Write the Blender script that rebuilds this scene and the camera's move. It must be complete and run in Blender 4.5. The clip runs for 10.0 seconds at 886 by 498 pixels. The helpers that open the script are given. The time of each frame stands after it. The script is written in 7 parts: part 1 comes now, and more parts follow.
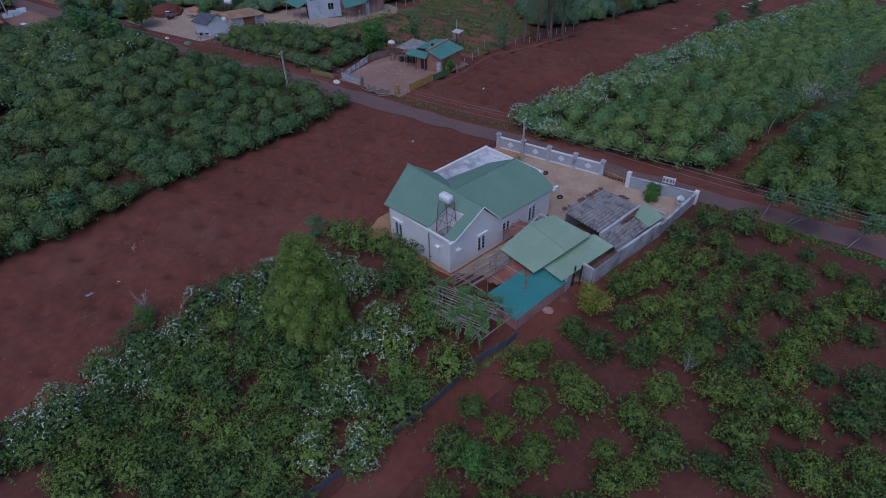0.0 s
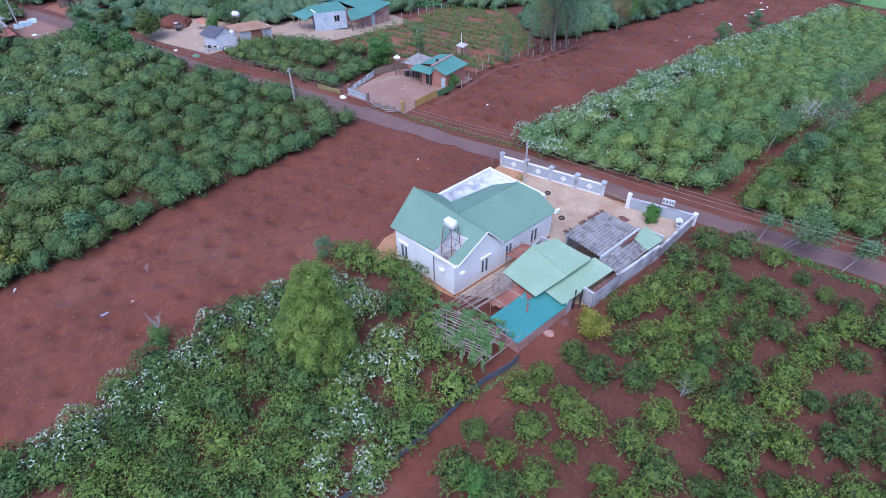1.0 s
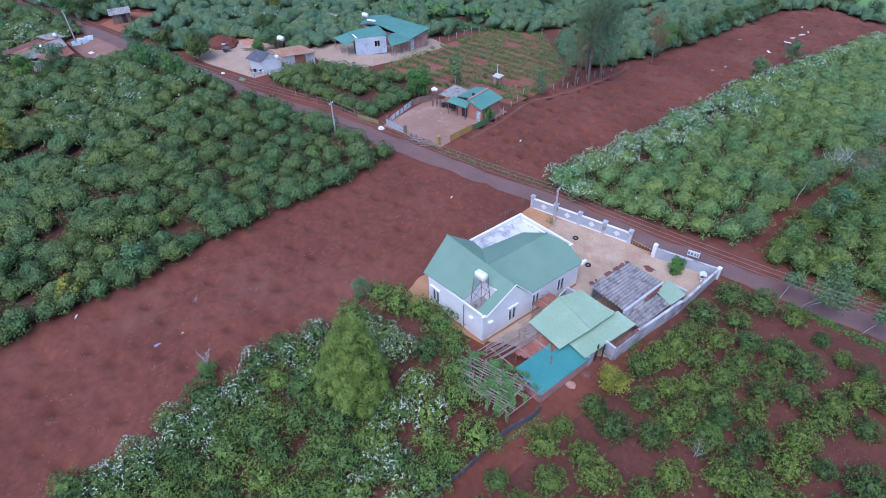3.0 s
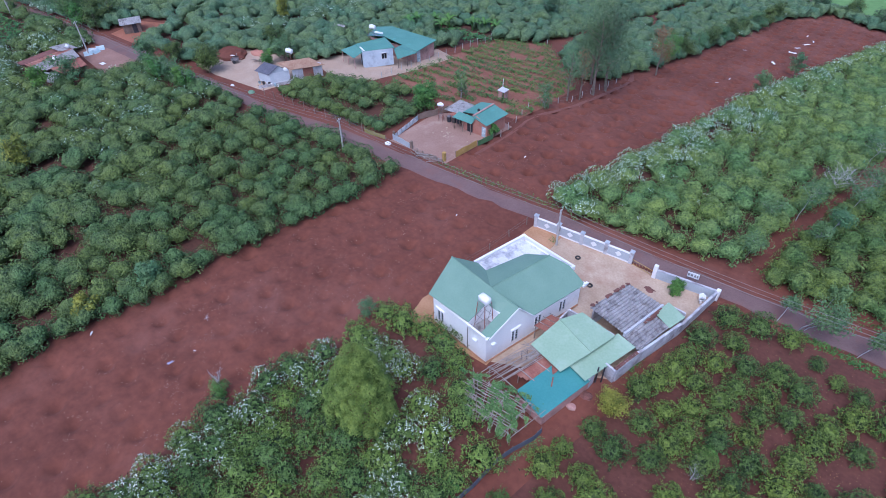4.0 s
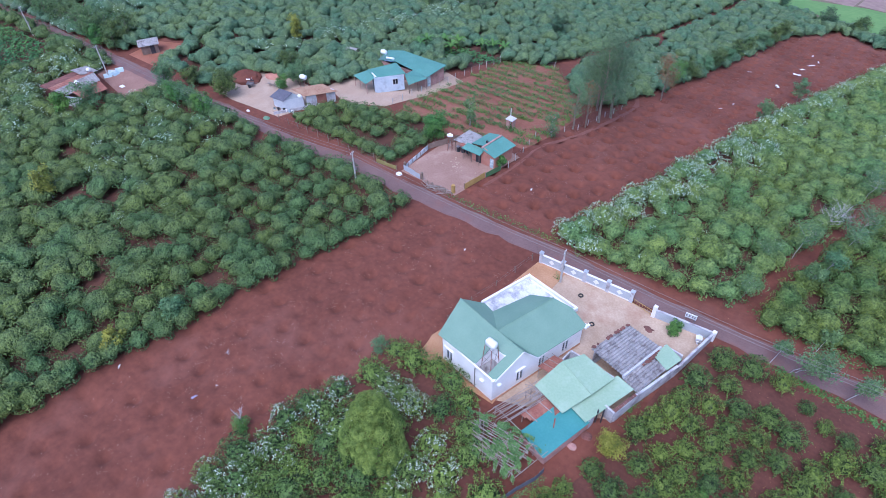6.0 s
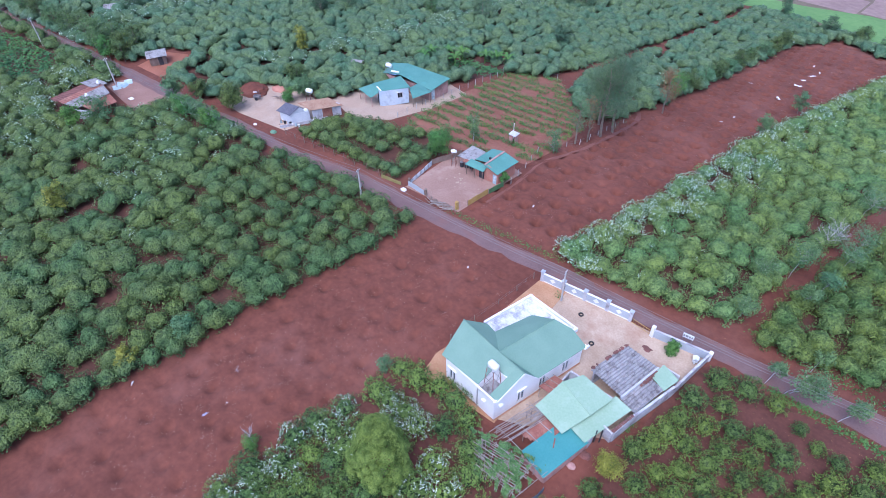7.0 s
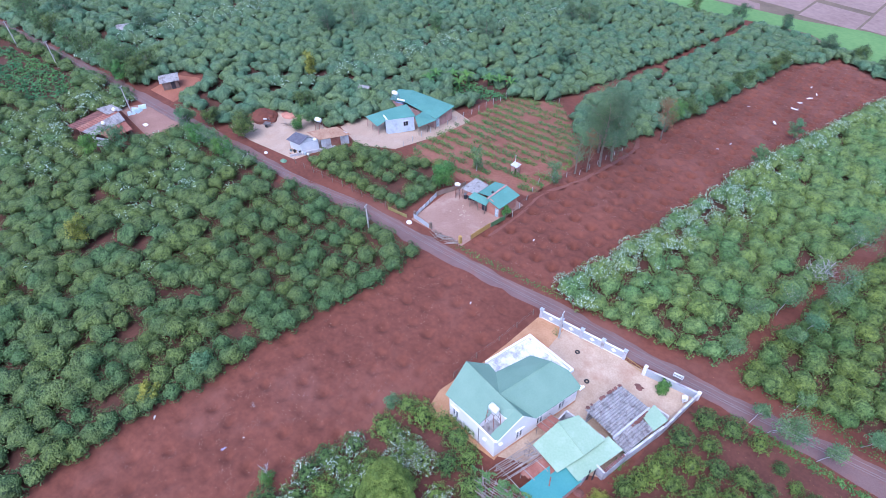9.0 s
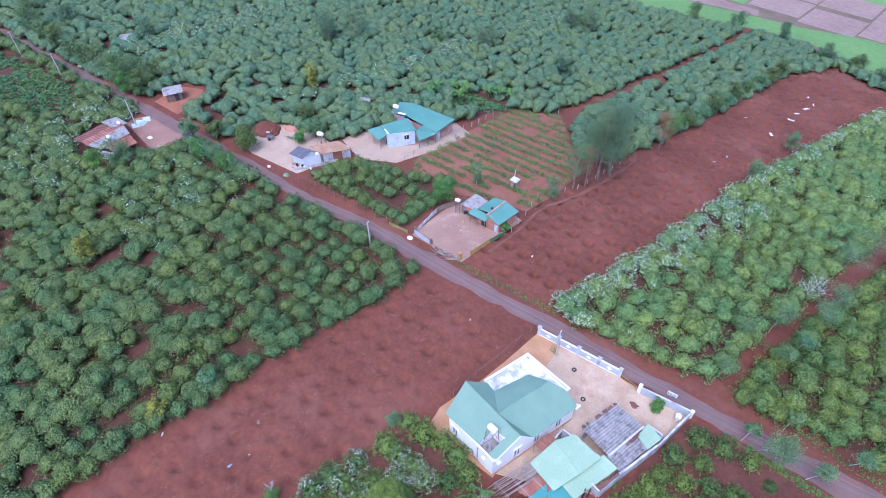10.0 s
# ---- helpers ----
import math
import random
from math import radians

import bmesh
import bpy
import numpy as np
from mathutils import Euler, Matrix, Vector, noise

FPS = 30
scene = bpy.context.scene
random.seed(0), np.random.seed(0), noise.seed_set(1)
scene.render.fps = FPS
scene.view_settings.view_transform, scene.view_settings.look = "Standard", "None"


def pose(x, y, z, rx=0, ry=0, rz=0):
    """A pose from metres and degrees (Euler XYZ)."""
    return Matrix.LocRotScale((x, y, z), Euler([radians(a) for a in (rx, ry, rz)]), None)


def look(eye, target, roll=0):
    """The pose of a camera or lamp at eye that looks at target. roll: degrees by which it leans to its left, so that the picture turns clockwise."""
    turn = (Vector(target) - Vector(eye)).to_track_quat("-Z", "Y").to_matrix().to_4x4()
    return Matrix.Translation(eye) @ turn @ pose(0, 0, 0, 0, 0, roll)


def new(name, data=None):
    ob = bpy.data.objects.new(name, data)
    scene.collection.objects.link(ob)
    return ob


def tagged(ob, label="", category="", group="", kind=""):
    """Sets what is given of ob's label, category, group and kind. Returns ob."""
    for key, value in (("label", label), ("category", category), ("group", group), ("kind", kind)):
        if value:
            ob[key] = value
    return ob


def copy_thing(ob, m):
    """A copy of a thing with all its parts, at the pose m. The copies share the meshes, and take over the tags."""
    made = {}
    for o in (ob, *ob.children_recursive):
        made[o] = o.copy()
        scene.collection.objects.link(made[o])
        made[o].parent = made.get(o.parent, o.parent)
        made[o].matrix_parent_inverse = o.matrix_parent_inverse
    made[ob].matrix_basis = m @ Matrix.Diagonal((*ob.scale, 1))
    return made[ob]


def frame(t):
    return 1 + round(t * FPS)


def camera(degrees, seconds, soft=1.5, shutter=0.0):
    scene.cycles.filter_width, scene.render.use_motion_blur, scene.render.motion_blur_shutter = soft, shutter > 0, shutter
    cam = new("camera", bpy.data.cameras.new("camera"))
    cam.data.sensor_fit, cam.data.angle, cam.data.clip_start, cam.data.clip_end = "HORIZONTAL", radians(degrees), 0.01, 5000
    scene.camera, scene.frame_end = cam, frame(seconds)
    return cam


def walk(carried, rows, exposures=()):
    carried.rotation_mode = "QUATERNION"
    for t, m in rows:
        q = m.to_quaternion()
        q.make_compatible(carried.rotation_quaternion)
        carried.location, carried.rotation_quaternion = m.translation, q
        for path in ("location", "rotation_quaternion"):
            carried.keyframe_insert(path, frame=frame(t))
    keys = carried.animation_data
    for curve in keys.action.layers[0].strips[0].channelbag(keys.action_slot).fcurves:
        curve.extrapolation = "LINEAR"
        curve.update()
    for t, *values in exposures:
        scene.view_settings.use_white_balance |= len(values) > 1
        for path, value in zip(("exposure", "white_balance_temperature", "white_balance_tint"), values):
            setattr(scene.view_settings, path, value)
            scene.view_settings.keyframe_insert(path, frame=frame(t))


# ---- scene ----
cam = camera(72.3, 10.0, soft=0.8)
METRES, EYE, TILT, LEAN, TURN = 32.0, 35.0, -41.06, 1.2, 37.0
ROWS = [
    (0.0, 0.0, 0.0, 0.0, 0.0, 0.0, -0.0),
    (0.5, -0.0024, -0.0222, 0.0364, 0.12, -0.23, -0.14),
    (1.0, -0.0049, -0.0446, 0.0726, 0.25, -0.43, -0.29),
    (1.5, -0.0094, -0.0666, 0.1099, 0.91, -0.58, -0.87),
    (2.0, -0.0132, -0.0884, 0.1499, 1.79, -0.79, -1.59),
    (2.5, -0.0175, -0.1099, 0.191, 2.4, -1.04, -2.11),
    (4.0, -0.0219, -0.1742, 0.3145, 3.28, -1.82, -2.83),
    (4.5, -0.0245, -0.1956, 0.3552, 3.36, -2.04, -2.94),
    (5.0, -0.0292, -0.2178, 0.3964, 3.51, -2.28, -3.1),
    (5.5, -0.0341, -0.2415, 0.4375, 3.69, -2.47, -3.26),
    (7.0, -0.0443, -0.3142, 0.571, 4.09, -3.15, -3.61),
    (7.5, -0.0478, -0.3409, 0.6211, 4.2, -3.42, -3.71),
    (8.0, -0.0507, -0.3681, 0.6715, 4.28, -3.68, -3.79),
    (8.5, -0.0532, -0.3957, 0.723, 4.34, -3.97, -3.87),
    (9.0, -0.0558, -0.4222, 0.7748, 4.36, -4.21, -3.92),
    (9.5, -0.0588, -0.4465, 0.8269, 4.35, -4.46, -3.96),
    (10.0, -0.0604, -0.4697, 0.8799, 4.37, -4.74, -4.01),
]
# The flight: a drone that climbs almost straight up over a farmhouse among coffee plots.
# fade at the clip's start, as stops of exposure
FADE = [(0.0, -1.06), (0.2, -0.52), (0.4, 0.0), (0.6, 0.3), (0.8, 0.48), (1.0, 0.46), (2.0, 0.34), (4.0, 0.36), (5.5, 0.52), (7.0, 0.73), (8.5, 0.86), (10.0, 0.86)]
FADE = [(t, s, 5200.0 - 4.0 * max(0, t - 2), 17.0 + 0.4 * max(0, t - 2)) for t, s in FADE]
walk(cam, [(t, pose(0, 0, EYE, TILT, LEAN, TURN) @ pose(METRES * x, METRES * y, METRES * z, 90 + pitch, roll, yaw)) for t, x, y, z, yaw, pitch, roll in ROWS], FADE)

# ---- light: a bright overcast sky ----
world = bpy.data.worlds.new("overcast_sky")
scene.world = world
world.use_nodes = True
wn = world.node_tree.nodes
sky = wn.new("ShaderNodeTexSky")
sky.sky_type = 'NISHITA'
sky.sun_disc = False
sky.sun_elevation, sky.sun_rotation = radians(62), radians(162)
sky.dust_density = 3.0
world.node_tree.links.new(sky.outputs[0], wn["Background"].inputs[0])
wn["Background"].inputs[1].default_value = 0.15
sun = new("sun", bpy.data.lights.new("sun", 'SUN'))
sun.data.energy, sun.data.angle, sun.data.color = 1.4, radians(50), (1.0, 0.97, 0.93)
sun.matrix_world = look((16, -48, 95), (0, 0, 0))


# ---- materials ----
def material(name, color, rough=0.8, metal=0.0):
    m = bpy.data.materials.new(name)
    m.use_nodes = True
    b = m.node_tree.nodes["Principled BSDF"]
    b.inputs["Base Color"].default_value = (*color, 1)
    b.inputs["Roughness"].default_value = rough
    b.inputs["Metallic"].default_value = metal
    return m


def mottled(name, dark, light, scale=1.0, fine=12.0, rough=0.85, bump=0.3, metal=0.0, split=(0.35, 0.65), stain=None, stain_scale=0.2, stain_at=(0.55, 0.7)):
    """Two-scale mottling in object space, with fine relief and, where given, stains of a second colour."""
    m = material(name, dark, rough, metal)
    nt = m.node_tree
    n, l, b = nt.nodes, nt.links, nt.nodes["Principled BSDF"]
    tc = n.new("ShaderNodeTexCoord")
    big = n.new("ShaderNodeTexNoise")
    big.inputs["Scale"].default_value, big.inputs["Detail"].default_value = scale, 6
    small = n.new("ShaderNodeTexNoise")
    small.inputs["Scale"].default_value, small.inputs["Detail"].default_value = fine, 5
    for t in (big, small):
        l.new(tc.outputs["Object"], t.inputs["Vector"])
    add = n.new("ShaderNodeMath")
    add.operation = 'MULTIPLY_ADD'
    add.inputs[1].default_value, add.inputs[2].default_value = 0.45, 0.0
    l.new(small.outputs[0], add.inputs[0])
    mix = n.new("ShaderNodeMath")
    mix.operation = 'MULTIPLY_ADD'
    mix.inputs[1].default_value = 0.55
    l.new(big.outputs[0], mix.inputs[0])
    l.new(add.outputs[0], mix.inputs[2])
    ramp = n.new("ShaderNodeValToRGB")
    ramp.color_ramp.elements[0].position, ramp.color_ramp.elements[1].position = split
    ramp.color_ramp.elements[0].color, ramp.color_ramp.elements[1].color = (*dark, 1), (*light, 1)
    l.new(mix.outputs[0], ramp.inputs[0])
    out = ramp.outputs[0]
    if stain:
        sn = n.new("ShaderNodeTexNoise")
        sn.inputs["Scale"].default_value, sn.inputs["Detail"].default_value = stain_scale, 8
        sn.inputs["Roughness"].default_value = 0.65
        l.new(tc.outputs["Object"], sn.inputs["Vector"])
        sr = n.new("ShaderNodeValToRGB")
        sr.color_ramp.elements[0].position, sr.color_ramp.elements[1].position = stain_at
        l.new(sn.outputs[0], sr.inputs[0])
        mx = n.new("ShaderNodeMix")
        mx.data_type = 'RGBA'
        l.new(sr.outputs[0], mx.inputs[0])
        l.new(out, mx.inputs[6])
        mx.inputs[7].default_value = (*stain, 1)
        out = mx.outputs[2]
    l.new(out, b.inputs["Base Color"])
    bp = n.new("ShaderNodeBump")
    bp.inputs["Strength"].default_value, bp.inputs["Distance"].default_value = bump, 0.05
    l.new(small.outputs[0], bp.inputs["Height"])
    l.new(bp.outputs[0], b.inputs["Normal"])
    return m


def leafy(name, dark, light, rough=0.5, drift=1.0, own=False, speck=0.55, cells=False, bias=0.0):
    """Foliage: each leaf takes its own green; whole bushes drift between fresh, dull and yellowish."""
    m = material(name, dark, rough)
    nt = m.node_tree
    n, l, b = nt.nodes, nt.links, nt.nodes["Principled BSDF"]
    geo = n.new("ShaderNodeNewGeometry")
    nz = n.new("ShaderNodeTexNoise")
    nz.inputs["Scale"].default_value, nz.inputs["Detail"].default_value = 1.3, 2
    hue = n.new("ShaderNodeTexNoise")
    hue.inputs["Scale"].default_value, hue.inputs["Detail"].default_value = 0.21, 2
    for t in (nz, hue):
        l.new(geo.outputs["Position"], t.inputs["Vector"])
    mad = n.new("ShaderNodeMath")
    mad.operation = 'MULTIPLY_ADD'
    mad.inputs[1].default_value = speck
    l.new(geo.outputs["Random Per Island"], mad.inputs[0])
    l.new(nz.outputs[0], mad.inputs[2])
    if cells:
        # leaves too small to stand alone: cells of their own green, proud of one another
        cell = n.new("ShaderNodeTexVoronoi")
        cell.inputs["Scale"].default_value = 4.6
        l.new(geo.outputs["Position"], cell.inputs["Vector"])
        l.new(cell.outputs["Color"], mad.inputs[0])
        bump = n.new("ShaderNodeBump")
        bump.invert = True
        bump.inputs["Strength"].default_value, bump.inputs["Distance"].default_value = 1.0, 0.16
        l.new(cell.outputs["Distance"], bump.inputs["Height"])
        l.new(bump.outputs[0], b.inputs["Normal"])
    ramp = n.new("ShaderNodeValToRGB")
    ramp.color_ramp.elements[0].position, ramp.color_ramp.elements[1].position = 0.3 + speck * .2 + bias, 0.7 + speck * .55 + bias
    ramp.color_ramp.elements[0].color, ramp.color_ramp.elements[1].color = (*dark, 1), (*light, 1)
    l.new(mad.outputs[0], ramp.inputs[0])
    tint = n.new("ShaderNodeValToRGB")
    e = tint.color_ramp.elements
    e[0].position, e[1].position = 0.36, 0.66
    e[0].color, e[1].color = (0.78, 0.95, 1.02, 1), (1.12, 1.06, 0.85, 1)
    mid = e.new(0.5)
    mid.color = (1, 1, 1, 1)
    if own:
        e[0].position, e[1].position = 0.0, 1.0
        e[0].color, e[1].color = (0.62, 0.74, 0.78, 1), (1.26, 1.2, 0.84, 1)
        l.new(n.new("ShaderNodeObjectInfo").outputs["Random"], tint.inputs[0])
    else:
        l.new(hue.outputs[0], tint.inputs[0])
    mx = n.new("ShaderNodeMix")
    mx.data_type, mx.blend_type = 'RGBA', 'MULTIPLY'
    mx.inputs[0].default_value = drift
    l.new(ramp.outputs[0], mx.inputs[6])
    l.new(tint.outputs[0], mx.inputs[7])
    l.new(mx.outputs[2], b.inputs["Base Color"])
    b.inputs["Specular IOR Level"].default_value = 0.22
    return m


SOIL = mottled("red_soil", (0.108, 0.033, 0.021), (0.18, 0.059, 0.038), 0.12, 1.6, 0.95, 0.6, stain=(0.205, 0.088, 0.068), stain_scale=0.07, stain_at=(0.52, 0.75))
ROAD = mottled("worn_asphalt", (0.14, 0.084, 0.08), (0.2, 0.126, 0.12), 0.3, 6.0, 0.9, 0.3, stain=(0.2, 0.10, 0.085), stain_scale=0.35, stain_at=(0.5, 0.7))
YARD = mottled("dusty_concrete", (0.38, 0.27, 0.19), (0.52, 0.4, 0.3), 0.4, 5.0, 0.9, 0.2, stain=(0.33, 0.17, 0.11), stain_scale=0.25, stain_at=(0.5, 0.75))
TONES = {"coffee_leaf": ((0.023, 0.047, 0.018), (0.128, 0.186, 0.061), .5),
         "fresh_coffee_leaf": ((0.04, 0.082, 0.029), (0.187, 0.27, 0.084), .45),
         # far plots: distance haze mixed into the leaf colour, paler and bluer
         "hazed_coffee_leaf": ((0.052, 0.098, 0.05), (0.142, 0.216, 0.108), .2),
         "track_coffee_leaf": ((0.026, 0.052, 0.016), (0.15, 0.215, 0.058), .5)}
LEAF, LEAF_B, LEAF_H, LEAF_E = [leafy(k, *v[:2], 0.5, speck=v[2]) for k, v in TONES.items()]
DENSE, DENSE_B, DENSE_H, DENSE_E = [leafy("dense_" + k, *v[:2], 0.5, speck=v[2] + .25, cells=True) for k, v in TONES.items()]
FLOWER = leafy("coffee_blossom", (0.32, 0.41, 0.33), (0.66, 0.72, 0.65), 0.7, 0.15)
MINT = leafy("pale_mint_blossom", (0.24, 0.36, 0.25), (0.5, 0.6, 0.5), 0.7, 0.3)
BARK = mottled("grey_bark", (0.12, 0.09, 0.07), (0.26, 0.22, 0.18), 2.0, 20.0)
PAINT = mottled("white_wall_paint", (0.74, 0.73, 0.745), (0.85, 0.84, 0.85), 0.5, 9.0, 0.8, 0.1, stain=(0.58, 0.56, 0.57), stain_scale=0.7, stain_at=(0.58, 0.8))
GREEN = mottled("green_roof_sheet", (0.15, 0.262, 0.2), (0.19, 0.305, 0.235), 0.4, 7.0, 0.6, 0.1)


# ---- building helpers ----
def ground(x, y):
    """Height of the land: level round the house, then falling towards the paddies."""
    g = -1.32 * np.logaddexp(0, (np.asarray(y, float) - 66) / 8)
    return 6 * np.logaddexp(0, (g + 25) / 6) - 6 * np.logaddexp(0, 25 / 6) - 0.0


def mesh_of(name, verts, faces, *mats):
    me = bpy.data.meshes.new(name)
    me.from_pydata([tuple(v) for v in verts], [], [tuple(f) for f in faces])
    for m in mats:
        me.materials.append(m)
    me.update()
    return me


def quads_mesh(name, verts, which, mats):
    """Many quads at once: verts (n, 4, 3), which (n) their material, 2 for quads of a closed mound."""
    order = np.argsort(np.asarray(which) == 2, kind="stable")
    verts, which = np.ascontiguousarray(np.asarray(verts)[order], np.float32), np.asarray(which)[order]
    n, loose = len(verts), int((which != 2).sum())
    co, index = verts.reshape(-1, 3), np.arange(4 * n, dtype=np.int32)
    if loose < n:
        # the inner mounds share their corners and are shaded smooth
        rest = np.round(co[4 * loose:].astype(np.float64) * 2000).astype(np.int64) + 4000000
        key = (rest[:, 0] * 16000000 + rest[:, 1]) * 4000 + rest[:, 2] % 4000
        _, first, back = np.unique(key, return_index=True, return_inverse=True)
        co = np.concatenate([co[:4 * loose], co[4 * loose:][first]])
        index[4 * loose:] = 4 * loose + back.ravel()
    me = bpy.data.meshes.new(name)
    me.vertices.add(len(co))
    me.vertices.foreach_set("co", co.ravel())
    me.loops.add(4 * n)
    me.loops.foreach_set("vertex_index", index)
    me.polygons.add(n)
    me.polygons.foreach_set("loop_start", np.arange(0, 4 * n, 4, dtype=np.int32))
    for m in mats:
        me.materials.append(m)
    me.polygons.foreach_set("material_index", np.ascontiguousarray(which, np.int32))
    me.polygons.foreach_set("use_smooth", which == 2)
    me.update(calc_edges=True)
    return me


def empty(name, label, category, at=(0, 0, 0), turn=0, group=""):
    ob = new(name)
    ob.empty_display_size = 0.3
    ob.matrix_basis = pose(*at, 0, 0, turn)
    return tagged(ob, label, category, group)


def part(name, bm, mat=None, parent=None, label=""):
    """Links a bmesh, or a mesh, as one object under a thing or a part."""
    if isinstance(bm, bmesh.types.BMesh):
        me = bpy.data.meshes.new(name)
        bm.to_mesh(me)
        bm.free()
    else:
        me = bm
    if mat and not me.materials:
        me.materials.append(mat)
    ob = new(name, me)
    ob.parent = parent
    return tagged(ob, label)


def boxes(*specs, bevel=0.0):
    """One bmesh of boxes (x0, y0, z0, x1, y1, z1)."""
    bm = bmesh.new()
    for x0, y0, z0, x1, y1, z1 in specs:
        bmesh.ops.create_cube(bm, size=1, matrix=Matrix.LocRotScale(((x0 + x1) / 2, (y0 + y1) / 2, (z0 + z1) / 2), None, (abs(x1 - x0), abs(y1 - y0), abs(z1 - z0))))
    if bevel:
        bmesh.ops.bevel(bm, geom=bm.edges[:], offset=bevel, segments=1, affect='EDGES')
    return bm


def tube(bm, a, b, r0, r1=None, seg=6):
    """Adds a tapered round bar from a to b."""
    a, b = Vector(a), Vector(b)
    d = b - a
    m = Matrix.Translation((a + b) / 2) @ d.to_track_quat('Z', 'Y').to_matrix().to_4x4()
    bmesh.ops.create_cone(bm, cap_ends=True, segments=seg, radius1=r0, radius2=r0 if r1 is None else r1, depth=d.length, matrix=m)
    return bm


def bars(*specs, seg=6):
    bm = bmesh.new()
    for a, b, *r in specs:
        tube(bm, a, b, *r, seg=seg)
    return bm


def sheet(corners, thick=0.06):
    """A slab under the given roof corners (any number, in order)."""
    bm = bmesh.new()
    top = [bm.verts.new(c) for c in corners]
    low = [bm.verts.new((c[0], c[1], c[2] - thick)) for c in corners]
    bm.faces.new(top)
    bm.faces.new(low[::-1])
    n = len(corners)
    for i in range(n):
        j = (i + 1) % n
        bm.faces.new((top[j], top[i], low[i], low[j]))
    bmesh.ops.recalc_face_normals(bm, faces=bm.faces[:])
    return bm


def inside(x, y, poly):
    """Which of the points lie in the polygon."""
    hit = np.zeros(np.shape(x), bool)
    for (x0, y0), (x1, y1) in zip(poly, poly[1:] + poly[:1]):
        with np.errstate(divide='ignore', invalid='ignore'):
            hit ^= ((y0 > y) != (y1 > y)) & (x < (x1 - x0) * (y - y0) / (y1 - y0 + 1e-12) + x0)
    return hit


def leaf_quads(rng, centres, out, size, droop=0.35, run=None, slim=0.5, rough=0.45):
    """Diamond leaves at the centres, lying roughly square to the directions out; run bends them one way."""
    n = len(centres)
    nor = out + rng.normal(0, rough, (n, 3))
    nor[:, 2] += 0.35
    nor /= np.linalg.norm(nor, axis=1)[:, None]
    along = np.cross(nor, rng.normal(0, 1, (n, 3)))
    along /= np.linalg.norm(along, axis=1)[:, None]
    if run is not None:
        along = along * .75 + run
        along /= np.linalg.norm(along, axis=1)[:, None]
    side = np.cross(nor, along)
    s = (size * rng.uniform(0.6, 1.35, n))[:, None]
    tip = centres + along * s - np.array((0, 0, 1)) * s * droop
    return np.stack([centres - along * s * 0.8, centres + side * s * slim, tip, centres - side * s * slim], 1)


def shoots_on(rng, shoots, nodes, leaf, size, base, h):
    """Arching shoots with paired leaves that stand out of a bush: leaf quads, and the nodes that carry them."""
    k = np.arange(shoots)
    a = k * 2.39996 + rng.normal(0, .3, shoots)
    e = np.arcsin(np.clip((k + .5) / shoots * 1.1 - .1 + rng.normal(0, .08, shoots), -.1, .99))
    d = np.stack([np.cos(e) * np.cos(a), np.cos(e) * np.sin(a), np.sin(e)], -1)
    bend = rng.normal(0, .2, (shoots, 3))
    s = np.linspace(.72, 1.0, nodes)
    axis = d[:, None, :] + bend[:, None, :] * (s[None, :, None] - .5)
    pos = axis * (rng.uniform(.9, 1.16, shoots)[:, None] * s)[..., None] * size + base
    pos[..., 2] -= .12 * h * s ** 3 * np.cos(e)[:, None] ** 2
    run = np.repeat((d + bend * .8)[:, None, :], nodes, 1).reshape(-1, 3)
    pos = pos.reshape(-1, 3)
    run[:, 2] -= .15
    run /= np.linalg.norm(run, axis=1)[:, None]
    nor = rng.normal(0, .3, run.shape) + np.array((0, 0, .75)) + run * .55
    side = np.cross(run, nor)
    side /= np.linalg.norm(side, axis=1)[:, None]
    quads = []
    for t in (-1, 1):
        along = run * rng.uniform(.3, 1.0, len(run))[:, None] + side * t * rng.uniform(.5, 1.0, len(run))[:, None]
        along[:, 2] -= rng.uniform(0, .4, len(run))
        along /= np.linalg.norm(along, axis=1)[:, None]
        cross = np.cross(nor, along)
        cross /= np.linalg.norm(cross, axis=1)[:, None]
        ln = (leaf * rng.uniform(.7, 1.3, len(run)))[:, None]
        mid = pos + along * ln * .55 + np.array((0, 0, .06)) * ln
        quads.append(np.stack([pos, mid + cross * ln * .27, pos + along * ln, mid - cross * ln * .27], 1))
    return np.concatenate(quads)


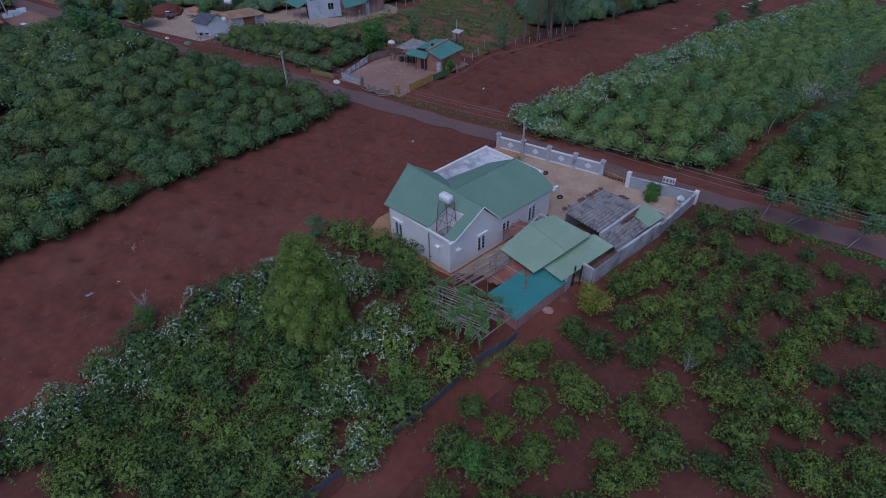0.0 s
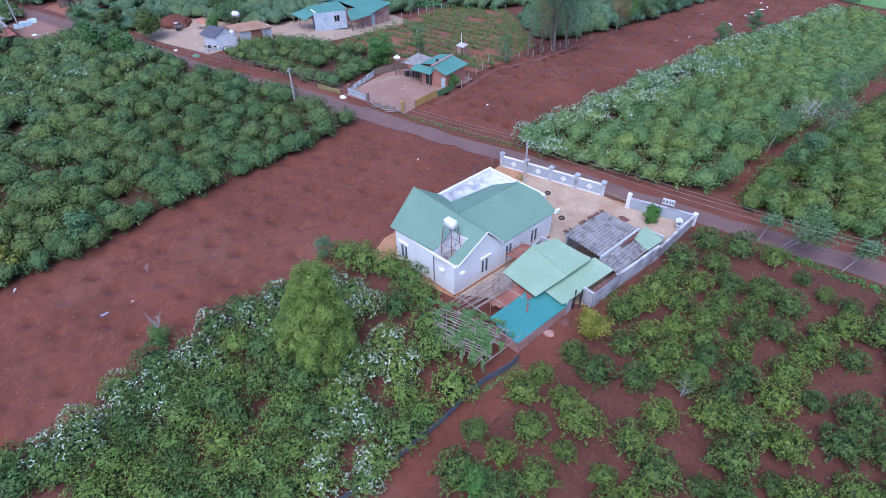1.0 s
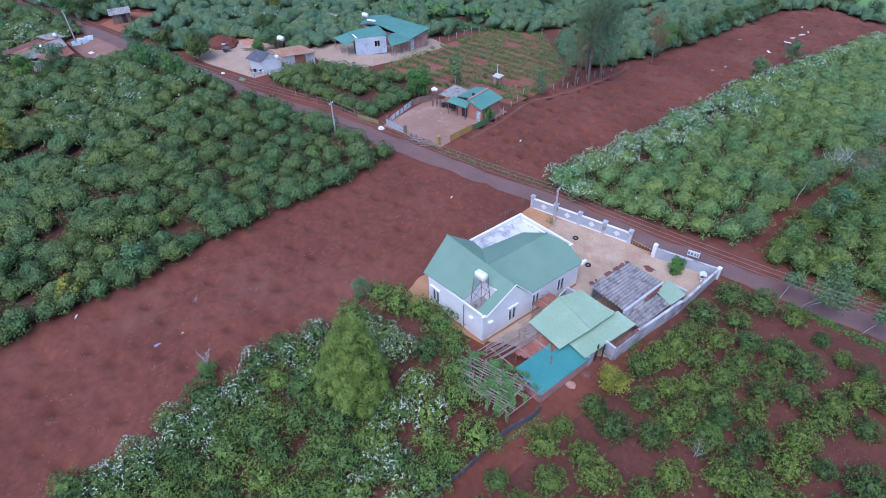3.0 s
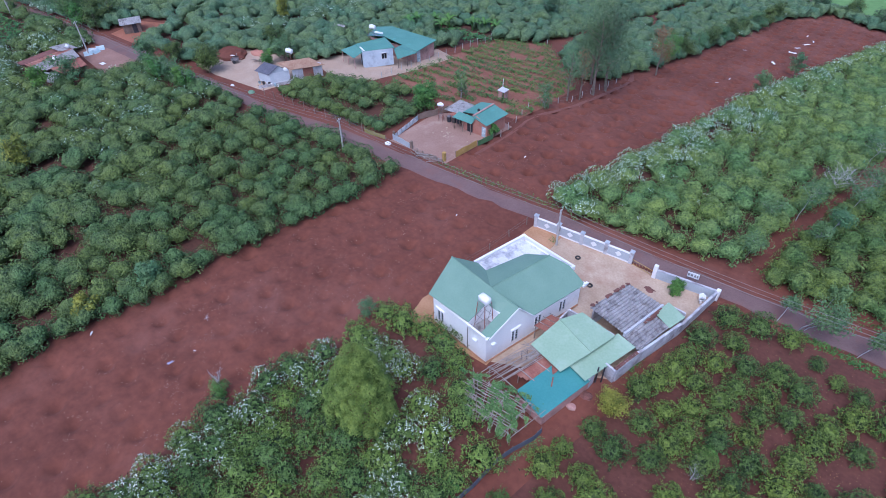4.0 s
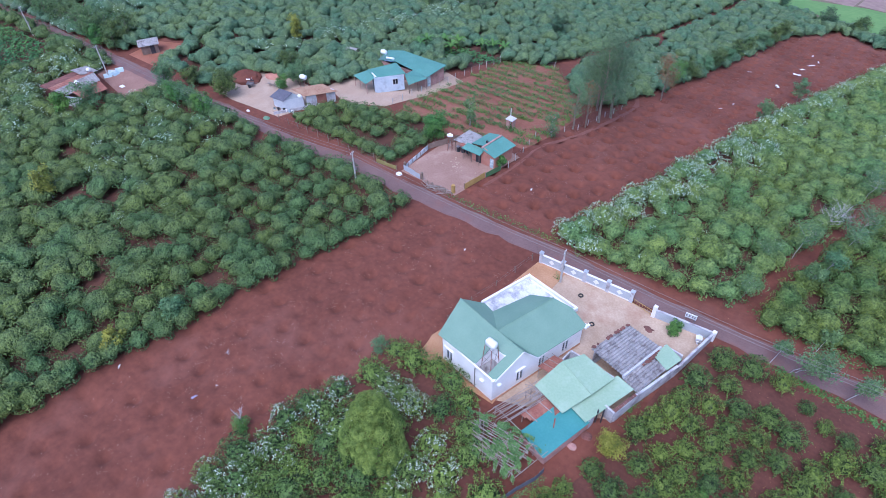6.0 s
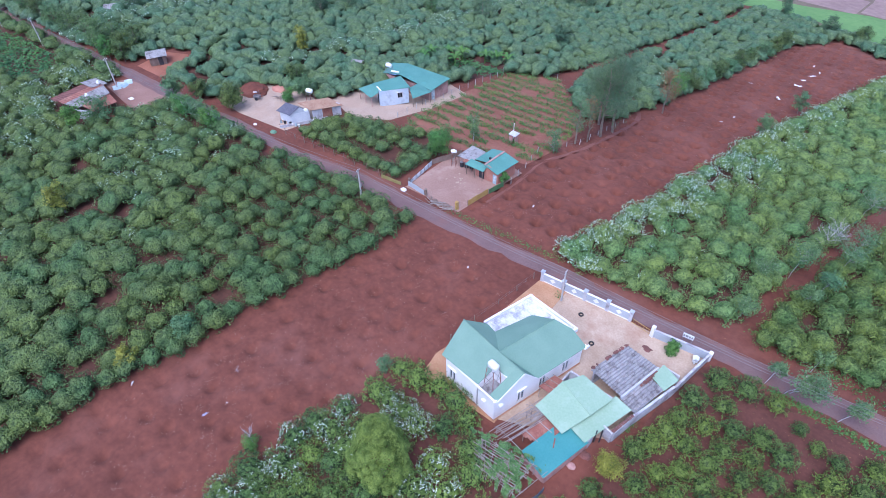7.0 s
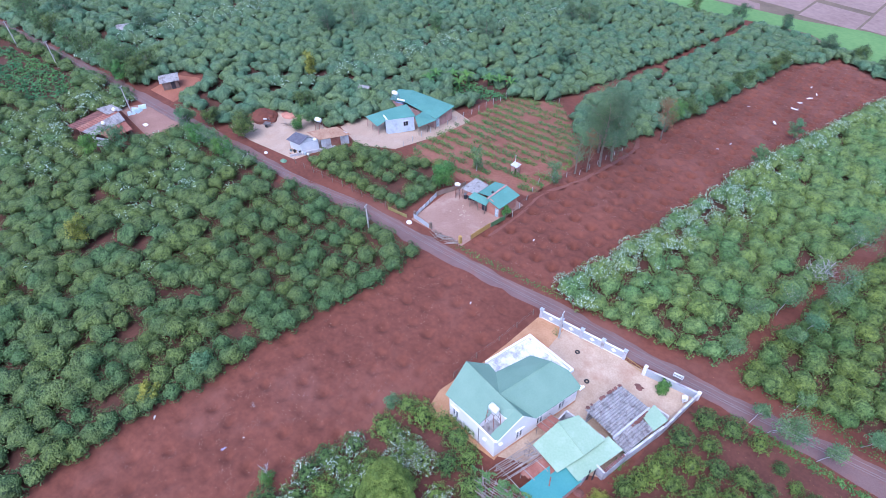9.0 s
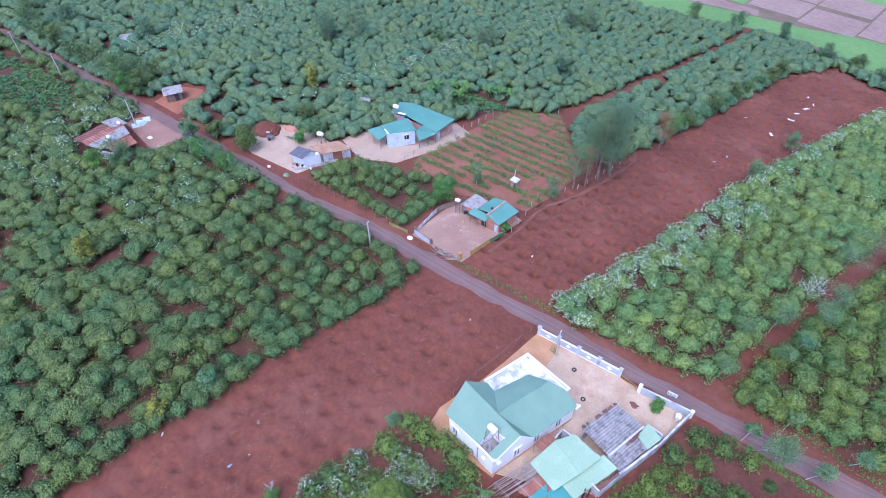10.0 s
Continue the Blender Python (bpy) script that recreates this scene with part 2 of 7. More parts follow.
def bush_shape(rng, n, leaf, r=1.5, h=1.9, clumps=16, flowers=0.0, puff=.4, shoots=0, rough=.3, core=.52, fill=.18, slim=.42, mound=None):
    """A coffee bush's foliage: leaves over a heap of rounded tufts, some of them in blossom, with loose shoots."""
    size, base = np.array((r * rng.uniform(.9, 1.1), r * rng.uniform(.9, 1.1), h * .64)), np.array((0, 0, h * .3))
    k = np.arange(clumps)
    a = k * 2.39996 + rng.normal(0, .25, clumps)
    e = np.arcsin(np.clip((k + .5) / clumps * 1.02 - .02 + rng.normal(0, .05, clumps), 0, .99))
    mid = np.stack([np.cos(e) * np.cos(a), np.cos(e) * np.sin(a), np.sin(e)], -1) * rng.uniform(.55, .78, clumps)[:, None]
    rad = puff * rng.uniform(.75, 1.25, clumps)
    pick = rng.choice(clumps, n * 3, p=rad ** 2 / (rad ** 2).sum())
    d = rng.normal(0, 1, (n * 3, 3)) + mid[pick] * 1.2
    d /= np.linalg.norm(d, axis=1)[:, None]
    p = mid[pick] + d * (rad[pick] * (1 - .22 * rng.random(n * 3) ** 2))[:, None]
    free = np.ones(len(p), bool)
    for j in range(clumps):
        free &= (np.linalg.norm(p - mid[j], axis=1) > rad[j] * .8) | (pick == j)
    p, d, pick = p[free][:n], d[free][:n], pick[free][:n]
    c = p * size + base
    c[:, 2] = np.clip(c[:, 2], .1, None)
    q = [leaf_quads(rng, c, d, leaf, .25, None, slim, rough)]
    w = [np.zeros(len(c), int)]
    if flowers:
        lit = np.flatnonzero((rng.random(clumps) < flowers * 1.1)[pick] & (d[:, 2] > -.1))
        lit = rng.choice(lit, int(len(lit) * (1.5 if mound else .75))) if len(lit) else lit
        f = c[lit] + d[lit] * leaf * .6 + rng.normal(0, leaf * .5, (len(lit), 3))
        q.append(leaf_quads(rng, f, d[lit], max(leaf * .95, .075), .1, None, .34, .4))
        w.append(np.ones(len(f), int))
    if shoots:
        q.append(shoots_on(rng, shoots, 7, leaf * 1.5, size, base, h))
        w.append(np.zeros(len(q[-1]), int))
    if mound:
        # a lumpy closed mound under the leaves
        na, ne = mound
        a, e = np.meshgrid(np.arange(na) * 2 * np.pi / na, np.linspace(-.12, np.pi / 2, ne + 1))
        d = np.stack([np.cos(e) * np.cos(a), np.cos(e) * np.sin(a), np.sin(e)], -1)
        along = d @ mid.T
        gap = rad ** 2 - ((mid ** 2).sum(1) - along ** 2)
        far = np.where(gap > 0, along + np.sqrt(np.maximum(gap, 0)), .5).max(-1) * core
        far[-1] = far[-1].mean()
        v = d * far[..., None] * size + base
        v[-1] = v[-1].mean(0)
        v[..., 2] = np.maximum(v[..., 2], .02)
        w1 = np.roll(v, -1, 1)
        dome = np.stack([v[:-1], w1[:-1], w1[1:], v[1:]], 2).reshape(-1, 4, 3)
        q.append(dome)
        w.append(np.full(len(dome), 2))
        return np.concatenate(q), np.concatenate(w)
    # broad inner leaves that close the bush
    m = max(60, n // 4)
    e, a = np.arcsin(rng.uniform(-.1, 1, m)), rng.uniform(0, 2 * np.pi, m)
    d = np.stack([np.cos(e) * np.cos(a), np.cos(e) * np.sin(a), np.sin(e)], -1)
    q.append(leaf_quads(rng, d * rng.uniform(core, core + .2, m)[:, None] * size + base, d, fill, .15, None, .75, .2))
    w.append(np.zeros(m, int))
    return np.concatenate(q), np.concatenate(w)


def scatter(rng, poly, step, jitter=0.25, turn=0.0, skip=0.0):
    """Planting places in rows within a polygon."""
    p = np.array(poly)
    mid, reach = p.mean(0), np.abs(p - p.mean(0)).sum(1).max() + step
    k = np.arange(-reach, reach, step)
    gx, gy = np.meshgrid(k, k)
    c, s = math.cos(radians(turn)), math.sin(radians(turn))
    x, y = gx * c - gy * s + mid[0], gx * s + gy * c + mid[1]
    x, y = x + rng.normal(0, jitter, x.shape), y + rng.normal(0, jitter, y.shape)
    keep = inside(x, y, poly) & (rng.random(x.shape) >= skip)
    return np.stack([x[keep], y[keep]], 1)


def spread(rng, shapes, places, low=0.8, high=1.2, sink=0.0):
    """Copies of the leaf shapes, turned and scaled, at the places."""
    qs, ws = [], []
    z = ground(places[:, 0], places[:, 1])
    for (x, y), h in zip(places, z):
        q, w = shapes[rng.integers(len(shapes))]
        a, s = rng.uniform(0, 2 * np.pi), rng.uniform(low, high)
        c, d = np.cos(a) * s, np.sin(a) * s
        o = np.empty_like(q)
        o[..., 0] = q[..., 0] * c - q[..., 1] * d + x
        o[..., 1] = q[..., 0] * d + q[..., 1] * c + y
        o[..., 2] = q[..., 2] * s * rng.uniform(0.85, 1.15) + h - sink
        qs.append(o)
        ws.append(w)
    return np.concatenate(qs), np.concatenate(ws)


# ---- ground ----
FIELD_A = [(-48.5, 46.4), (-50, 38), (-51.5, 29), (-53, 19), (-53.4, 11), (-55.4, 3), (-55.4, -3), (-58, -30), (-40, -30), (-38.5, 7), (-36, 15.7), (-33, 24), (-31, 30), (-31.5, 36), (-30.5, 46)]
FIELD_B = [(-46, 53.5), (-46.5, 62), (-46.8, 71), (-44, 93), (-41, 113), (-37, 168), (-29.5, 183), (-18, 182), (-15, 162), (-19.5, 140), (-25, 105), (-29.5, 72), (-31, 54.5)]


def pits(x, y, poly, turn, step=2.9, depth=.6, wide=.72, rim=.09):
    """Planting pits in rows: a shallow bowl with a low rim."""
    c, s = math.cos(radians(turn)), math.sin(radians(turn))
    u, v = (x * c + y * s) / step, (-x * s + y * c) / step
    a, b = np.floor(u), np.floor(v)
    ju, jv = .1 * np.sin(a * 12.9 + b * 78.2), .1 * np.sin(a * 39.3 + b * 11.1)
    r = step * np.hypot(u - a - .5 - ju, v - b - .5 - jv)
    deep = .75 + .35 * np.sin(a * 7.7 + b * 3.1)
    return np.where(inside(x, y, poly), deep * (-depth * np.exp(-(r / wide) ** 2) + rim * np.exp(-((r - 1.1) / .34) ** 2)), 0)


def ground_sheet():
    def steps(*runs):
        return np.concatenate([np.arange(a, b, s) for a, b, s in runs])
    xs = steps((-900, -200, 50), (-200, -60, 4), (-60, -52, 1.0), (-52, -14, 0.32), (-14, -8, 1.0), (-8, 60, 3), (60, 700, 40))
    ys = steps((-300, -40, 20), (-40, -10, 2), (-10, 190, 0.4), (190, 260, 3), (260, 1600, 40))
    gx, gy = np.meshgrid(xs, ys)
    rg = np.random.default_rng(2)
    gz = ground(gx, gy) + pits(gx, gy, FIELD_A, 8) * ~inside(gx, gy, [(-35.6, 27), (-20, 27), (-20, 52), (-32, 52), (-32.4, 37), (-35.6, 34)]) + pits(gx, gy, FIELD_B, 4, 2.9, 1.25, .7, .16) + rg.normal(0, .018, gx.shape)
    nx, ny = len(xs), len(ys)
    i = np.arange(nx * ny).reshape(ny, nx)
    f = np.stack([i[:-1, :-1], i[:-1, 1:], i[1:, 1:], i[1:, :-1]], -1).reshape(-1, 4)
    me = mesh_of("ground", np.stack([gx, gy, gz], -1).reshape(-1, 3), f, SOIL)
    me.polygons.foreach_set("use_smooth", np.ones(len(f), bool))
    return tagged(part("ground", me, None), "bare red basalt soil of the farm plots", "ground", kind="structure")


ground_sheet()


def ribbon(name, line, widths, lift, mat, label, category):
    """A strip of the given half widths along a line on the land."""
    pts, ws = [], []
    for (a, b), (wa, wb) in zip(zip(line, line[1:]), zip(widths, widths[1:])):
        k = max(2, int(math.dist(a, b) / 1.5))
        for i in range(k):
            t = i / k
            pts.append((a[0] + (b[0] - a[0]) * t, a[1] + (b[1] - a[1]) * t))
            ws.append(wa + (wb - wa) * t)
    pts.append(line[-1])
    ws.append(widths[-1])
    p, w = np.array(pts, float), np.array(ws)
    for _ in range(4):
        p[1:-1] = (p[:-2] + 2 * p[1:-1] + p[2:]) / 4
    d = np.gradient(p, axis=0)
    d /= np.linalg.norm(d, axis=1)[:, None]
    nrm = np.stack([-d[:, 1], d[:, 0]], 1)
    rng = np.random.default_rng(5)
    rows = []
    for k in np.linspace(-1, 1, 5):
        q = p + nrm * (w * k)[:, None] + (nrm * rng.normal(0, 0.12, len(p))[:, None] if abs(k) == 1 else 0)
        rows.append(np.c_[q, ground(q[:, 0], q[:, 1]) + lift - (0.03 if abs(k) == 1 else 0)])
    n = len(p)
    v = np.concatenate(rows)
    f = [(r * n + i, r * n + i + 1, (r + 1) * n + i + 1, (r + 1) * n + i) for r in range(4) for i in range(n - 1)]
    return tagged(part(name, mesh_of(name, v, f, mat), None), label, category, kind="structure")


ROADLINE = [(-320, 16), (-240, 27), (-178, 34.2), (-148, 37.7), (-108.7, 41.9), (-94, 43.6), (-86, 44.5), (-78, 44.8), (-70.5, 46.1), (-63.8, 47.4), (-54, 48.2), (-45, 49.1), (-37, 49.9), (-29, 51.1), (-20, 51.6), (-10, 52.7), (-4, 53.1), (4, 54.0), (9, 54.5), (60, 56), (200, 56)]
ribbon("road", ROADLINE, [1.3] * 5 + [1.05, 1.0, 1.0, 1.1, 1.25, 1.35, 1.4, 1.2, 1.2, 1.15, 1.15, 1.3, 1.6, 1.9, 2.0, 2.0], 0.09, ROAD, "narrow worn asphalt village road dusted with red soil", "road")
# ---- more materials ----
TEAL = mottled("teal_roof_sheet", (0.075, 0.215, 0.185), (0.115, 0.275, 0.235), 0.4, 6.0, 0.6, 0.1, stain=(0.12, 0.36, 0.33), stain_scale=0.5, stain_at=(0.6, 0.8))
TEAL_PEN = mottled("bright_teal_roof_sheet", (0.05, 0.225, 0.22), (0.075, 0.27, 0.262), 0.4, 6.0, 0.45, 0.1, stain=(0.08, 0.3, 0.28), stain_scale=0.5, stain_at=(0.6, 0.8))
YARD_RED = mottled("trodden_red_yard", (0.26, 0.15, 0.118), (0.35, 0.225, 0.18), 0.3, 5.0, 0.95, 0.2, stain=(0.42, 0.31, 0.26), stain_scale=0.35, stain_at=(0.55, 0.75))
PALE = mottled("pale_green_roof_sheet", (0.25, 0.37, 0.255), (0.31, 0.43, 0.31), 0.3, 5.0, 0.7, 0.12, stain=(0.38, 0.49, 0.39), stain_scale=0.4, stain_at=(0.5, 0.8))
FIBRE = mottled("weathered_fibre_cement", (0.22, 0.21, 0.212), (0.36, 0.345, 0.35), 0.9, 6.0, 0.9, 0.3, stain=(0.11, 0.09, 0.09), stain_scale=1.3, stain_at=(0.5, 0.68))
RUST = mottled("rusty_iron_sheet", (0.19, 0.06, 0.045), (0.34, 0.14, 0.1), 0.8, 9.0, 0.8, 0.2, stain=(0.36, 0.2, 0.15), stain_scale=0.6, stain_at=(0.5, 0.7))
TILE = mottled("broken_clay_tile", (0.1, 0.045, 0.037), (0.22, 0.09, 0.075), 1.0, 12.0, 0.85, 0.4)
RENDER = mottled("grey_cement_render", (0.42, 0.42, 0.46), (0.6, 0.6, 0.64), 0.6, 8.0, 0.9, 0.2, stain=(0.2, 0.17, 0.18), stain_scale=0.7, stain_at=(0.48, 0.7))
PINK = mottled("pinkish_brick_render", (0.36, 0.19, 0.17), (0.52, 0.33, 0.3), 0.6, 9.0, 0.9, 0.3, stain=(0.25, 0.15, 0.13), stain_scale=0.5, stain_at=(0.5, 0.7))
PLINTH = mottled("mud_splashed_plinth", (0.36, 0.18, 0.1), (0.5, 0.3, 0.2), 0.7, 9.0, 0.9, 0.2)
SLAB = mottled("stained_white_slab", (0.6, 0.6, 0.64), (0.76, 0.76, 0.8), 0.4, 6.0, 0.85, 0.2, stain=(0.3, 0.3, 0.34), stain_scale=0.8, stain_at=(0.44, 0.62))
PANEL = mottled("bluish_white_panel_paint", (0.36, 0.4, 0.46), (0.48, 0.52, 0.57), 0.7, 9.0, 0.8, 0.15)
DARK = mottled("dark_iron", (0.02, 0.022, 0.03), (0.05, 0.05, 0.06), 2.0, 20.0, 0.6, 0.1)
GLASS = material("dark_window_glass", (0.015, 0.02, 0.03), 0.12)
STEEL = mottled("grey_steel", (0.22, 0.21, 0.22), (0.36, 0.34, 0.35), 2.0, 20.0, 0.5, 0.1, 0.5)
POLE = mottled("grey_concrete_pole", (0.36, 0.35, 0.35), (0.5, 0.48, 0.47), 2.0, 20.0, 0.9, 0.2)
WIRE = material("grey_cable", (0.16, 0.16, 0.17), 0.6)
BAMBOO = mottled("weathered_bamboo", (0.2, 0.165, 0.15), (0.4, 0.35, 0.33), 1.5, 14.0, 0.8, 0.2)
TYRE = mottled("black_rubber", (0.02, 0.02, 0.02), (0.05, 0.045, 0.045), 3.0, 20.0, 0.8, 0.3)
WHITE = mottled("white_plastic", (0.74, 0.75, 0.78), (0.82, 0.82, 0.84), 1.0, 9.0, 0.5, 0.05)
BLUE = mottled("pale_blue_sheet", (0.28, 0.4, 0.46), (0.45, 0.55, 0.6), 0.8, 9.0, 0.5, 0.1, stain=(0.7, 0.74, 0.76), stain_scale=0.8, stain_at=(0.5, 0.6))
YELLOW = mottled("yellow_tarpaulin", (0.36, 0.22, 0.06), (0.5, 0.34, 0.12), 1.0, 9.0, 0.7, 0.1)
NET = mottled("blue_grey_shade_net", (0.07, 0.08, 0.11), (0.13, 0.15, 0.19), 1.5, 12.0, 0.8, 0.2)
SAND = mottled("orange_sand", (0.35, 0.18, 0.09), (0.49, 0.285, 0.165), 0.5, 7.0, 0.95, 0.3)
PALEYARD = mottled("pale_swept_yard", (0.35, 0.25, 0.19), (0.47, 0.36, 0.28), 0.3, 5.0, 0.95, 0.2, stain=(0.42, 0.29, 0.21), stain_scale=0.25, stain_at=(0.5, 0.75))
BRICK = mottled("bare_brick", (0.36, 0.15, 0.11), (0.5, 0.25, 0.19), 0.8, 14.0, 0.9, 0.3)
WOOD = mottled("grey_timber", (0.14, 0.1, 0.08), (0.28, 0.21, 0.17), 1.5, 16.0, 0.85, 0.3)
PADDY = mottled("young_rice", (0.1, 0.215, 0.06), (0.15, 0.275, 0.085), 0.05, 0.8, 0.9, 0.3)
STUBBLE = mottled("drained_paddy_mud", (0.22, 0.145, 0.13), (0.32, 0.225, 0.2), 0.06, 0.7, 0.9, 0.3)
GRASS = leafy("roadside_grass", (0.04, 0.09, 0.02), (0.12, 0.22, 0.06))
# near bushes: dark end set near black to imitate shade inside them
LEAF_D = leafy("shade_mixed_garden_leaf", (0.013, 0.027, 0.01), (0.165, 0.235, 0.064), 0.45, own=True, speck=.6, bias=.12)
LEAF_C = leafy("shade_mixed_coffee_leaf", (0.01, 0.023, 0.009), (0.175, 0.262, 0.074), 0.45, own=True, speck=.75, bias=.16)
LEAF_YELLOW = leafy("yellowing_leaf", (0.09, 0.11, 0.018), (0.26, 0.27, 0.05))
LEAF_BRIGHT = leafy("bright_leaf", (0.036, 0.1, 0.026), (0.125, 0.255, 0.06))
CREEPER = leafy("creeper_leaf", (0.04, 0.1, 0.03), (0.17, 0.3, 0.1), 0.5, 0.5)
LEAF_BLUE = leafy("bluish_grey_leaf", (0.05, 0.108, 0.047), (0.145, 0.24, 0.105))
LEAF_CONE = leafy("feathery_olive_leaf", (0.055, 0.1, 0.018), (0.2, 0.275, 0.058), 0.6, 0.2, speck=.3)
LEAF_DARK = leafy("dark_tree_leaf", (0.042, 0.08, 0.043), (0.115, 0.18, 0.093))
LEAF_RUST = leafy("reddish_dry_leaf", (0.12, 0.06, 0.03), (0.26, 0.13, 0.07))


# ---- small builders on a skewed plan ----
def placed(bm, m):
    bmesh.ops.transform(bm, matrix=m, verts=bm.verts[:])
    return bm


def plan(ax, ay):
    """Turns plan coordinates along two directions, in degrees, into the world's."""
    a, b = radians(ax), radians(ay)
    return Matrix(((math.cos(a), math.cos(b), 0, 0), (math.sin(a), math.sin(b), 0, 0), (0, 0, 1, 0), (0, 0, 0, 1)))


def wall_boxes(length, height, thick, holes, along='u', at=0.0):
    """Boxes that make a wall with openings (start, end, sill, head)."""
    cuts = sorted({0, length, *[h[0] for h in holes], *[h[1] for h in holes]})
    out = []
    for a, b in zip(cuts, cuts[1:]):
        hs = [h for h in holes if h[0] <= a and h[1] >= b]
        spans = [(0, hs[0][2]), (hs[0][3], height)] if hs else [(0, height)]
        for z0, z1 in spans:
            out.append((a, at, z0, b, at + thick, z1) if along == 'u' else (at, a, z0, at + thick, b, z1))
    return out


def prism(points, axis, lo, hi):
    """Extrudes a polygon in the plane across the axis ('u': points are (v, z); 'v': points are (u, z))."""
    bm = bmesh.new()
    mk = (lambda p, k: (k, p[0], p[1])) if axis == 'u' else (lambda p, k: (p[0], k, p[1]))
    a = [bm.verts.new(mk(p, lo)) for p in points]
    b = [bm.verts.new(mk(p, hi)) for p in points]
    bm.faces.new(a)
    bm.faces.new(b[::-1])
    n = len(points)
    for i in range(n):
        bm.faces.new((a[(i + 1) % n], a[i], b[i], b[(i + 1) % n]))
    bmesh.ops.recalc_face_normals(bm, faces=bm.faces[:])
    return bm


def corrugated(corners, pitch, height, thick=0.02):
    """A wavy sheet over four corners (a, b, c, d); the waves run from a-b to d-c."""
    a, b, c, d = [np.array(p, float) for p in corners]
    n = max(4, int(np.linalg.norm(b - a) / pitch) * 4)
    rows = 5
    v, f = [], []
    for r in range(rows + 1):
        for i in range(n + 1):
            s, t = i / n, r / rows
            p = (a * (1 - s) + b * s) * (1 - t) + (d * (1 - s) + c * s) * t
            v.append((p[0], p[1], p[2] + height * math.sin(i * math.pi / 2) + (0.012 if r % 2 else 0)))
    for r in range(rows):
        for i in range(n):
            k = r * (n + 1) + i
            f.append((k, k + 1, k + n + 2, k + n + 1))
    m = len(v)
    v += [(x, y, z - thick) for x, y, z in v]
    f += [tuple(m + k for k in q[::-1]) for q in f]
    return mesh_of("roof_sheet", v, f)


# ---- the farmhouse ----
HP = plan(-5.5, 77.5)
HAT = (-22.25, 29.35, 0.0)


def window_unit(parent, m, width=.8, height=1.45):
    """A two-leaf barred window with a small concrete hood, in its own plane: x along the wall, y outwards."""
    win = part("window", placed(boxes((-width / 2 - .07, -.1, -.07, -width / 2, .04, height + .07), (width / 2, -.1, -.07, width / 2 + .07, .04, height + .07),
                                      (-width / 2, -.1, -.07, width / 2, .04, 0), (-width / 2, -.1, height, width / 2, .04, height + .07), (-.035, -.09, 0, .035, .05, height)), m), PAINT, parent)
    for s in (-1, 1):
        x0, x1 = sorted((s * .06, s * (width / 2 - .01)))
        part("pane", placed(boxes((x0, -.12, 0.02, x1, -.07, height - .02)), m), GLASS, win)
        g = [(x0, -.05, z, x1, -.02, z + .03) for z in np.linspace(0.33, height - .36, 3)]
        part("shutter_bars", placed(boxes(*g, (x0, -.055, 0, x0 + .03, -.015, height), (x1 - .03, -.055, 0, x1, -.015, height)), m), PANEL, win)
    part("hood", placed(boxes((-width / 2 - .22, 0, height + .34, width / 2 + .22, .16, height + .39), bevel=.01), m), PAINT, win)
    return win


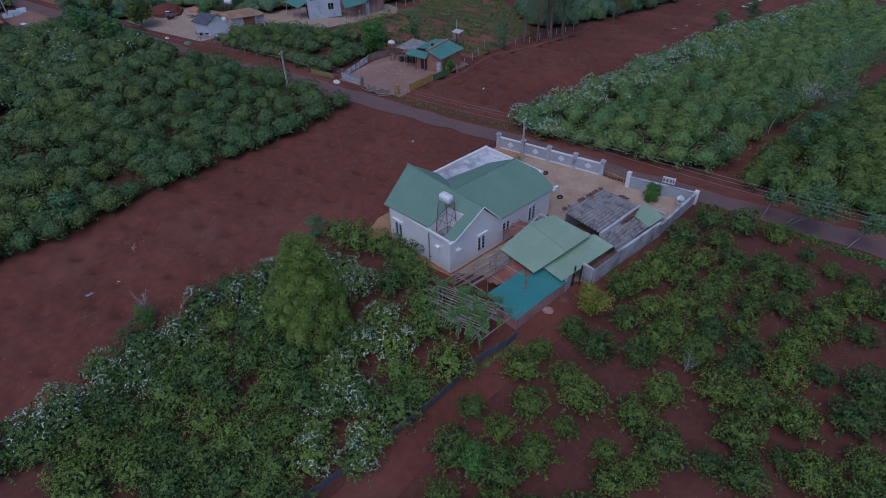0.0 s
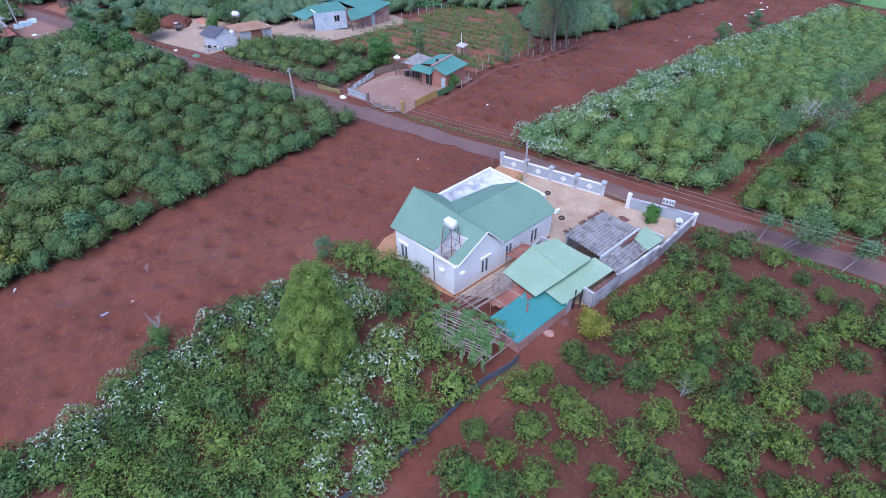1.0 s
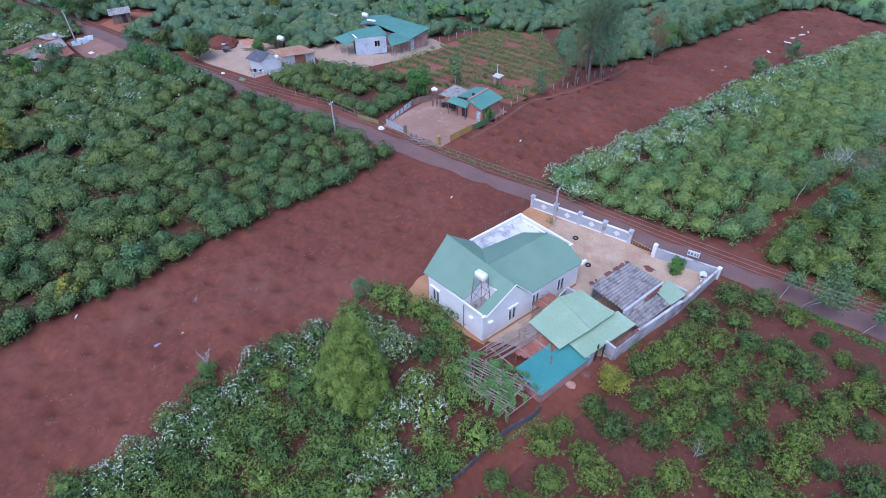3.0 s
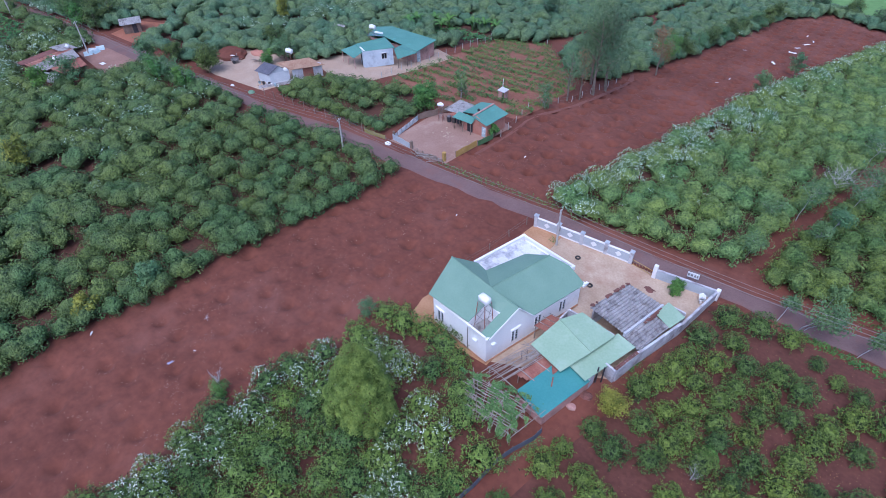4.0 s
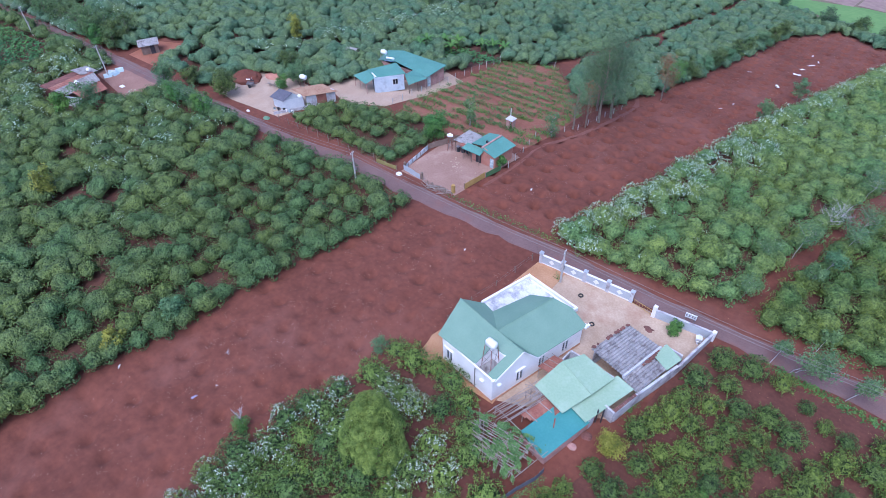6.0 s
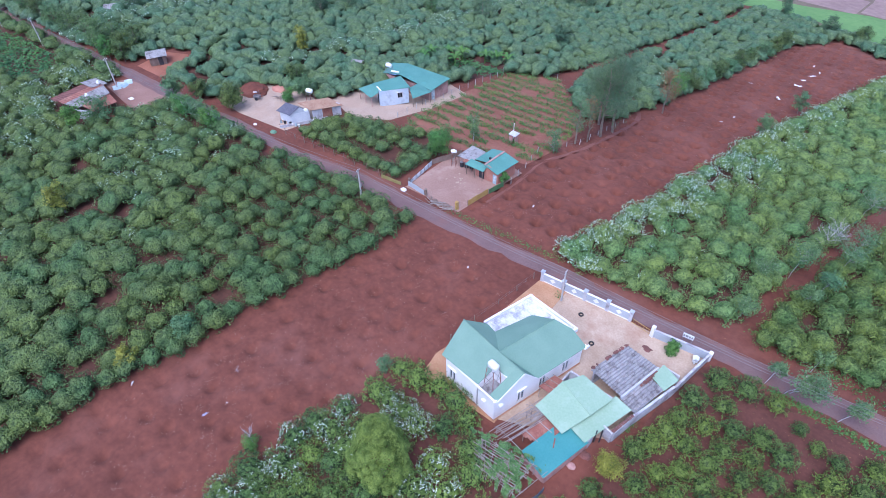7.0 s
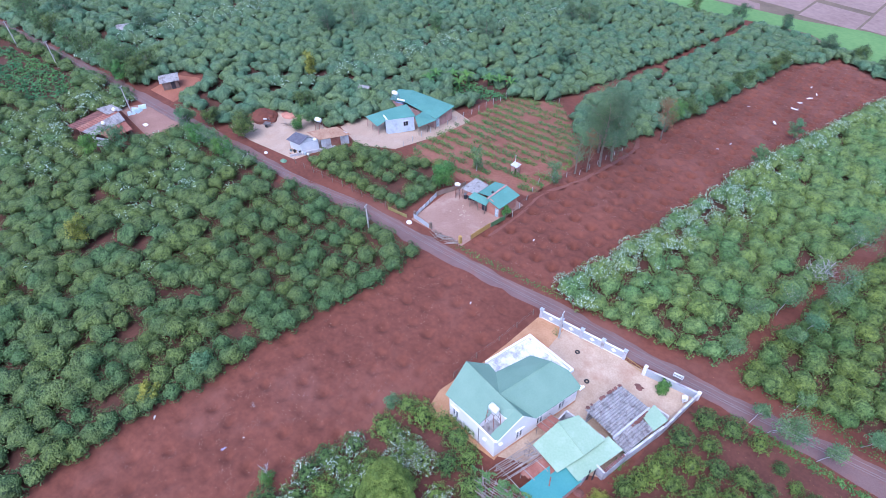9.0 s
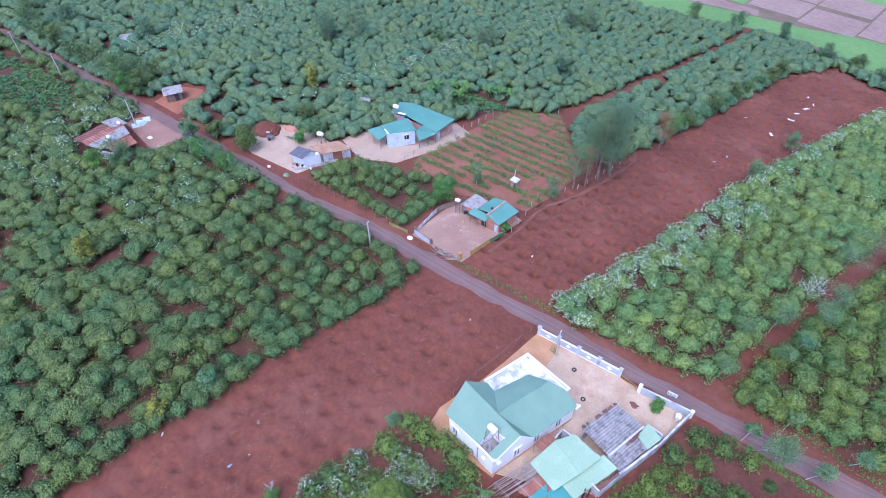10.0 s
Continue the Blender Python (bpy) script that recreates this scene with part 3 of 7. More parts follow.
def farmhouse():
    h = empty("farmhouse", "white single-storey farmhouse with green sheet roofs and a flat roofed corner", "house", HAT)
    W = 3.35
    side = [(3.03, 3.97, .85, 2.3), (5.95, 6.89, .85, 2.3), (9.2, 10.14, .85, 2.3)]
    part("wall", placed(boxes(*wall_boxes(12.0, W, .2, side, 'v', -.2)), HP), PAINT, h)
    part("gable_wall", placed(prism([(.15, W), (5.25, W), (3.55, 5.16)], 'u', -.2, 0), HP), PAINT, h)
    part("wall", placed(boxes(*[(a - 7.0 + .0, b, c, d - 7.0, e, f) for a, b, c, d, e, f in wall_boxes(6.8, W + .2, .2, [(.53, 1.47, 1.0, 2.45)], 'u', 0.0)]), HP), PAINT, h)
    part("wall", placed(boxes((-7.0, .2, 0, -6.8, 6.1, W)), HP), PAINT, h)
    part("gable_wall", placed(prism([(.1, W), (6.1, W), (3.7, 5.35)], 'u', -7.0, -6.8), HP), PAINT, h)
    part("wall", placed(boxes((-7.9, 6.1, 0, -7.7, 12.9, W), (-7.7, 12.7, 0, -2.2, 12.9, W), (-2.2, 11.8, 0, -.2, 12.0, W), (-2.4, 11.8, 0, -2.2, 12.7, W), (-7.7, 6.1, 0, -7.0, 6.3, W)), HP), PAINT, h)
    part("front_gable", placed(prism([(-6.0, W), (-.1, W), (-3.4, 5.2)], 'v', 10.7, 10.85), HP), PAINT, h)
    part("plinth", placed(boxes((-7.08, -.08, 0, .08, 0, .26), (.0, -.08, 0, .08, 12.0, .26)), HP), PLINTH, h, "mud-splashed brown plinth")
    # roofs: two crossing gables with a notch for the tank deck
    near = lambda v: 3.74 + (5.62 - 3.74) * (v - .1) / 3.6
    roofs = {
        "back": [(-7.6, -.05, 3.72), (-2.45, .15, near(.15)), (-2.45, 2.35, near(2.35)), (-2.45, 3.66, 5.45), (-8.75, 3.75, 5.65)],
        "over_deck": [(-2.45, 2.35, near(2.35)), (-.95, 2.35, 4.66), (-.95, 3.61, 5.38), (-2.45, 3.66, 5.45)],
        "strip": [(-.95, .2, 3.4), (.1, .2, 3.36), (.1, 3.6, 5.35), (-.95, 3.61, 5.38), (-.95, 2.35, 4.66)],
        "inner": [(-8.75, 3.75, 5.65), (-3.4, 3.62, 5.4), (-6.55, 6.05, 3.95), (-7.9, 6.25, 3.95)],
        "left": [(-3.4, 3.62, 5.4), (-3.35, 11.05, 5.3), (-6.05, 10.75, 3.85), (-6.55, 6.05, 3.95)],
        "right": [(-3.35, 11.05, 5.3), (-3.4, 3.62, 5.4), (.35, 5.3, 3.36), (.35, 12.1, 3.3), (-1.75, 12.1, 4.38), (-2.15, 11.35, 4.62)],
        "gable": [(-3.4, 3.62, 5.4), (.1, 3.6, 5.35), (.35, 5.3, 3.36)],
    }
    for k, c in roofs.items():
        bm = bmesh.new()
        top = [bm.verts.new(p) for p in c]
        fc = bm.faces.new(top)
        bmesh.ops.triangulate(bm, faces=[fc])
        ex = bmesh.ops.extrude_face_region(bm, geom=bm.faces[:])
        bmesh.ops.translate(bm, vec=(0, 0, -.06), verts=[e for e in ex["geom"] if isinstance(e, bmesh.types.BMVert)])
        bmesh.ops.recalc_face_normals(bm, faces=bm.faces[:])
        part("roof_slope", placed(bm, HP), GREEN, h)
    caps = [((-8.75, 3.75, 5.68), (-3.4, 3.62, 5.43)), ((-3.4, 3.62, 5.43), (.1, 3.6, 5.38)), ((-3.4, 3.62, 5.43), (-3.35, 11.05, 5.33))]
    for a, b in caps:
        part("ridge_cap", placed(bars((a, b, .07), seg=6), HP), GREEN, h)
    trims = [((.12, .18, 3.36), (.12, 3.6, 5.36)), ((.12, 3.6, 5.36), (.37, 5.3, 3.38))]
    for a, b in trims:
        part("rake_trim", placed(bars((a, b, .06), seg=4), HP), WHITE, h, "white painted rake trim")
    part("eave_end", placed(boxes((.0, 11.75, 3.12, .5, 12.3, 3.3), (.3, 11.9, 3.3, .55, 12.35, 3.5)), HP), WHITE, h, "white moulded eave return")
    # flat corner roof with its parapet
    part("flat_roof", placed(boxes((-8.3, 6.3, 3.3, -2.3, 12.6, 3.45)), HP), SLAB, h, "stained white flat roof slab")
    part("parapet", placed(boxes((-8.55, 6.3, 3.2, -8.3, 13.1, 3.78), (-8.3, 12.85, 3.2, -1.75, 13.1, 3.74), (-2.0, 12.2, 3.2, -1.75, 12.85, 3.74), bevel=.015), HP), WHITE, h, "white painted parapet")
    # deck under the tank
    part("deck", placed(boxes((-2.7, .2, 2.72, -.2, 2.5, 2.8)), HP), FIBRE, h, "grey tank deck let into the roof")
    part("deck_wall", placed(boxes((-2.5, 2.3, 2.8, -.9, 2.45, 4.72)), HP), PAINT, h)
    part("deck_wall", placed(boxes((-2.43, .0, 3.1, -.9, .2, 3.3)), HP), PAINT, h)
    part("deck_wall", placed(prism([(.1, 2.8), (2.4, 2.8), (2.4, near(2.4) - .05), (.1, near(.1) - .05)], 'u', -2.6, -2.48), HP), PAINT, h)
    part("deck_wall", placed(prism([(.22, 2.8), (2.4, 2.8), (2.4, 4.6), (.22, 3.33)], 'u', -.93, -.82), HP), PAINT, h)
    pipe = part("drain_pipe", placed(bars(((-2.3, -.06, .1), (-2.3, -.06, 3.3), .05), ((-2.3, -.06, 3.3), (-2.3, .4, 3.35), .05)), HP), STEEL, h, "grey plastic drain pipe")
    for m in ((-1.25, -.02, 2.35), (-.0, .75, 2.3)):
        on_side = m[0] > -.1
        b = boxes((m[0], m[1] - .2, m[2], m[0] + .3, m[1] + .25, m[2] + .24) if on_side else (m[0] - .25, m[1] - .28, m[2], m[0] + .2, m[1], m[2] + .24), bevel=.02)
        part("vent_hood", placed(b, HP), WHITE, h, "small white vent hood")
    for v in (3.5, 6.42, 9.67):
        window_unit(h, HP @ Matrix.Translation((0, v, .85)) @ pose(0, 0, 0, 0, 0, -90))
    window_unit(h, HP @ Matrix.Translation((-6.0, 0, 1.0)) @ pose(0, 0, 0, 0, 0, 180))
    return h


farmhouse()


def water_tank(at, turn, height, length=1.5, r=.42, flat=False, label="white horizontal water tank on a braced steel stand", legs=1.1):
    """A lying tank with domed ends on four braced legs."""
    t = empty("water_tank", label, "water tank", at, turn)
    bm = bmesh.new()
    prof = [(-length / 2 - .12, .05), (-length / 2 - .08, r * .7), (-length / 2, r)] + [(x, r * (1.03 if i % 2 else .985)) for i, x in enumerate(np.linspace(-length / 2 + .1, length / 2 - .1, 7))] + [(length / 2, r), (length / 2 + .08, r * .7), (length / 2 + .12, .05)]
    rings = []
    for x, q in (() if flat else prof):
        rings.append([bm.verts.new((x, q * math.cos(k * math.pi / 8), q * math.sin(k * math.pi / 8) + height + r)) for k in range(16)])
    for p, q in zip(rings, rings[1:]):
        for k in range(16):
            bm.faces.new((p[k], q[k], q[(k + 1) % 16], p[(k + 1) % 16]))
    if flat:
        bm.free()
        bm = boxes((-length / 2, -r, height, length / 2, r, height + 2 * r), bevel=.14)
    else:
        bm.faces.new(rings[0])
        bm.faces.new(rings[-1][::-1])
    bmesh.ops.recalc_face_normals(bm, faces=bm.faces[:])
    for f in bm.faces:
        f.smooth = True
    body = part("tank", bm, WHITE, t)
    part("lid", bars(((0, 0, height + 2 * r - .02), (0, 0, height + 2 * r + .08), .17), seg=12), WHITE, body)
    k = legs / 2
    f = .8
    for sx in (-1, 1):
        for sy in (-1, 1):
            part("leg", bars(((sx * k * 1.15, sy * k * 1.1, 0), (sx * k * f, sy * k * f, height), .035)), RUST if height > 2 else STEEL, t)
    for z, q in ((height * .45, .95), (height * .98, f)):
        c = [(k * q, k * q, z), (-k * q, k * q, z), (-k * q, -k * q, z), (k * q, -k * q, z)]
        for a, b in zip(c, c[1:] + c[:1]):
            part("rail", bars((a, b, .025)), STEEL, t)
    for a, b in (((-k * 1.1, -k * 1.1, 0.1), (k * .9, -k * .9, height * .9)), ((k * 1.1, -k * 1.1, .1), (k * .9, k * .9, height * .9)), ((-k * 1.1, k * 1.1, .1), (-k * .9, -k * .9, height * .9))):
        part("brace", bars((a, b, .022)), STEEL, t)
    return t


pt = HP @ Vector((-1.95, 1.55, 0))
water_tank((HAT[0] + pt.x, HAT[1] + pt.y, 2.8), -5, 3.15, 1.15, .36, True, label="white water tank on a braced rusty stand above the roof deck")

# ---- the sheds ----
def roof_part(parent, corners, mat, name="roof", thick=.05, label=""):
    return part(name, sheet(corners, thick), mat, parent, label)


def sheds():
    s = empty("kitchen_shed", "low kitchen shed under a bent pale green sheet roof", "shed", (-16.5, 35, 0))
    o = Vector((-16.5, 35, 0))
    L = lambda *c: [(x - o.x, y - o.y, z) for x, y, z in c]
    roof_part(s, L((-19.5, 32.5, 2.1), (-15.8, 31.75, 2.0), (-14.75, 35.0, 2.45), (-18.9, 36.2, 2.72)), PALE)
    roof_part(s, L((-18.9, 36.2, 2.73), (-14.75, 35.0, 2.46), (-14.05, 37.95, 2.5), (-17.75, 38.35, 2.7)), PALE)
    part("ridge_cap", bars(((-18.9 - o.x, 36.2 - o.y, 2.73), (-14.75 - o.x, 35.0 - o.y, 2.47), .05)), PALE, s)
    part("wall", boxes((-19.3 - o.x, 33.3 - o.y, 0, -19.15 - o.x, 38.2 - o.y, 2.0), (-19.1 - o.x, 38.0 - o.y, 0, -14.2 - o.x, 38.15 - o.y, 2.45), (-19.1 - o.x, 33.2 - o.y, 0, -16.2 - o.x, 33.35 - o.y, 1.9)), RENDER, s)
    s2 = empty("lean_to", "lean-to with a pale green sheet roof and cement walls", "shed", (-13.2, 35.6, 0))
    o = Vector((-13.2, 35.6, 0))
    roof_part(s2, L((-15.7, 33.0, 1.75), (-13.75, 32.6, 1.6), (-12.15, 38.55, 1.85), (-14.1, 38.75, 2.1)), PALE)
    part("wall", boxes((-13.72 - o.x, 33.1 - o.y, 0, -13.55 - o.x, 34.0 - o.y, 1.6), (-15.6 - o.x, 33.2 - o.y, 0, -13.8 - o.x, 33.35 - o.y, 1.6)), RENDER, s2)
    m = Matrix.Translation((-12.35 - o.x, 35.15 - o.y, 0)) @ pose(0, 0, 0, 0, 0, 79 - 90)
    part("wall", placed(boxes((-.1, -.1, 0, .1, 3.3, 1.75), (-1.0, -.1, 0, -.1, .1, 1.75), bevel=.02), m), RENDER, s2, "stained white cement wall")
    rngw = np.random.default_rng(4)
    for i in range(9):
        part("coping_tile", placed(boxes((-.16, .1 + i * .34, 1.75, .16, .38 + i * .34, 1.8 + .04 * rngw.random()), bevel=.01), m), TILE, s2)
    for x in (-13.45, -13.05):
        part("gate_post", bars(((x - o.x, 34.15 + (x + 13.45) * .9 - o.y, 0), (x - o.x + .03, 34.15 + (x + 13.45) * .9 - o.y, 2.2), .07)), DARK, s2, "dark iron post")
    # teal roofed pen
    p = empty("animal_pen", "pen with a bright teal sheet roof on a pinkish brick wall", "shed", (-15.5, 30, 0))
    o = Vector((-15.5, 30, 0))
    roof_part(p, L((-17.75, 27.95, 1.55), (-14.7, 27.3, 1.2), (-13.5, 33.2, 1.2), (-16.6, 33.5, 1.6)), TEAL_PEN)
    part("fallen_batten", placed(boxes((-.06, -.5, 0, .06, .5, .06)), Matrix.Translation((-15.9 - o.x, 30.7 - o.y, 1.5)) @ pose(0, 0, 0, 0, 2, 25)), RUST, p, "rusty strip lying on the roof")
    a = Matrix.Translation((-14.72 - o.x, 27.4 - o.y, 0)) @ pose(0, 0, 0, 0, 0, -10.5)
    part("wall", placed(boxes((-.1, 0, 0, .08, 6.0, 1.16), bevel=.015), a), PINK, p)
    part("wall", placed(boxes((-3.0, -.05, 0, -.1, .1, .95), bevel=.015), a), PINK, p)
    for y in (.1, 2.7, 5.2):
        part("post", placed(bars(((-.02, y, 1.1), (-.02, y, 1.2), .05)), a), WOOD, p)
    for y in (.4, 5.0):
        part("post", placed(bars(((-2.9, y, 0), (-2.9, y, 1.5), .05)), a), WOOD, p)
    # rusty sheets between the house and the sheds
    r = empty("rusty_lean_to", "low canopy of rusty iron sheets on poles", "shed", (-18.5, 31.5, 0))
    o = Vector((-18.5, 31.5, 0))
    for i in range(4):
        x = -18.9 + i * .55
        roof_part(r, L((x, 29.5 + i * .12, 1.3), (x + .6, 29.4 + i * .12, 1.28), (x + 1.3, 33.0, 1.7), (x + .7, 33.1, 1.72)), RUST, "sheet", .02)
    for i in range(3):
        y = 34.6 + i * .75
        roof_part(r, L((-20.6 + .15 * i, y, 2.0), (-20.45 + .15 * i, y + .65, 2.0), (-18.5, y + .55, 2.3), (-18.7, y - .1, 2.3)), RUST, "sheet", .02)
        part("batten", bars(((-20.7 + .15 * i - o.x, y + .65 - o.y, 2.06), (-18.5 - o.x, y + .55 - o.y, 2.36), .025)), BAMBOO, r)
    for x, y, z in ((-18.7, 29.6, 1.25), (-17.0, 29.7, 1.25), (-17.6, 33.0, 1.65), (-20.5, 34.7, 1.95), (-20.1, 36.8, 1.95)):
        part("post", bars(((x - o.x, y - o.y, 0), (x - o.x, y - o.y, z), .04)), BAMBOO, r)
    # fibre cement roofs
    c = empty("storage_shed", "old shed under weathered grey corrugated fibre cement", "shed", (-15, 42, 0))
    o = Vector((-15, 42, 0))
    part("roof", corrugated(L((-13.65, 38.95, 2.25), (-17.6, 39.5, 2.5), (-16.5, 45.1, 2.1), (-12.75, 44.75, 1.95)), .32, .06), FIBRE, c)
    part("roof", corrugated(L((-11.75, 38.5, 1.65), (-13.75, 38.95, 1.92), (-13.0, 43.2, 1.85), (-10.95, 42.9, 1.62)), .32, .06), FIBRE, c)
    part("parapet", sheet(L((-13.7, 38.9, 2.32), (-12.7, 44.75, 2.1), (-12.5, 44.75, 2.1), (-13.5, 38.85, 2.32)), .4), RENDER, c)
    part("wall", sheet(L((-17.3, 39.6, 2.3), (-16.3, 44.8, 2.0), (-16.15, 44.8, 2.0), (-17.15, 39.6, 2.3)), 2.3), RENDER, c)
    part("wall", sheet(L((-16.3, 44.8, 1.95), (-12.8, 44.5, 1.85), (-12.8, 44.35, 1.85), (-16.3, 44.65, 1.95)), 2.0), RENDER, c)
    rg = np.random.default_rng(8)
    for k in range(26):
        t = rg.random()
        x, y = -12.9 + .9 * 0.3 * rg.random() + .85 * t * .2, 41.6 + 2.6 * t
        part("broken_tile", placed(boxes((-.16, -.12, 0, .16, .12, .03)), Matrix.Translation((x - o.x, y - o.y, 1.97 + .04 * rg.random())) @ pose(0, 0, 0, rg.uniform(-15, 15), rg.uniform(-15, 15), rg.uniform(0, 180))), TILE, c)
    for k in range(22):
        t = rg.random()
        x, y = -17.55 + 1.1 * t - .12 * rg.random(), 39.6 + 5.4 * t
        part("broken_tile", placed(boxes((-.16, -.12, 0, .16, .12, .03)), Matrix.Translation((x - o.x, y - o.y, 2.55 - .4 * t + .04 * rg.random())) @ pose(0, 0, 0, rg.uniform(-15, 15), rg.uniform(-15, 15), rg.uniform(0, 180))), TILE, c)
    g = empty("small_shed", "little shed with a small green sheet roof by the wall", "shed", (-11.6, 44.6, 0))
    o = Vector((-11.6, 44.6, 0))
    roof_part(g, L((-12.75, 43.4, 1.9), (-10.85, 42.75, 1.7), (-10.35, 45.0, 1.65), (-12.35, 45.6, 1.85)), PALE)
    part("wall", boxes((-12.5 - o.x, 45.5 - o.y, 0, -10.5 - o.x, 45.65 - o.y, 1.6)), RENDER, g)


sheds()


# ---- walls of the compound ----
def boundary():
    w = empty("boundary_wall", "white painted boundary wall with capped pillars and diamond panels", "wall", (-24.3, 49.2, 0))
    o = Vector((-24.3, 49.2, 0))
    a, b = Vector((-29.95, 48.5, 0)), Vector((-18.6, 50.0, 0))
    ang = math.degrees(math.atan2(b.y - a.y, b.x - a.x))
    m0 = Matrix.Translation(a - o) @ pose(0, 0, 0, 0, 0, ang)
    n, ln = 4, (b - a).length
    st = ln / n
    for i in range(n + 1):
        p = part("pillar", placed(boxes((i * st - .19, -.19, 0, i * st + .19, .19, 1.65), bevel=.02), m0), RENDER, w)
        part("cap", placed(boxes((i * st - .26, -.26, 1.65, i * st + .26, .26, 1.74), (i * st - .17, -.17, 1.74, i * st + .17, .17, 1.84), bevel=.015), m0), PANEL, p)
        if i < n:
            pn = part("panel", placed(boxes((i * st + .19, -.07, 0.1, (i + 1) * st - .19, .07, 1.3)), m0), PANEL, w)
            part("rail", placed(boxes((i * st + .19, -.1, 1.3, (i + 1) * st - .19, .1, 1.42), (i * st + .19, -.1, 0, (i + 1) * st - .19, .1, .22)), m0), PAINT, pn)
            c = (i + .5) * st
            bm = bmesh.new()
            for s in (-1, 1):
                bmesh.ops.create_cube(bm, size=1, matrix=Matrix.Translation((c, s * .085, .78)) @ pose(0, 0, 0, 0, 45, 0) @ Matrix.Diagonal((.52, .04, .52, 1)))
            part("diamond", placed(bm, m0), WHITE, pn, "white diamond tile")
    # the wall past the gate
    w2 = empty("boundary_wall", "low whitewashed cement wall round the corner of the yard", "wall", (-11, 48, 0))
    o = Vector((-11, 48, 0))
    seg = [((-15.65, 49.65), (-9.45, 50.75), 1.2, PANEL), ((-9.45, 50.75), (-10.3, 44.0), 1.25, RENDER), ((-10.3, 44.0), (-11.75, 37.9), 1.65, RENDER), ((-11.75, 37.9), (-12.25, 35.2), 1.7, RENDER)]
    for (x0, y0), (x1, y1), hh, mt in seg:
        an, ln = math.degrees(math.atan2(y1 - y0, x1 - x0)), math.dist((x0, y0), (x1, y1))
        q = part("panel", placed(boxes((0, -.09, 0, ln - .1, .09, hh), bevel=.012), Matrix.Translation((x0 - o.x, y0 - o.y, 0)) @ pose(0, 0, 0, 0, 0, an)), mt, w2)
        part("coping", placed(boxes((0, -.12, hh, ln - .1, .12, hh + .06), bevel=.01), Matrix.Translation((x0 - o.x, y0 - o.y, 0)) @ pose(0, 0, 0, 0, 0, an)), RENDER, q)
    for x, y, hh in ((-15.65, 49.65, 1.75), (-9.4, 50.75, 1.45)):
        part("pillar", boxes((x - .2 - o.x, y - .2 - o.y, 0, x + .2 - o.x, y + .2 - o.y, hh), bevel=.02), PAINT, w2)
    part("shutter", placed(boxes((.0, -.04, .5, .5, .04, 1.15)), Matrix.Translation((-10.95 - o.x, 41.2 - o.y, 0)) @ pose(0, 0, 0, 0, 0, 77)), DARK, w2, "small dark window hatch")
    gt = empty("sliding_gate", "low rusty mesh gate across the yard entrance", "gate", (-17.1, 49.9, 0))
    part("rail", bars(((-1.4, .05, .1), (1.35, -.2, .1), .03), ((-1.4, .05, .75), (1.35, -.2, .75), .03)), YELLOW, gt)
    for i in range(9):
        x = -1.4 + i * .34
        part("bar", bars(((x, .05 - i * .03, .0), (x, .05 - i * .03, .78), .018)), YELLOW, gt)


boundary()
yard = part("courtyard", mesh_of("courtyard", [(x, y, .05) for x, y in ((-22.0, 29.8), (-15.2, 33.4), (-13.3, 34.8), (-12.4, 35.3), (-9.6, 50.6), (-18.5, 49.9), (-26.6, 48.9), (-26.3, 44), (-21, 42))], [range(9)], YARD), None)
tagged(yard, "dusty pale concrete courtyard of the farmhouse", "courtyard", kind="structure")
bank = part("earth_apron", mesh_of("earth_apron", [(x, y, .09) for x, y in ((-31.2, 28.6), (-22, 29.2), (-22.5, 42), (-26.3, 44), (-26.6, 48.9), (-30.2, 48.4), (-30.6, 42), (-31.2, 36.4), (-31.5, 35.4), (-31.9, 34.4), (-32.0, 33.2), (-32.3, 31.6), (-32.0, 30.6), (-31.8, 29.4))], [range(14)], SAND), None)
tagged(bank, "strip of orange sand round the house walls", "earth", kind="structure")


def tyre(at, tilt=0):
    t = empty("tyre", "old black tyre lying on the courtyard", "tyre", at, group="tyres in the courtyard")
    bm = bmesh.new()
    n, k = 18, 8
    rings = [[bm.verts.new(((.23 + .09 * math.cos(b * 2 * math.pi / k)) * math.cos(a * 2 * math.pi / n), (.23 + .09 * math.cos(b * 2 * math.pi / k)) * math.sin(a * 2 * math.pi / n), .09 + .08 * math.sin(b * 2 * math.pi / k))) for b in range(k)] for a in range(n)]
    for a in range(n):
        for b in range(k):
            bm.faces.new((rings[a][b], rings[(a + 1) % n][b], rings[(a + 1) % n][(b + 1) % k], rings[a][(b + 1) % k]))
    bmesh.ops.recalc_face_normals(bm, faces=bm.faces[:])
    part("casing", bm, TYRE, t)


tyre((-23.3, 47.0, .05))
tyre((-20.1, 44.2, .05))


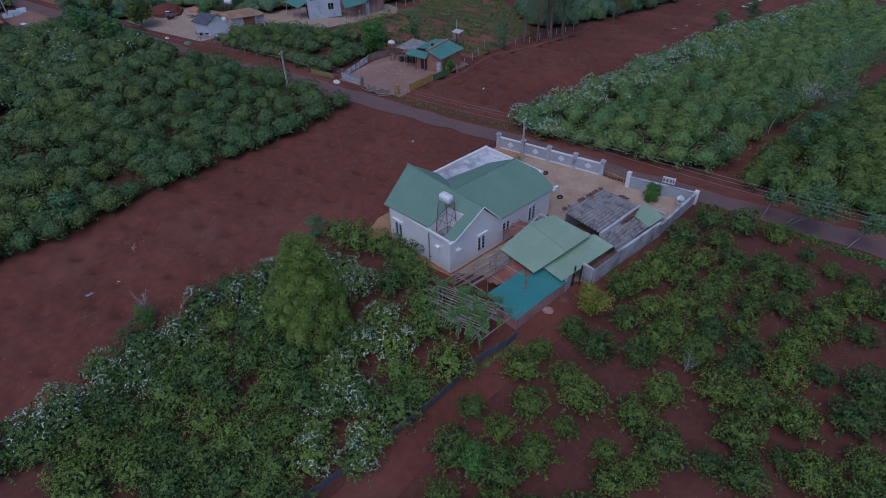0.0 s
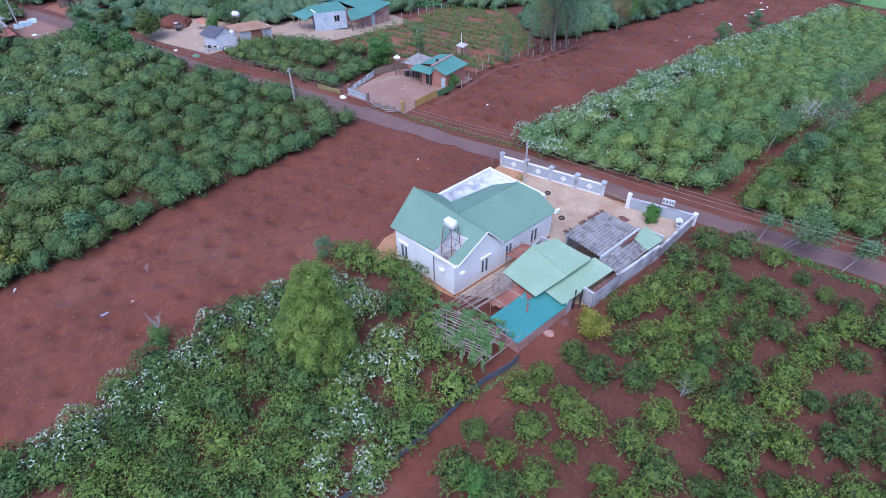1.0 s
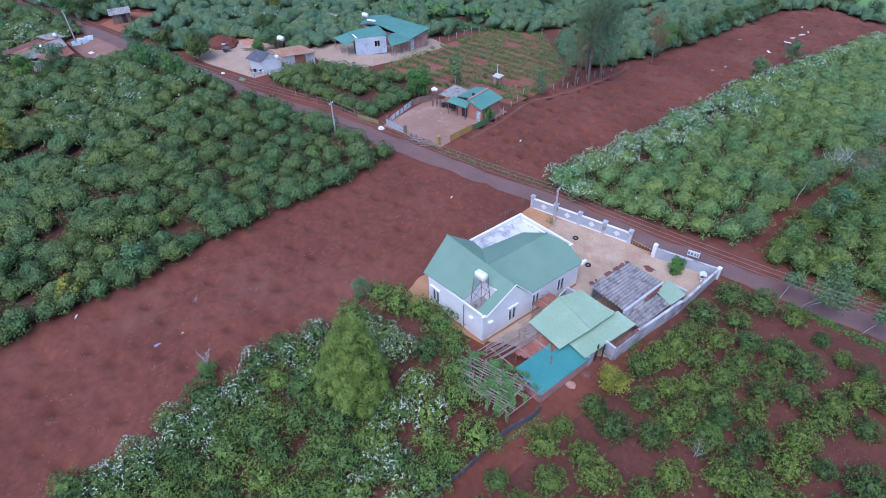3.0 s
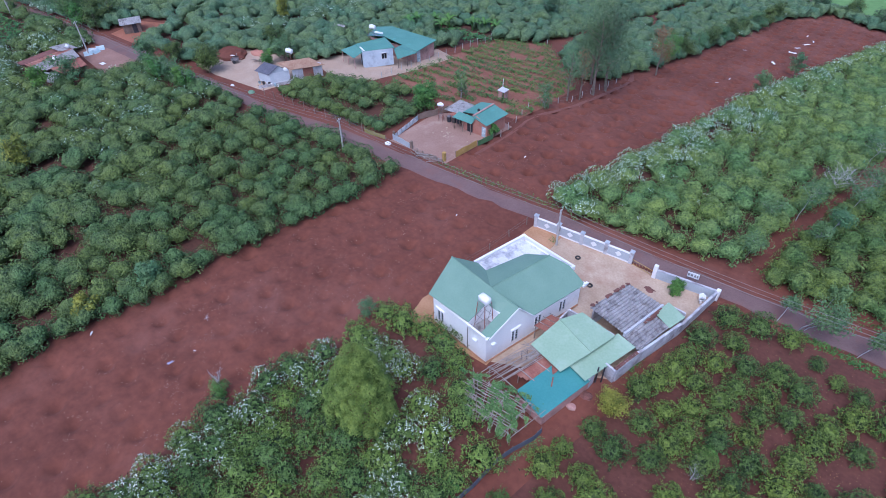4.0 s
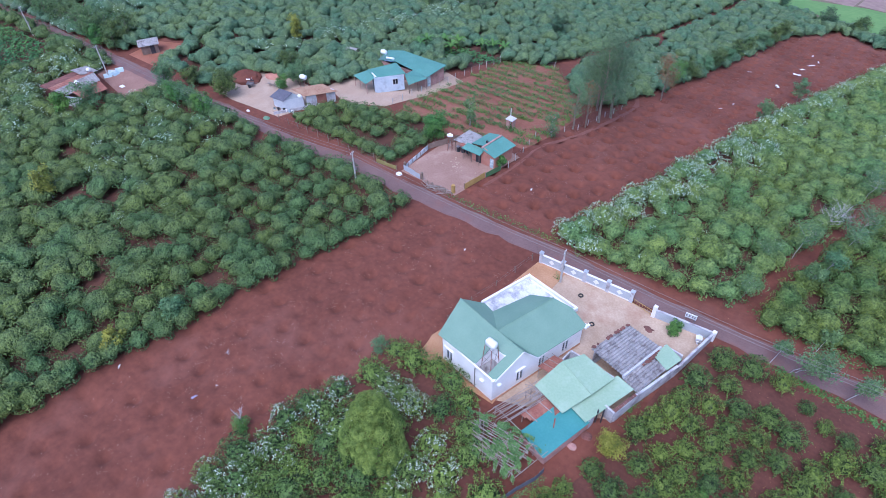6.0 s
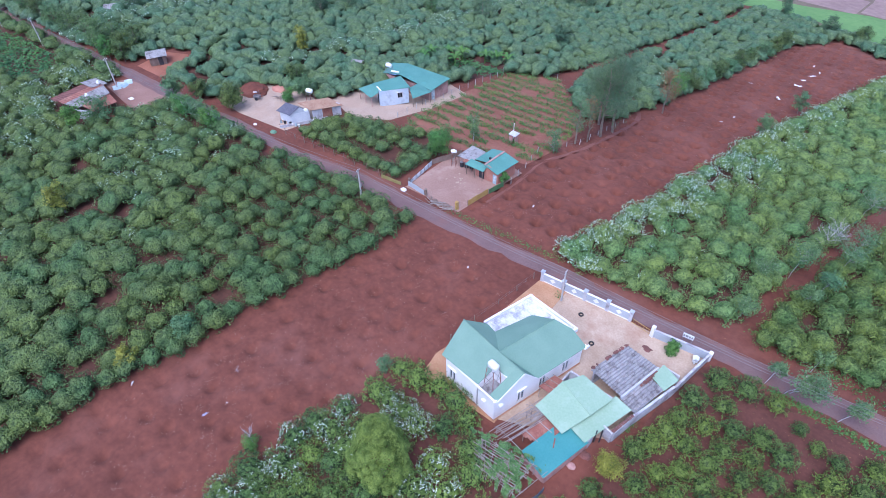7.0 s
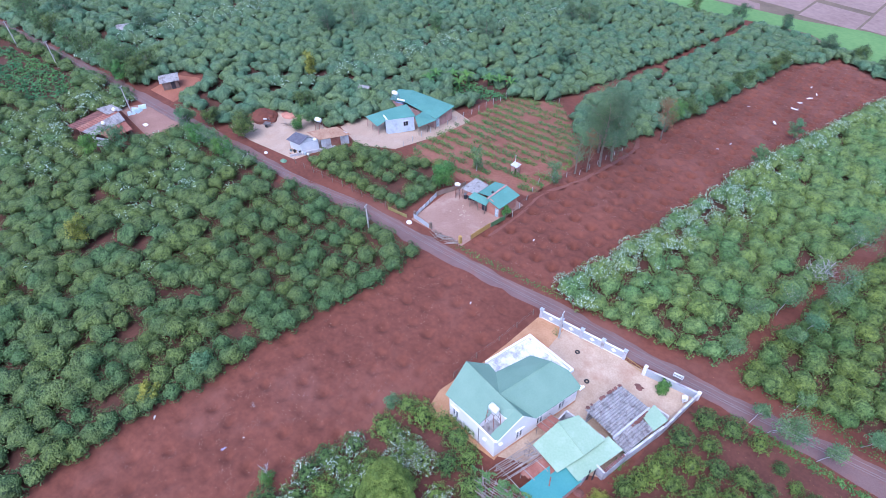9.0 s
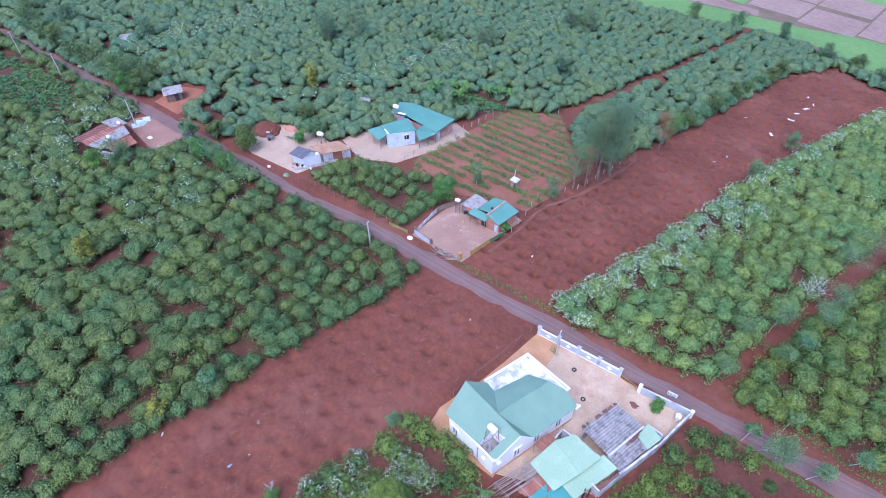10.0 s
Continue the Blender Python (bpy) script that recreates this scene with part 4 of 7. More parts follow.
def shrine():
    s = empty("spirit_house", "small white spirit house on a post in the yard corner", "shrine", (-10.35, 49.3, 0), 20)
    part("post", boxes((-.1, -.1, 0, .1, .1, .6)), PAINT, s)
    part("box", boxes((-.26, .18, .6, .26, .23, 1.0), (-.26, -.22, .6, -.21, .18, 1.0), (.21, -.22, .6, .26, .18, 1.0), (-.26, -.22, .55, .26, .23, .6), bevel=.01), WHITE, s)
    part("roof", prism([(-.33, 1.0), (.33, 1.0), (0, 1.24)], 'v', -.3, .3), WHITE, s)
    b = empty("signboard", "white signboard on two posts outside the wall", "sign", (-12.3, 51.4, 0), 10)
    part("board", boxes((-.6, -.03, .75, .6, .03, 1.45), bevel=.01), WHITE, b)
    for i, (x, wd) in enumerate(((-.45, .16), (-.15, .2), (.18, .16), (.42, .14))):
        part("lettering_bar", boxes((x - wd / 2, -.045, .95, x + wd / 2, -.034, 1.25)), STEEL, b)
    for x in (-.5, .5):
        part("post", bars(((x, .05, 0), (x, .05, 1.5), .03)), STEEL, b)


shrine()


# ---- poles and wires ----
def swept(pts, r):
    """A thin square cable through the points."""
    bm = bmesh.new()
    rows = [[bm.verts.new((x + a, y + b, z + c)) for a, b, c in ((r, 0, 0), (0, r, r), (-r, 0, 0), (0, -r, -r))] for x, y, z in pts]
    for p, q in zip(rows, rows[1:]):
        for k in range(4):
            bm.faces.new((p[k], p[(k + 1) % 4], q[(k + 1) % 4], q[k]))
    return bm


def utility_pole(at, h, arm=12):
    p = empty("utility_pole", "grey concrete utility pole with a short cross-arm", "utility pole", (at[0], at[1], float(ground(*at))), arm, group="poles along the road")
    part("shaft", bars(((0, 0, -.3), (0, 0, h), .13, .09), seg=8), POLE, p)
    part("cross_arm", boxes((-.05, -.36, h - .3, .05, .36, h - .22)), STEEL, p)
    for y in (-.3, .3):
        part("insulator", bars(((0, y, h - .22), (0, y, h - .06), .04, .025)), WHITE, p)
    part("meter_box", boxes((-.16, .1, h * .42, .16, .3, h * .42 + .45), bevel=.02), STEEL, p)


POLES = [((-163, 32.5), 6.2), ((-146.5, 34.6), 6.0), ((-117.3, 36.4), 6.0), ((-88.5, 41.0), 5.8), ((-59, 44.6), 5.3), ((-26.3, 47.3), 5.25), ((22, 53.6), 5.3), ((60, 58.5), 5.3)]
for at, h in POLES:
    if at != (-88.5, 41.0):
        utility_pole(at, h)
real = [p for p in POLES if p[0] != (-88.5, 41.0)]
for (a, ha), (b, hb) in zip(real, real[1:]):
    ln = math.dist(a, b)
    for k, dy in enumerate((-.3, .3, 0)):
        pts = []
        for i in range(11):
            t = i / 10
            pts.append((a[0] + (b[0] - a[0]) * t, a[1] + (b[1] - a[1]) * t + dy, ha + (hb - ha) * t - (.06 if k < 2 else .8) - .00045 * ln * ln * 4 * t * (1 - t)))
        w = part("power_line", swept(pts, .011), WIRE)
        tagged(w, "thin grey power line sagging between poles", "cable", "power lines along the road")
# ---- the trellis beside the pen ----
def trellis():
    t = empty("bamboo_trellis", "weathered bamboo trellis half covered by a creeper", "trellis", (-18.5, 27.0, 0))
    o = Vector((-18.5, 27.0, 0))
    rg = np.random.default_rng(21)
    # the deck's corners: s runs towards the sheds, q towards the house
    P = lambda s, q: Vector((-19.3 + 3.5 * s - 2.0 * q + 1.9 * s * q - o.x, 23.2 + .4 * s + 2.9 * q + .4 * s * q + .6 - o.y, 0))
    top = Vector((0, 0, 1.78))
    for s, q in ((0, 0), (.5, 0), (1, 0), (0, .9), (.55, 1), (1, 1), (.9, .5), (0, .45)):
        p = P(s, q)
        part("post", bars((p, p + Vector((rg.normal(0, .12), rg.normal(0, .12), 1.8)), .05)), BAMBOO, t)
    for i in range(20):
        q = i / 19 + rg.normal(0, .03)
        s0, s1 = rg.uniform(-.25, .25), rg.uniform(.55, 1.2)
        part("pole", bars((P(s0, q) + top + Vector((0, 0, rg.normal(0, .07))), P(s1, q + rg.normal(0, .12)) + top + Vector((0, 0, rg.normal(0, .05))), .03)), BAMBOO, t)
    for i in range(12):
        s = -.1 + 1.2 * i / 11 + rg.normal(0, .05)
        part("pole", bars((P(s, -.1 - .2 * rg.random()) + top * .96, P(s + rg.normal(0, .15), .9 + .4 * rg.random()) + top * .97, .032)), BAMBOO, t)
    # the pale post at the outer corner
    part("post", bars(((-21.1 - o.x, 25.3 - o.y, 0), (-21.1 - o.x, 25.3 - o.y, 1.5), .12), seg=8), PAINT, t, "white-painted corner post")
    part("pole", bars(((-21.2 - o.x, 25.2 - o.y, 1.5), (-18.0 - o.x, 24.6 - o.y, 1.75), .05)), BAMBOO, t)
    n = 16000
    s, q = rg.uniform(-.3, 1.15, n), rg.uniform(-.2, 1.2, n)
    thick = np.array([noise.noise(Vector((a * 6.5, b * 6.5, 2.2))) + (.3 if .3 < a < .95 and b > .2 else .05) for a, b in zip(s, q)])
    s, q = s[thick > .27], q[thick > .27]
    n = len(s)
    c = np.stack([-19.3 + 3.5 * s - 2.0 * q + 1.9 * s * q - o.x, 23.2 + .4 * s + 2.9 * q + .4 * s * q + .6 - o.y, 1.8 + rg.normal(0, .13, n) - .7 * (rg.random(n) < .2)], 1)
    part("creeper", quads_mesh("creeper", leaf_quads(rg, c, np.tile((0., 0., 1.), (n, 1)), .095), np.zeros(n, int), (CREEPER,)), None, t, "light green creeper leaves")
    k = empty("rafter_poles", "thin grey poles laid as rafters between house and sheds", "poles", (-19.6, 30.0, 0))
    o = Vector((-19.6, 30.0, 0))
    for i in range(16):
        f = .75 * i / 15
        a = Vector((-21.3 + 2.9 * f + rg.normal(0, .1), 28.0 - .6 * f + rg.normal(0, .35), 1.55 + rg.normal(0, .06))) - o
        b = Vector((-19.6 + 2.4 * f + rg.normal(0, .1), 33.0 - .4 * f + rg.normal(0, .3), 1.7 + rg.normal(0, .06))) - o
        part("pole", bars((a, b, .032)), BAMBOO, k)
    for f in (.08, .45, .8):
        a, b = Vector((-21.2 + 1.6 * f, 28.1 + 4.6 * f, 1.5)) - o, Vector((-17.8 + 1.4 * f, 27.6 + 4.8 * f, 1.55)) - o
        part("beam", bars((a, b, .045)), BAMBOO, k)
        for p in (a, b):
            part("prop", bars(((p.x, p.y, 0), p, .05)), WOOD, k)
    k = empty("pole_stack", "loose crossed heap of pale poles against the house", "poles", (-19.6, 32.0, 0))
    for i in range(16):
        an, ln = rg.choice((20, 60, 120, -20)) + rg.normal(0, 12), rg.uniform(1.0, 2.0)
        d = Vector((math.cos(radians(an)), math.sin(radians(an)), .1)) * ln / 2
        m = Vector((.5 + rg.normal(0, .45), .4 + rg.normal(0, .5), 1.75 + .1 * rg.random()))
        part("pole", bars((m - d, m + d, .035)), BAMBOO, k)
    for x, y in ((.1, .0), (.9, .9)):
        part("prop", bars(((x, y, 0), (x, y, 1.75), .05)), WOOD, k)


trellis()


# ---- the neighbours' yards ----
def flat_patch(name, pts, lift, mat, label, category):
    """A patch draped on the land: a fan of small cells cut to the outline."""
    xs, ys = [p[0] for p in pts], [p[1] for p in pts]
    bm = bmesh.new()
    bm.faces.new([bm.verts.new((x, y, 0)) for x, y in pts])
    for k in np.arange(min(ys) + 2, max(ys), 2.0):
        bmesh.ops.bisect_plane(bm, geom=bm.verts[:] + bm.edges[:] + bm.faces[:], plane_co=(0, k, 0), plane_no=(0, 1, 0))
    for v in bm.verts:
        v.co.z = float(ground(v.co.x, v.co.y)) + lift
    bmesh.ops.recalc_face_normals(bm, faces=bm.faces[:])
    for f in bm.faces:
        if f.normal.z < 0:
            f.normal_flip()
    return tagged(part(name, bm, mat), label, category, kind="structure")


YARD_F = [(-56.3, 50.8), (-46.6, 51.6), (-46.2, 57.5), (-45.8, 65.5), (-50.5, 66.2), (-56.8, 61.0)]
YARD_H2 = [(-84.4, 60.4), (-77.5, 58.6), (-71.8, 62.4), (-69.6, 71), (-69.4, 80), (-74.5, 81), (-79.2, 76), (-84.7, 63)]
YARD_H3 = [(-99.5, 46.6), (-93, 46.4), (-82.2, 48.2), (-79.8, 58), (-90, 58.5), (-99, 55.5)]
YARD_H4 = [(-121, 35.6), (-104.2, 34.2), (-104.4, 40.4), (-113, 41.0), (-119, 40)]
YARD_H5 = [(-123, 43.2), (-115.2, 43.9), (-115.8, 47), (-116.4, 51), (-120, 52.5), (-124.5, 50)]
flat_patch("yard", YARD_F, .05, YARD_RED, "bare swept yard of the small teal-roofed house", "yard")
flat_patch("yard", YARD_H2, .05, PALEYARD, "pale sandy yard round the blue-white house", "yard")
flat_patch("yard", YARD_H3, .05, PALEYARD, "pale swept yard beside the road", "yard")
flat_patch("yard", YARD_H4, .05, mottled("reddish_swept_yard", (0.22, 0.115, 0.09), (0.33, 0.195, 0.155), 0.3, 5.0), "reddish drying yard beside the road", "yard")
flat_patch("yard", YARD_H5, .05, mottled("bright_red_yard", (0.24, 0.085, 0.05), (0.34, 0.14, 0.09), 0.4, 5.0), "bare red yard round a hut", "yard")


def house_f():
    """The small house across the road, in plan coordinates along its own walls."""
    M = plan(4, 88)
    at = (-47.5, 60.2, -.62)
    h = empty("small_house", "small brick house with teal sheet roofs across the road", "house", at)
    part("wall", placed(boxes((-3.1, .1, 0, 0, .25, 2.3), (-3.1, 4.0, 0, .9, 4.15, 2.3), (.75, .1, 0, .9, 4.0, 2.3), (-3.1, .25, 0, -2.95, 4.0, 2.3), (0, .1, 0, .75, .25, 2.3)), M), BRICK, h)
    part("gable_wall", placed(prism([(-1.0, 2.3), (.9, 2.3), (-1.0, 2.95)], 'v', .1, .25), M), BRICK, h)
    part("roof_slope", placed(sheet([(-1.3, -.2, 2.95), (1.2, -.35, 2.35), (1.35, 4.3, 2.35), (-1.2, 4.4, 2.95)], .05), M), TEAL, h)
    part("roof_slope", placed(sheet([(-3.6, .6, 2.6), (-1.3, .5, 3.05), (-1.2, 4.4, 3.05), (-3.5, 4.4, 2.6)], .05), M), TEAL, h)
    part("porch_roof", placed(sheet([(-4.4, -.7, 2.05), (-1.1, -.7, 2.05), (-1.2, .55, 2.45), (-4.3, .55, 2.45)], .05), M), TEAL, h)
    part("ridge_strip", placed(boxes((-1.4, -.2, 2.98, -1.15, 4.4, 3.1)), M), PINK, h)
    part("chimney", placed(boxes((-1.75, 1.4, 2.8, -1.5, 1.65, 3.3)), M), DARK, h)
    # no opening in the wall: a dark panel stands for the doorway's shade
    part("door", placed(boxes((-2.4, .04, 0, -1.5, .1, 1.95)), M), DARK, h, "dark panel painted as the shade in an open doorway")
    part("door", placed(boxes((.1, .04, 0, .72, .1, 1.7)), M), BLUE, h, "pale blue sheet door")
    for x in (-4.2, -2.7, -1.3):
        part("porch_post", placed(bars(((x, -.6, 0), (x, -.6, 2.05), .05)), M), WOOD, h)
    part("step", placed(boxes((-4.2, -.9, 0, -1.2, .1, .12)), M), RENDER, h)
    s = empty("cook_shed", "open timber shed with a rusty grey sheet roof", "shed", (-52.8, 61.4, -.6))
    part("roof", sheet([(-1.4, -1.4, 2.1), (1.4, -1.2, 2.2), (1.7, 1.8, 2.45), (-1.1, 1.9, 2.35)], .04), FIBRE, s)
    part("roof", sheet([(.1, -1.9, 2.0), (1.6, -1.6, 2.15), (1.6, -1.15, 2.3), (.2, -1.3, 2.2)], .03), RUST, s)
    for x, y in ((-1.2, -1.2), (1.2, -1.0), (1.5, 1.6), (-1.0, 1.7)):
        part("post", bars(((x, y, 0), (x, y, 2.25), .05)), WOOD, s)
    part("back_board", boxes((-1.1, 1.6, 0, 1.5, 1.66, 1.8)), WOOD, s)
    rg = np.random.default_rng(3)
    for i in range(3):
        b = empty("oil_drum", "dark drum standing in the open shed", "drum", (-53.6 + i * .7, 60.4 + .3 * i, -.5), group="drums in the shed")
        part("drum", bars(((0, 0, 0), (0, 0, .85), .28), seg=12), DARK, b)
        part("rim", bars(((0, 0, .85), (0, 0, .9), .29), seg=12), STEEL, b)
    water_tank((-54.7, 59.8, -.5), 30, 2.4, .7, .25, label="small white water tank on a tall steel stand", legs=.6)


house_f()


def fence_line(name, pts, step, hgt, mat, label, group="", wires=2):
    """Posts with wires along a line on the land."""
    x0, y0 = pts[0]
    f = empty(name, label, "fence", (x0, y0, float(ground(x0, y0))), group=group)
    o = Vector((x0, y0, float(ground(x0, y0))))
    rg = np.random.default_rng(int(abs(x0 * 7 + y0)))
    tops = []
    for (a, b) in zip(pts, pts[1:]):
        n = max(1, int(math.dist(a, b) / step))
        for i in range(n + (b == pts[-1])):
            t = i / n
            x, y = a[0] + (b[0] - a[0]) * t + rg.normal(0, .05), a[1] + (b[1] - a[1]) * t + rg.normal(0, .05)
            z = float(ground(x, y))
            hh = hgt * rg.uniform(.85, 1.15)
            top = Vector((x + rg.normal(0, .05), y + rg.normal(0, .05), z + hh)) - o
            part("post", bars((Vector((x, y, z - .05)) - o, top, .055)), mat, f)
            tops.append((top, hh))
    for k in range(wires):
        bm = bmesh.new()
        for (a, ha), (b, hb) in zip(tops, tops[1:]):
            tube(bm, a - Vector((0, 0, ha * (.12 + .4 * k))), b - Vector((0, 0, hb * (.12 + .4 * k))), .01, seg=3)
        part("wire", bm, WIRE, f)
    return f


def fence_panel(name, a, b, hgt, mat, label, kind_of="fence"):
    f = empty(name, label, kind_of, (*a, float(ground(*a))))
    ln, an = math.dist(a, b), math.degrees(math.atan2(b[1] - a[1], b[0] - a[0]))
    m = pose(0, 0, 0, 0, 0, an)
    n = max(2, int(ln / .9))
    for i in range(n):
        part("sheet", placed(boxes((i * ln / n + .01, -.015, .05, (i + 1) * ln / n - .01, .015, hgt * (1 + .05 * math.sin(i * 2.1))), bevel=.005), m), mat, f)
    for i in range(n + 1):
        part("post", placed(bars(((i * ln / n, .04, 0), (i * ln / n, .04, hgt + .1), .035)), m), WOOD, f)
    return f


fence_panel("sheet_fence", (-46.5, 53.6), (-46.1, 57.6), 1.0, YELLOW, "fence of yellow tarpaulin along the yard")
fence_panel("sheet_fence", (-46.1, 57.8), (-45.6, 60.6), .9, mottled("green_net", (0.05, 0.12, 0.05), (0.1, 0.2, 0.08)), "fence hung with green shade net")
fence_panel("yard_gate", (-56.2, 51.3), (-52.8, 51.2), .95, PANEL, "low blue-white sheet gate to the yard", "gate")
fence_panel("sheet_fence", (-57.2, 57.5), (-56.2, 51.4), .9, BLUE, "fence of faded blue sheets beside the yard")
fence_panel("plank_fence", (-57.3, 57.6), (-55.4, 62.5), 1.0, WOOD, "grey plank fence at the back of the yard")
for x, y, hh, r, mt, lb in ((-52.6, 51.4, 1.15, .13, WOOD, "thick dark wooden gate post"), (-47.2, 52.0, 1.3, .2, YELLOW, "stout yellowish-green corner post of the yard"), (-56.2, 51.6, 1.2, .12, WOOD, "thick dark wooden gate post")):
    g = empty("gate_post", lb, "post", (x, y, float(ground(x, y))), group="gate posts")
    part("shaft", boxes((-r, -r, 0, r, r, hh), bevel=.02), mt, g)
    part("cap", boxes((-r - .03, -r - .03, hh, r + .03, r + .03, hh + .05), bevel=.01), mt, g)
fence_panel("sheet_fence", (-60.6, 50.0), (-57.0, 50.6), .7, mottled("yellow_green_sheet", (0.22, 0.2, 0.06), (0.34, 0.3, 0.12)), "low fence of yellowish-green sheets round a pen")
fence_panel("sheet_fence", (-60.6, 50.1), (-61.0, 53.0), .7, mottled("yellow_green_tarp", (0.2, 0.2, 0.07), (0.3, 0.28, 0.12)), "low fence of yellowish-green tarpaulin round a pen")


def stick_heap(at, n, ln, seed, label):
    """A loose heap of crossing sticks."""
    rg = np.random.default_rng(seed)
    k = empty("stick_heap", label, "sticks", (at[0], at[1], float(ground(*at))), 8)
    for i in range(n):
        c = Vector((rg.normal(0, .8), rg.normal(0, .25), .06 + .05 * (i % 6)))
        a = rg.normal(.1, .5)
        d = Vector((math.cos(a), math.sin(a), rg.normal(0, .05))) * ln * rg.uniform(.3, .6)
        part("stick", bars((c - d, c + d, .04)), (WOOD, BAMBOO)[i % 2], k)


def rubble(at, n, spread_by, seed, label):
    """Pale broken lumps strewn on a yard."""
    rg = np.random.default_rng(seed)
    k = empty("rubble", label, "rubble", (at[0], at[1], float(ground(*at)) + .05))
    for i in range(n):
        s = rg.uniform(.06, .2)
        bm = bmesh.new()
        bmesh.ops.create_icosphere(bm, subdivisions=1, radius=s)
        p = Vector((rg.normal(0, spread_by), rg.normal(0, spread_by * .6), 0))
        for v in bm.verts:
            v.co = Vector((v.co.x * rg.uniform(.7, 1.2), v.co.y * rg.uniform(.7, 1.2), max(0, v.co.z) * .35)) + p
        part("lump", bm, PALEYARD, k)


stick_heap((-49.9, 51.0), 26, 2.0, 4, "heap of grey firewood sticks on the verge")
rubble((-51.2, 57.0), 22, 1.3, 9, "pale rubble and mortar crumbs strewn on the yard")
fence_line("post_fence", [(-52.4, 51.2), (-46.9, 51.3)], 1.0, .7, WOOD, "leaning stick fence along the road verge")
fence_line("post_fence", [(-45.3, 62), (-47.6, 72), (-44.6, 80), (-43.8, 93)], 2.2, 1.1, POLE, "concrete post and wire fence beside the open field")
fence_line("post_fence", [(-71.5, 64), (-71.2, 80), (-71.5, 96)], 2.2, 1.2, POLE, "concrete post and wire fence behind the beds")
fence_line("post_fence", [(-71.5, 96), (-63, 100.5)], 2.2, 1.2, POLE, "wire fence along the back of the beds")
fence_line("post_fence", [(-81, 47.6), (-66, 49.4), (-61.2, 50.2)], 2.0, 1.3, WOOD, "rough stick fence along the road")
fence_line("post_fence", [(-31.0, 48.2), (-31.6, 42), (-32.2, 34)], 3.0, 1.0, WOOD, "sticks marking the edge of the open field")


def privy():
    p = empty("privy", "small brick privy with a white sheet roof", "privy", (-52.4, 71.9, float(ground(-52.4, 71.9))))
    part("wall", boxes((-.55, -.5, 0, .1, -.4, 1.68), (-.55, -.4, 0, -.45, .5, 1.68), (.45, -.4, 0, .55, .5, 1.68)), PINK, p)
    part("roof", sheet([(-.7, -.6, 1.7), (.7, -.6, 1.7), (.7, .6, 1.8), (-.7, .6, 1.8)], .05), RENDER, p)
    part("vent_pipe", bars(((-.5, .55, 0), (-.5, .55, 3.2), .05)), WHITE, p)


privy()


def heap(name, at, r, h, mat, label, category, seed=1, group=""):
    """A rough mound."""
    rg = np.random.default_rng(seed)
    bm = bmesh.new()
    bmesh.ops.create_icosphere(bm, subdivisions=3, radius=1)
    for v in bm.verts:
        k = 1 + .22 * noise.noise(v.co * 2.3 + Vector((seed, 0, 0))) + .08 * noise.noise(v.co * 7)
        v.co = Vector((v.co.x * r * k, v.co.y * r * k * .8, max(-.05, v.co.z) * h * k))
    o = part(name, bm, mat)
    o.location = (at[0], at[1], float(ground(*at)))
    return tagged(o, label, category, group)


heap("sack_heap", (-56.0, 50.1), .5, .3, WHITE, "heap of white sacks beside the road", "sacks", 2)
heap("soil_mound", (-97.8, 52.6), 3.2, 1.1, SOIL, "mound of red soil at the back of the yard", "soil heap", 3)
heap("timber_heap", (-94.5, 56.2), 1.6, .6, BRICK, "untidy heap of orange bricks and timber", "heap", 4)
heap("rubble_heap", (-15.1, 47.7), .9, .22, TILE, "low heap of broken tiles on the courtyard", "rubble", 5)
heap("rubble_heap", (-13.3, 32.4), .6, .25, TILE, "heap of rubble at the foot of the wall", "rubble", 6)
heap("rubble_heap", (-13.7, 30.6), .45, .2, PINK, "few grey stones along the wall", "rubble", 7)


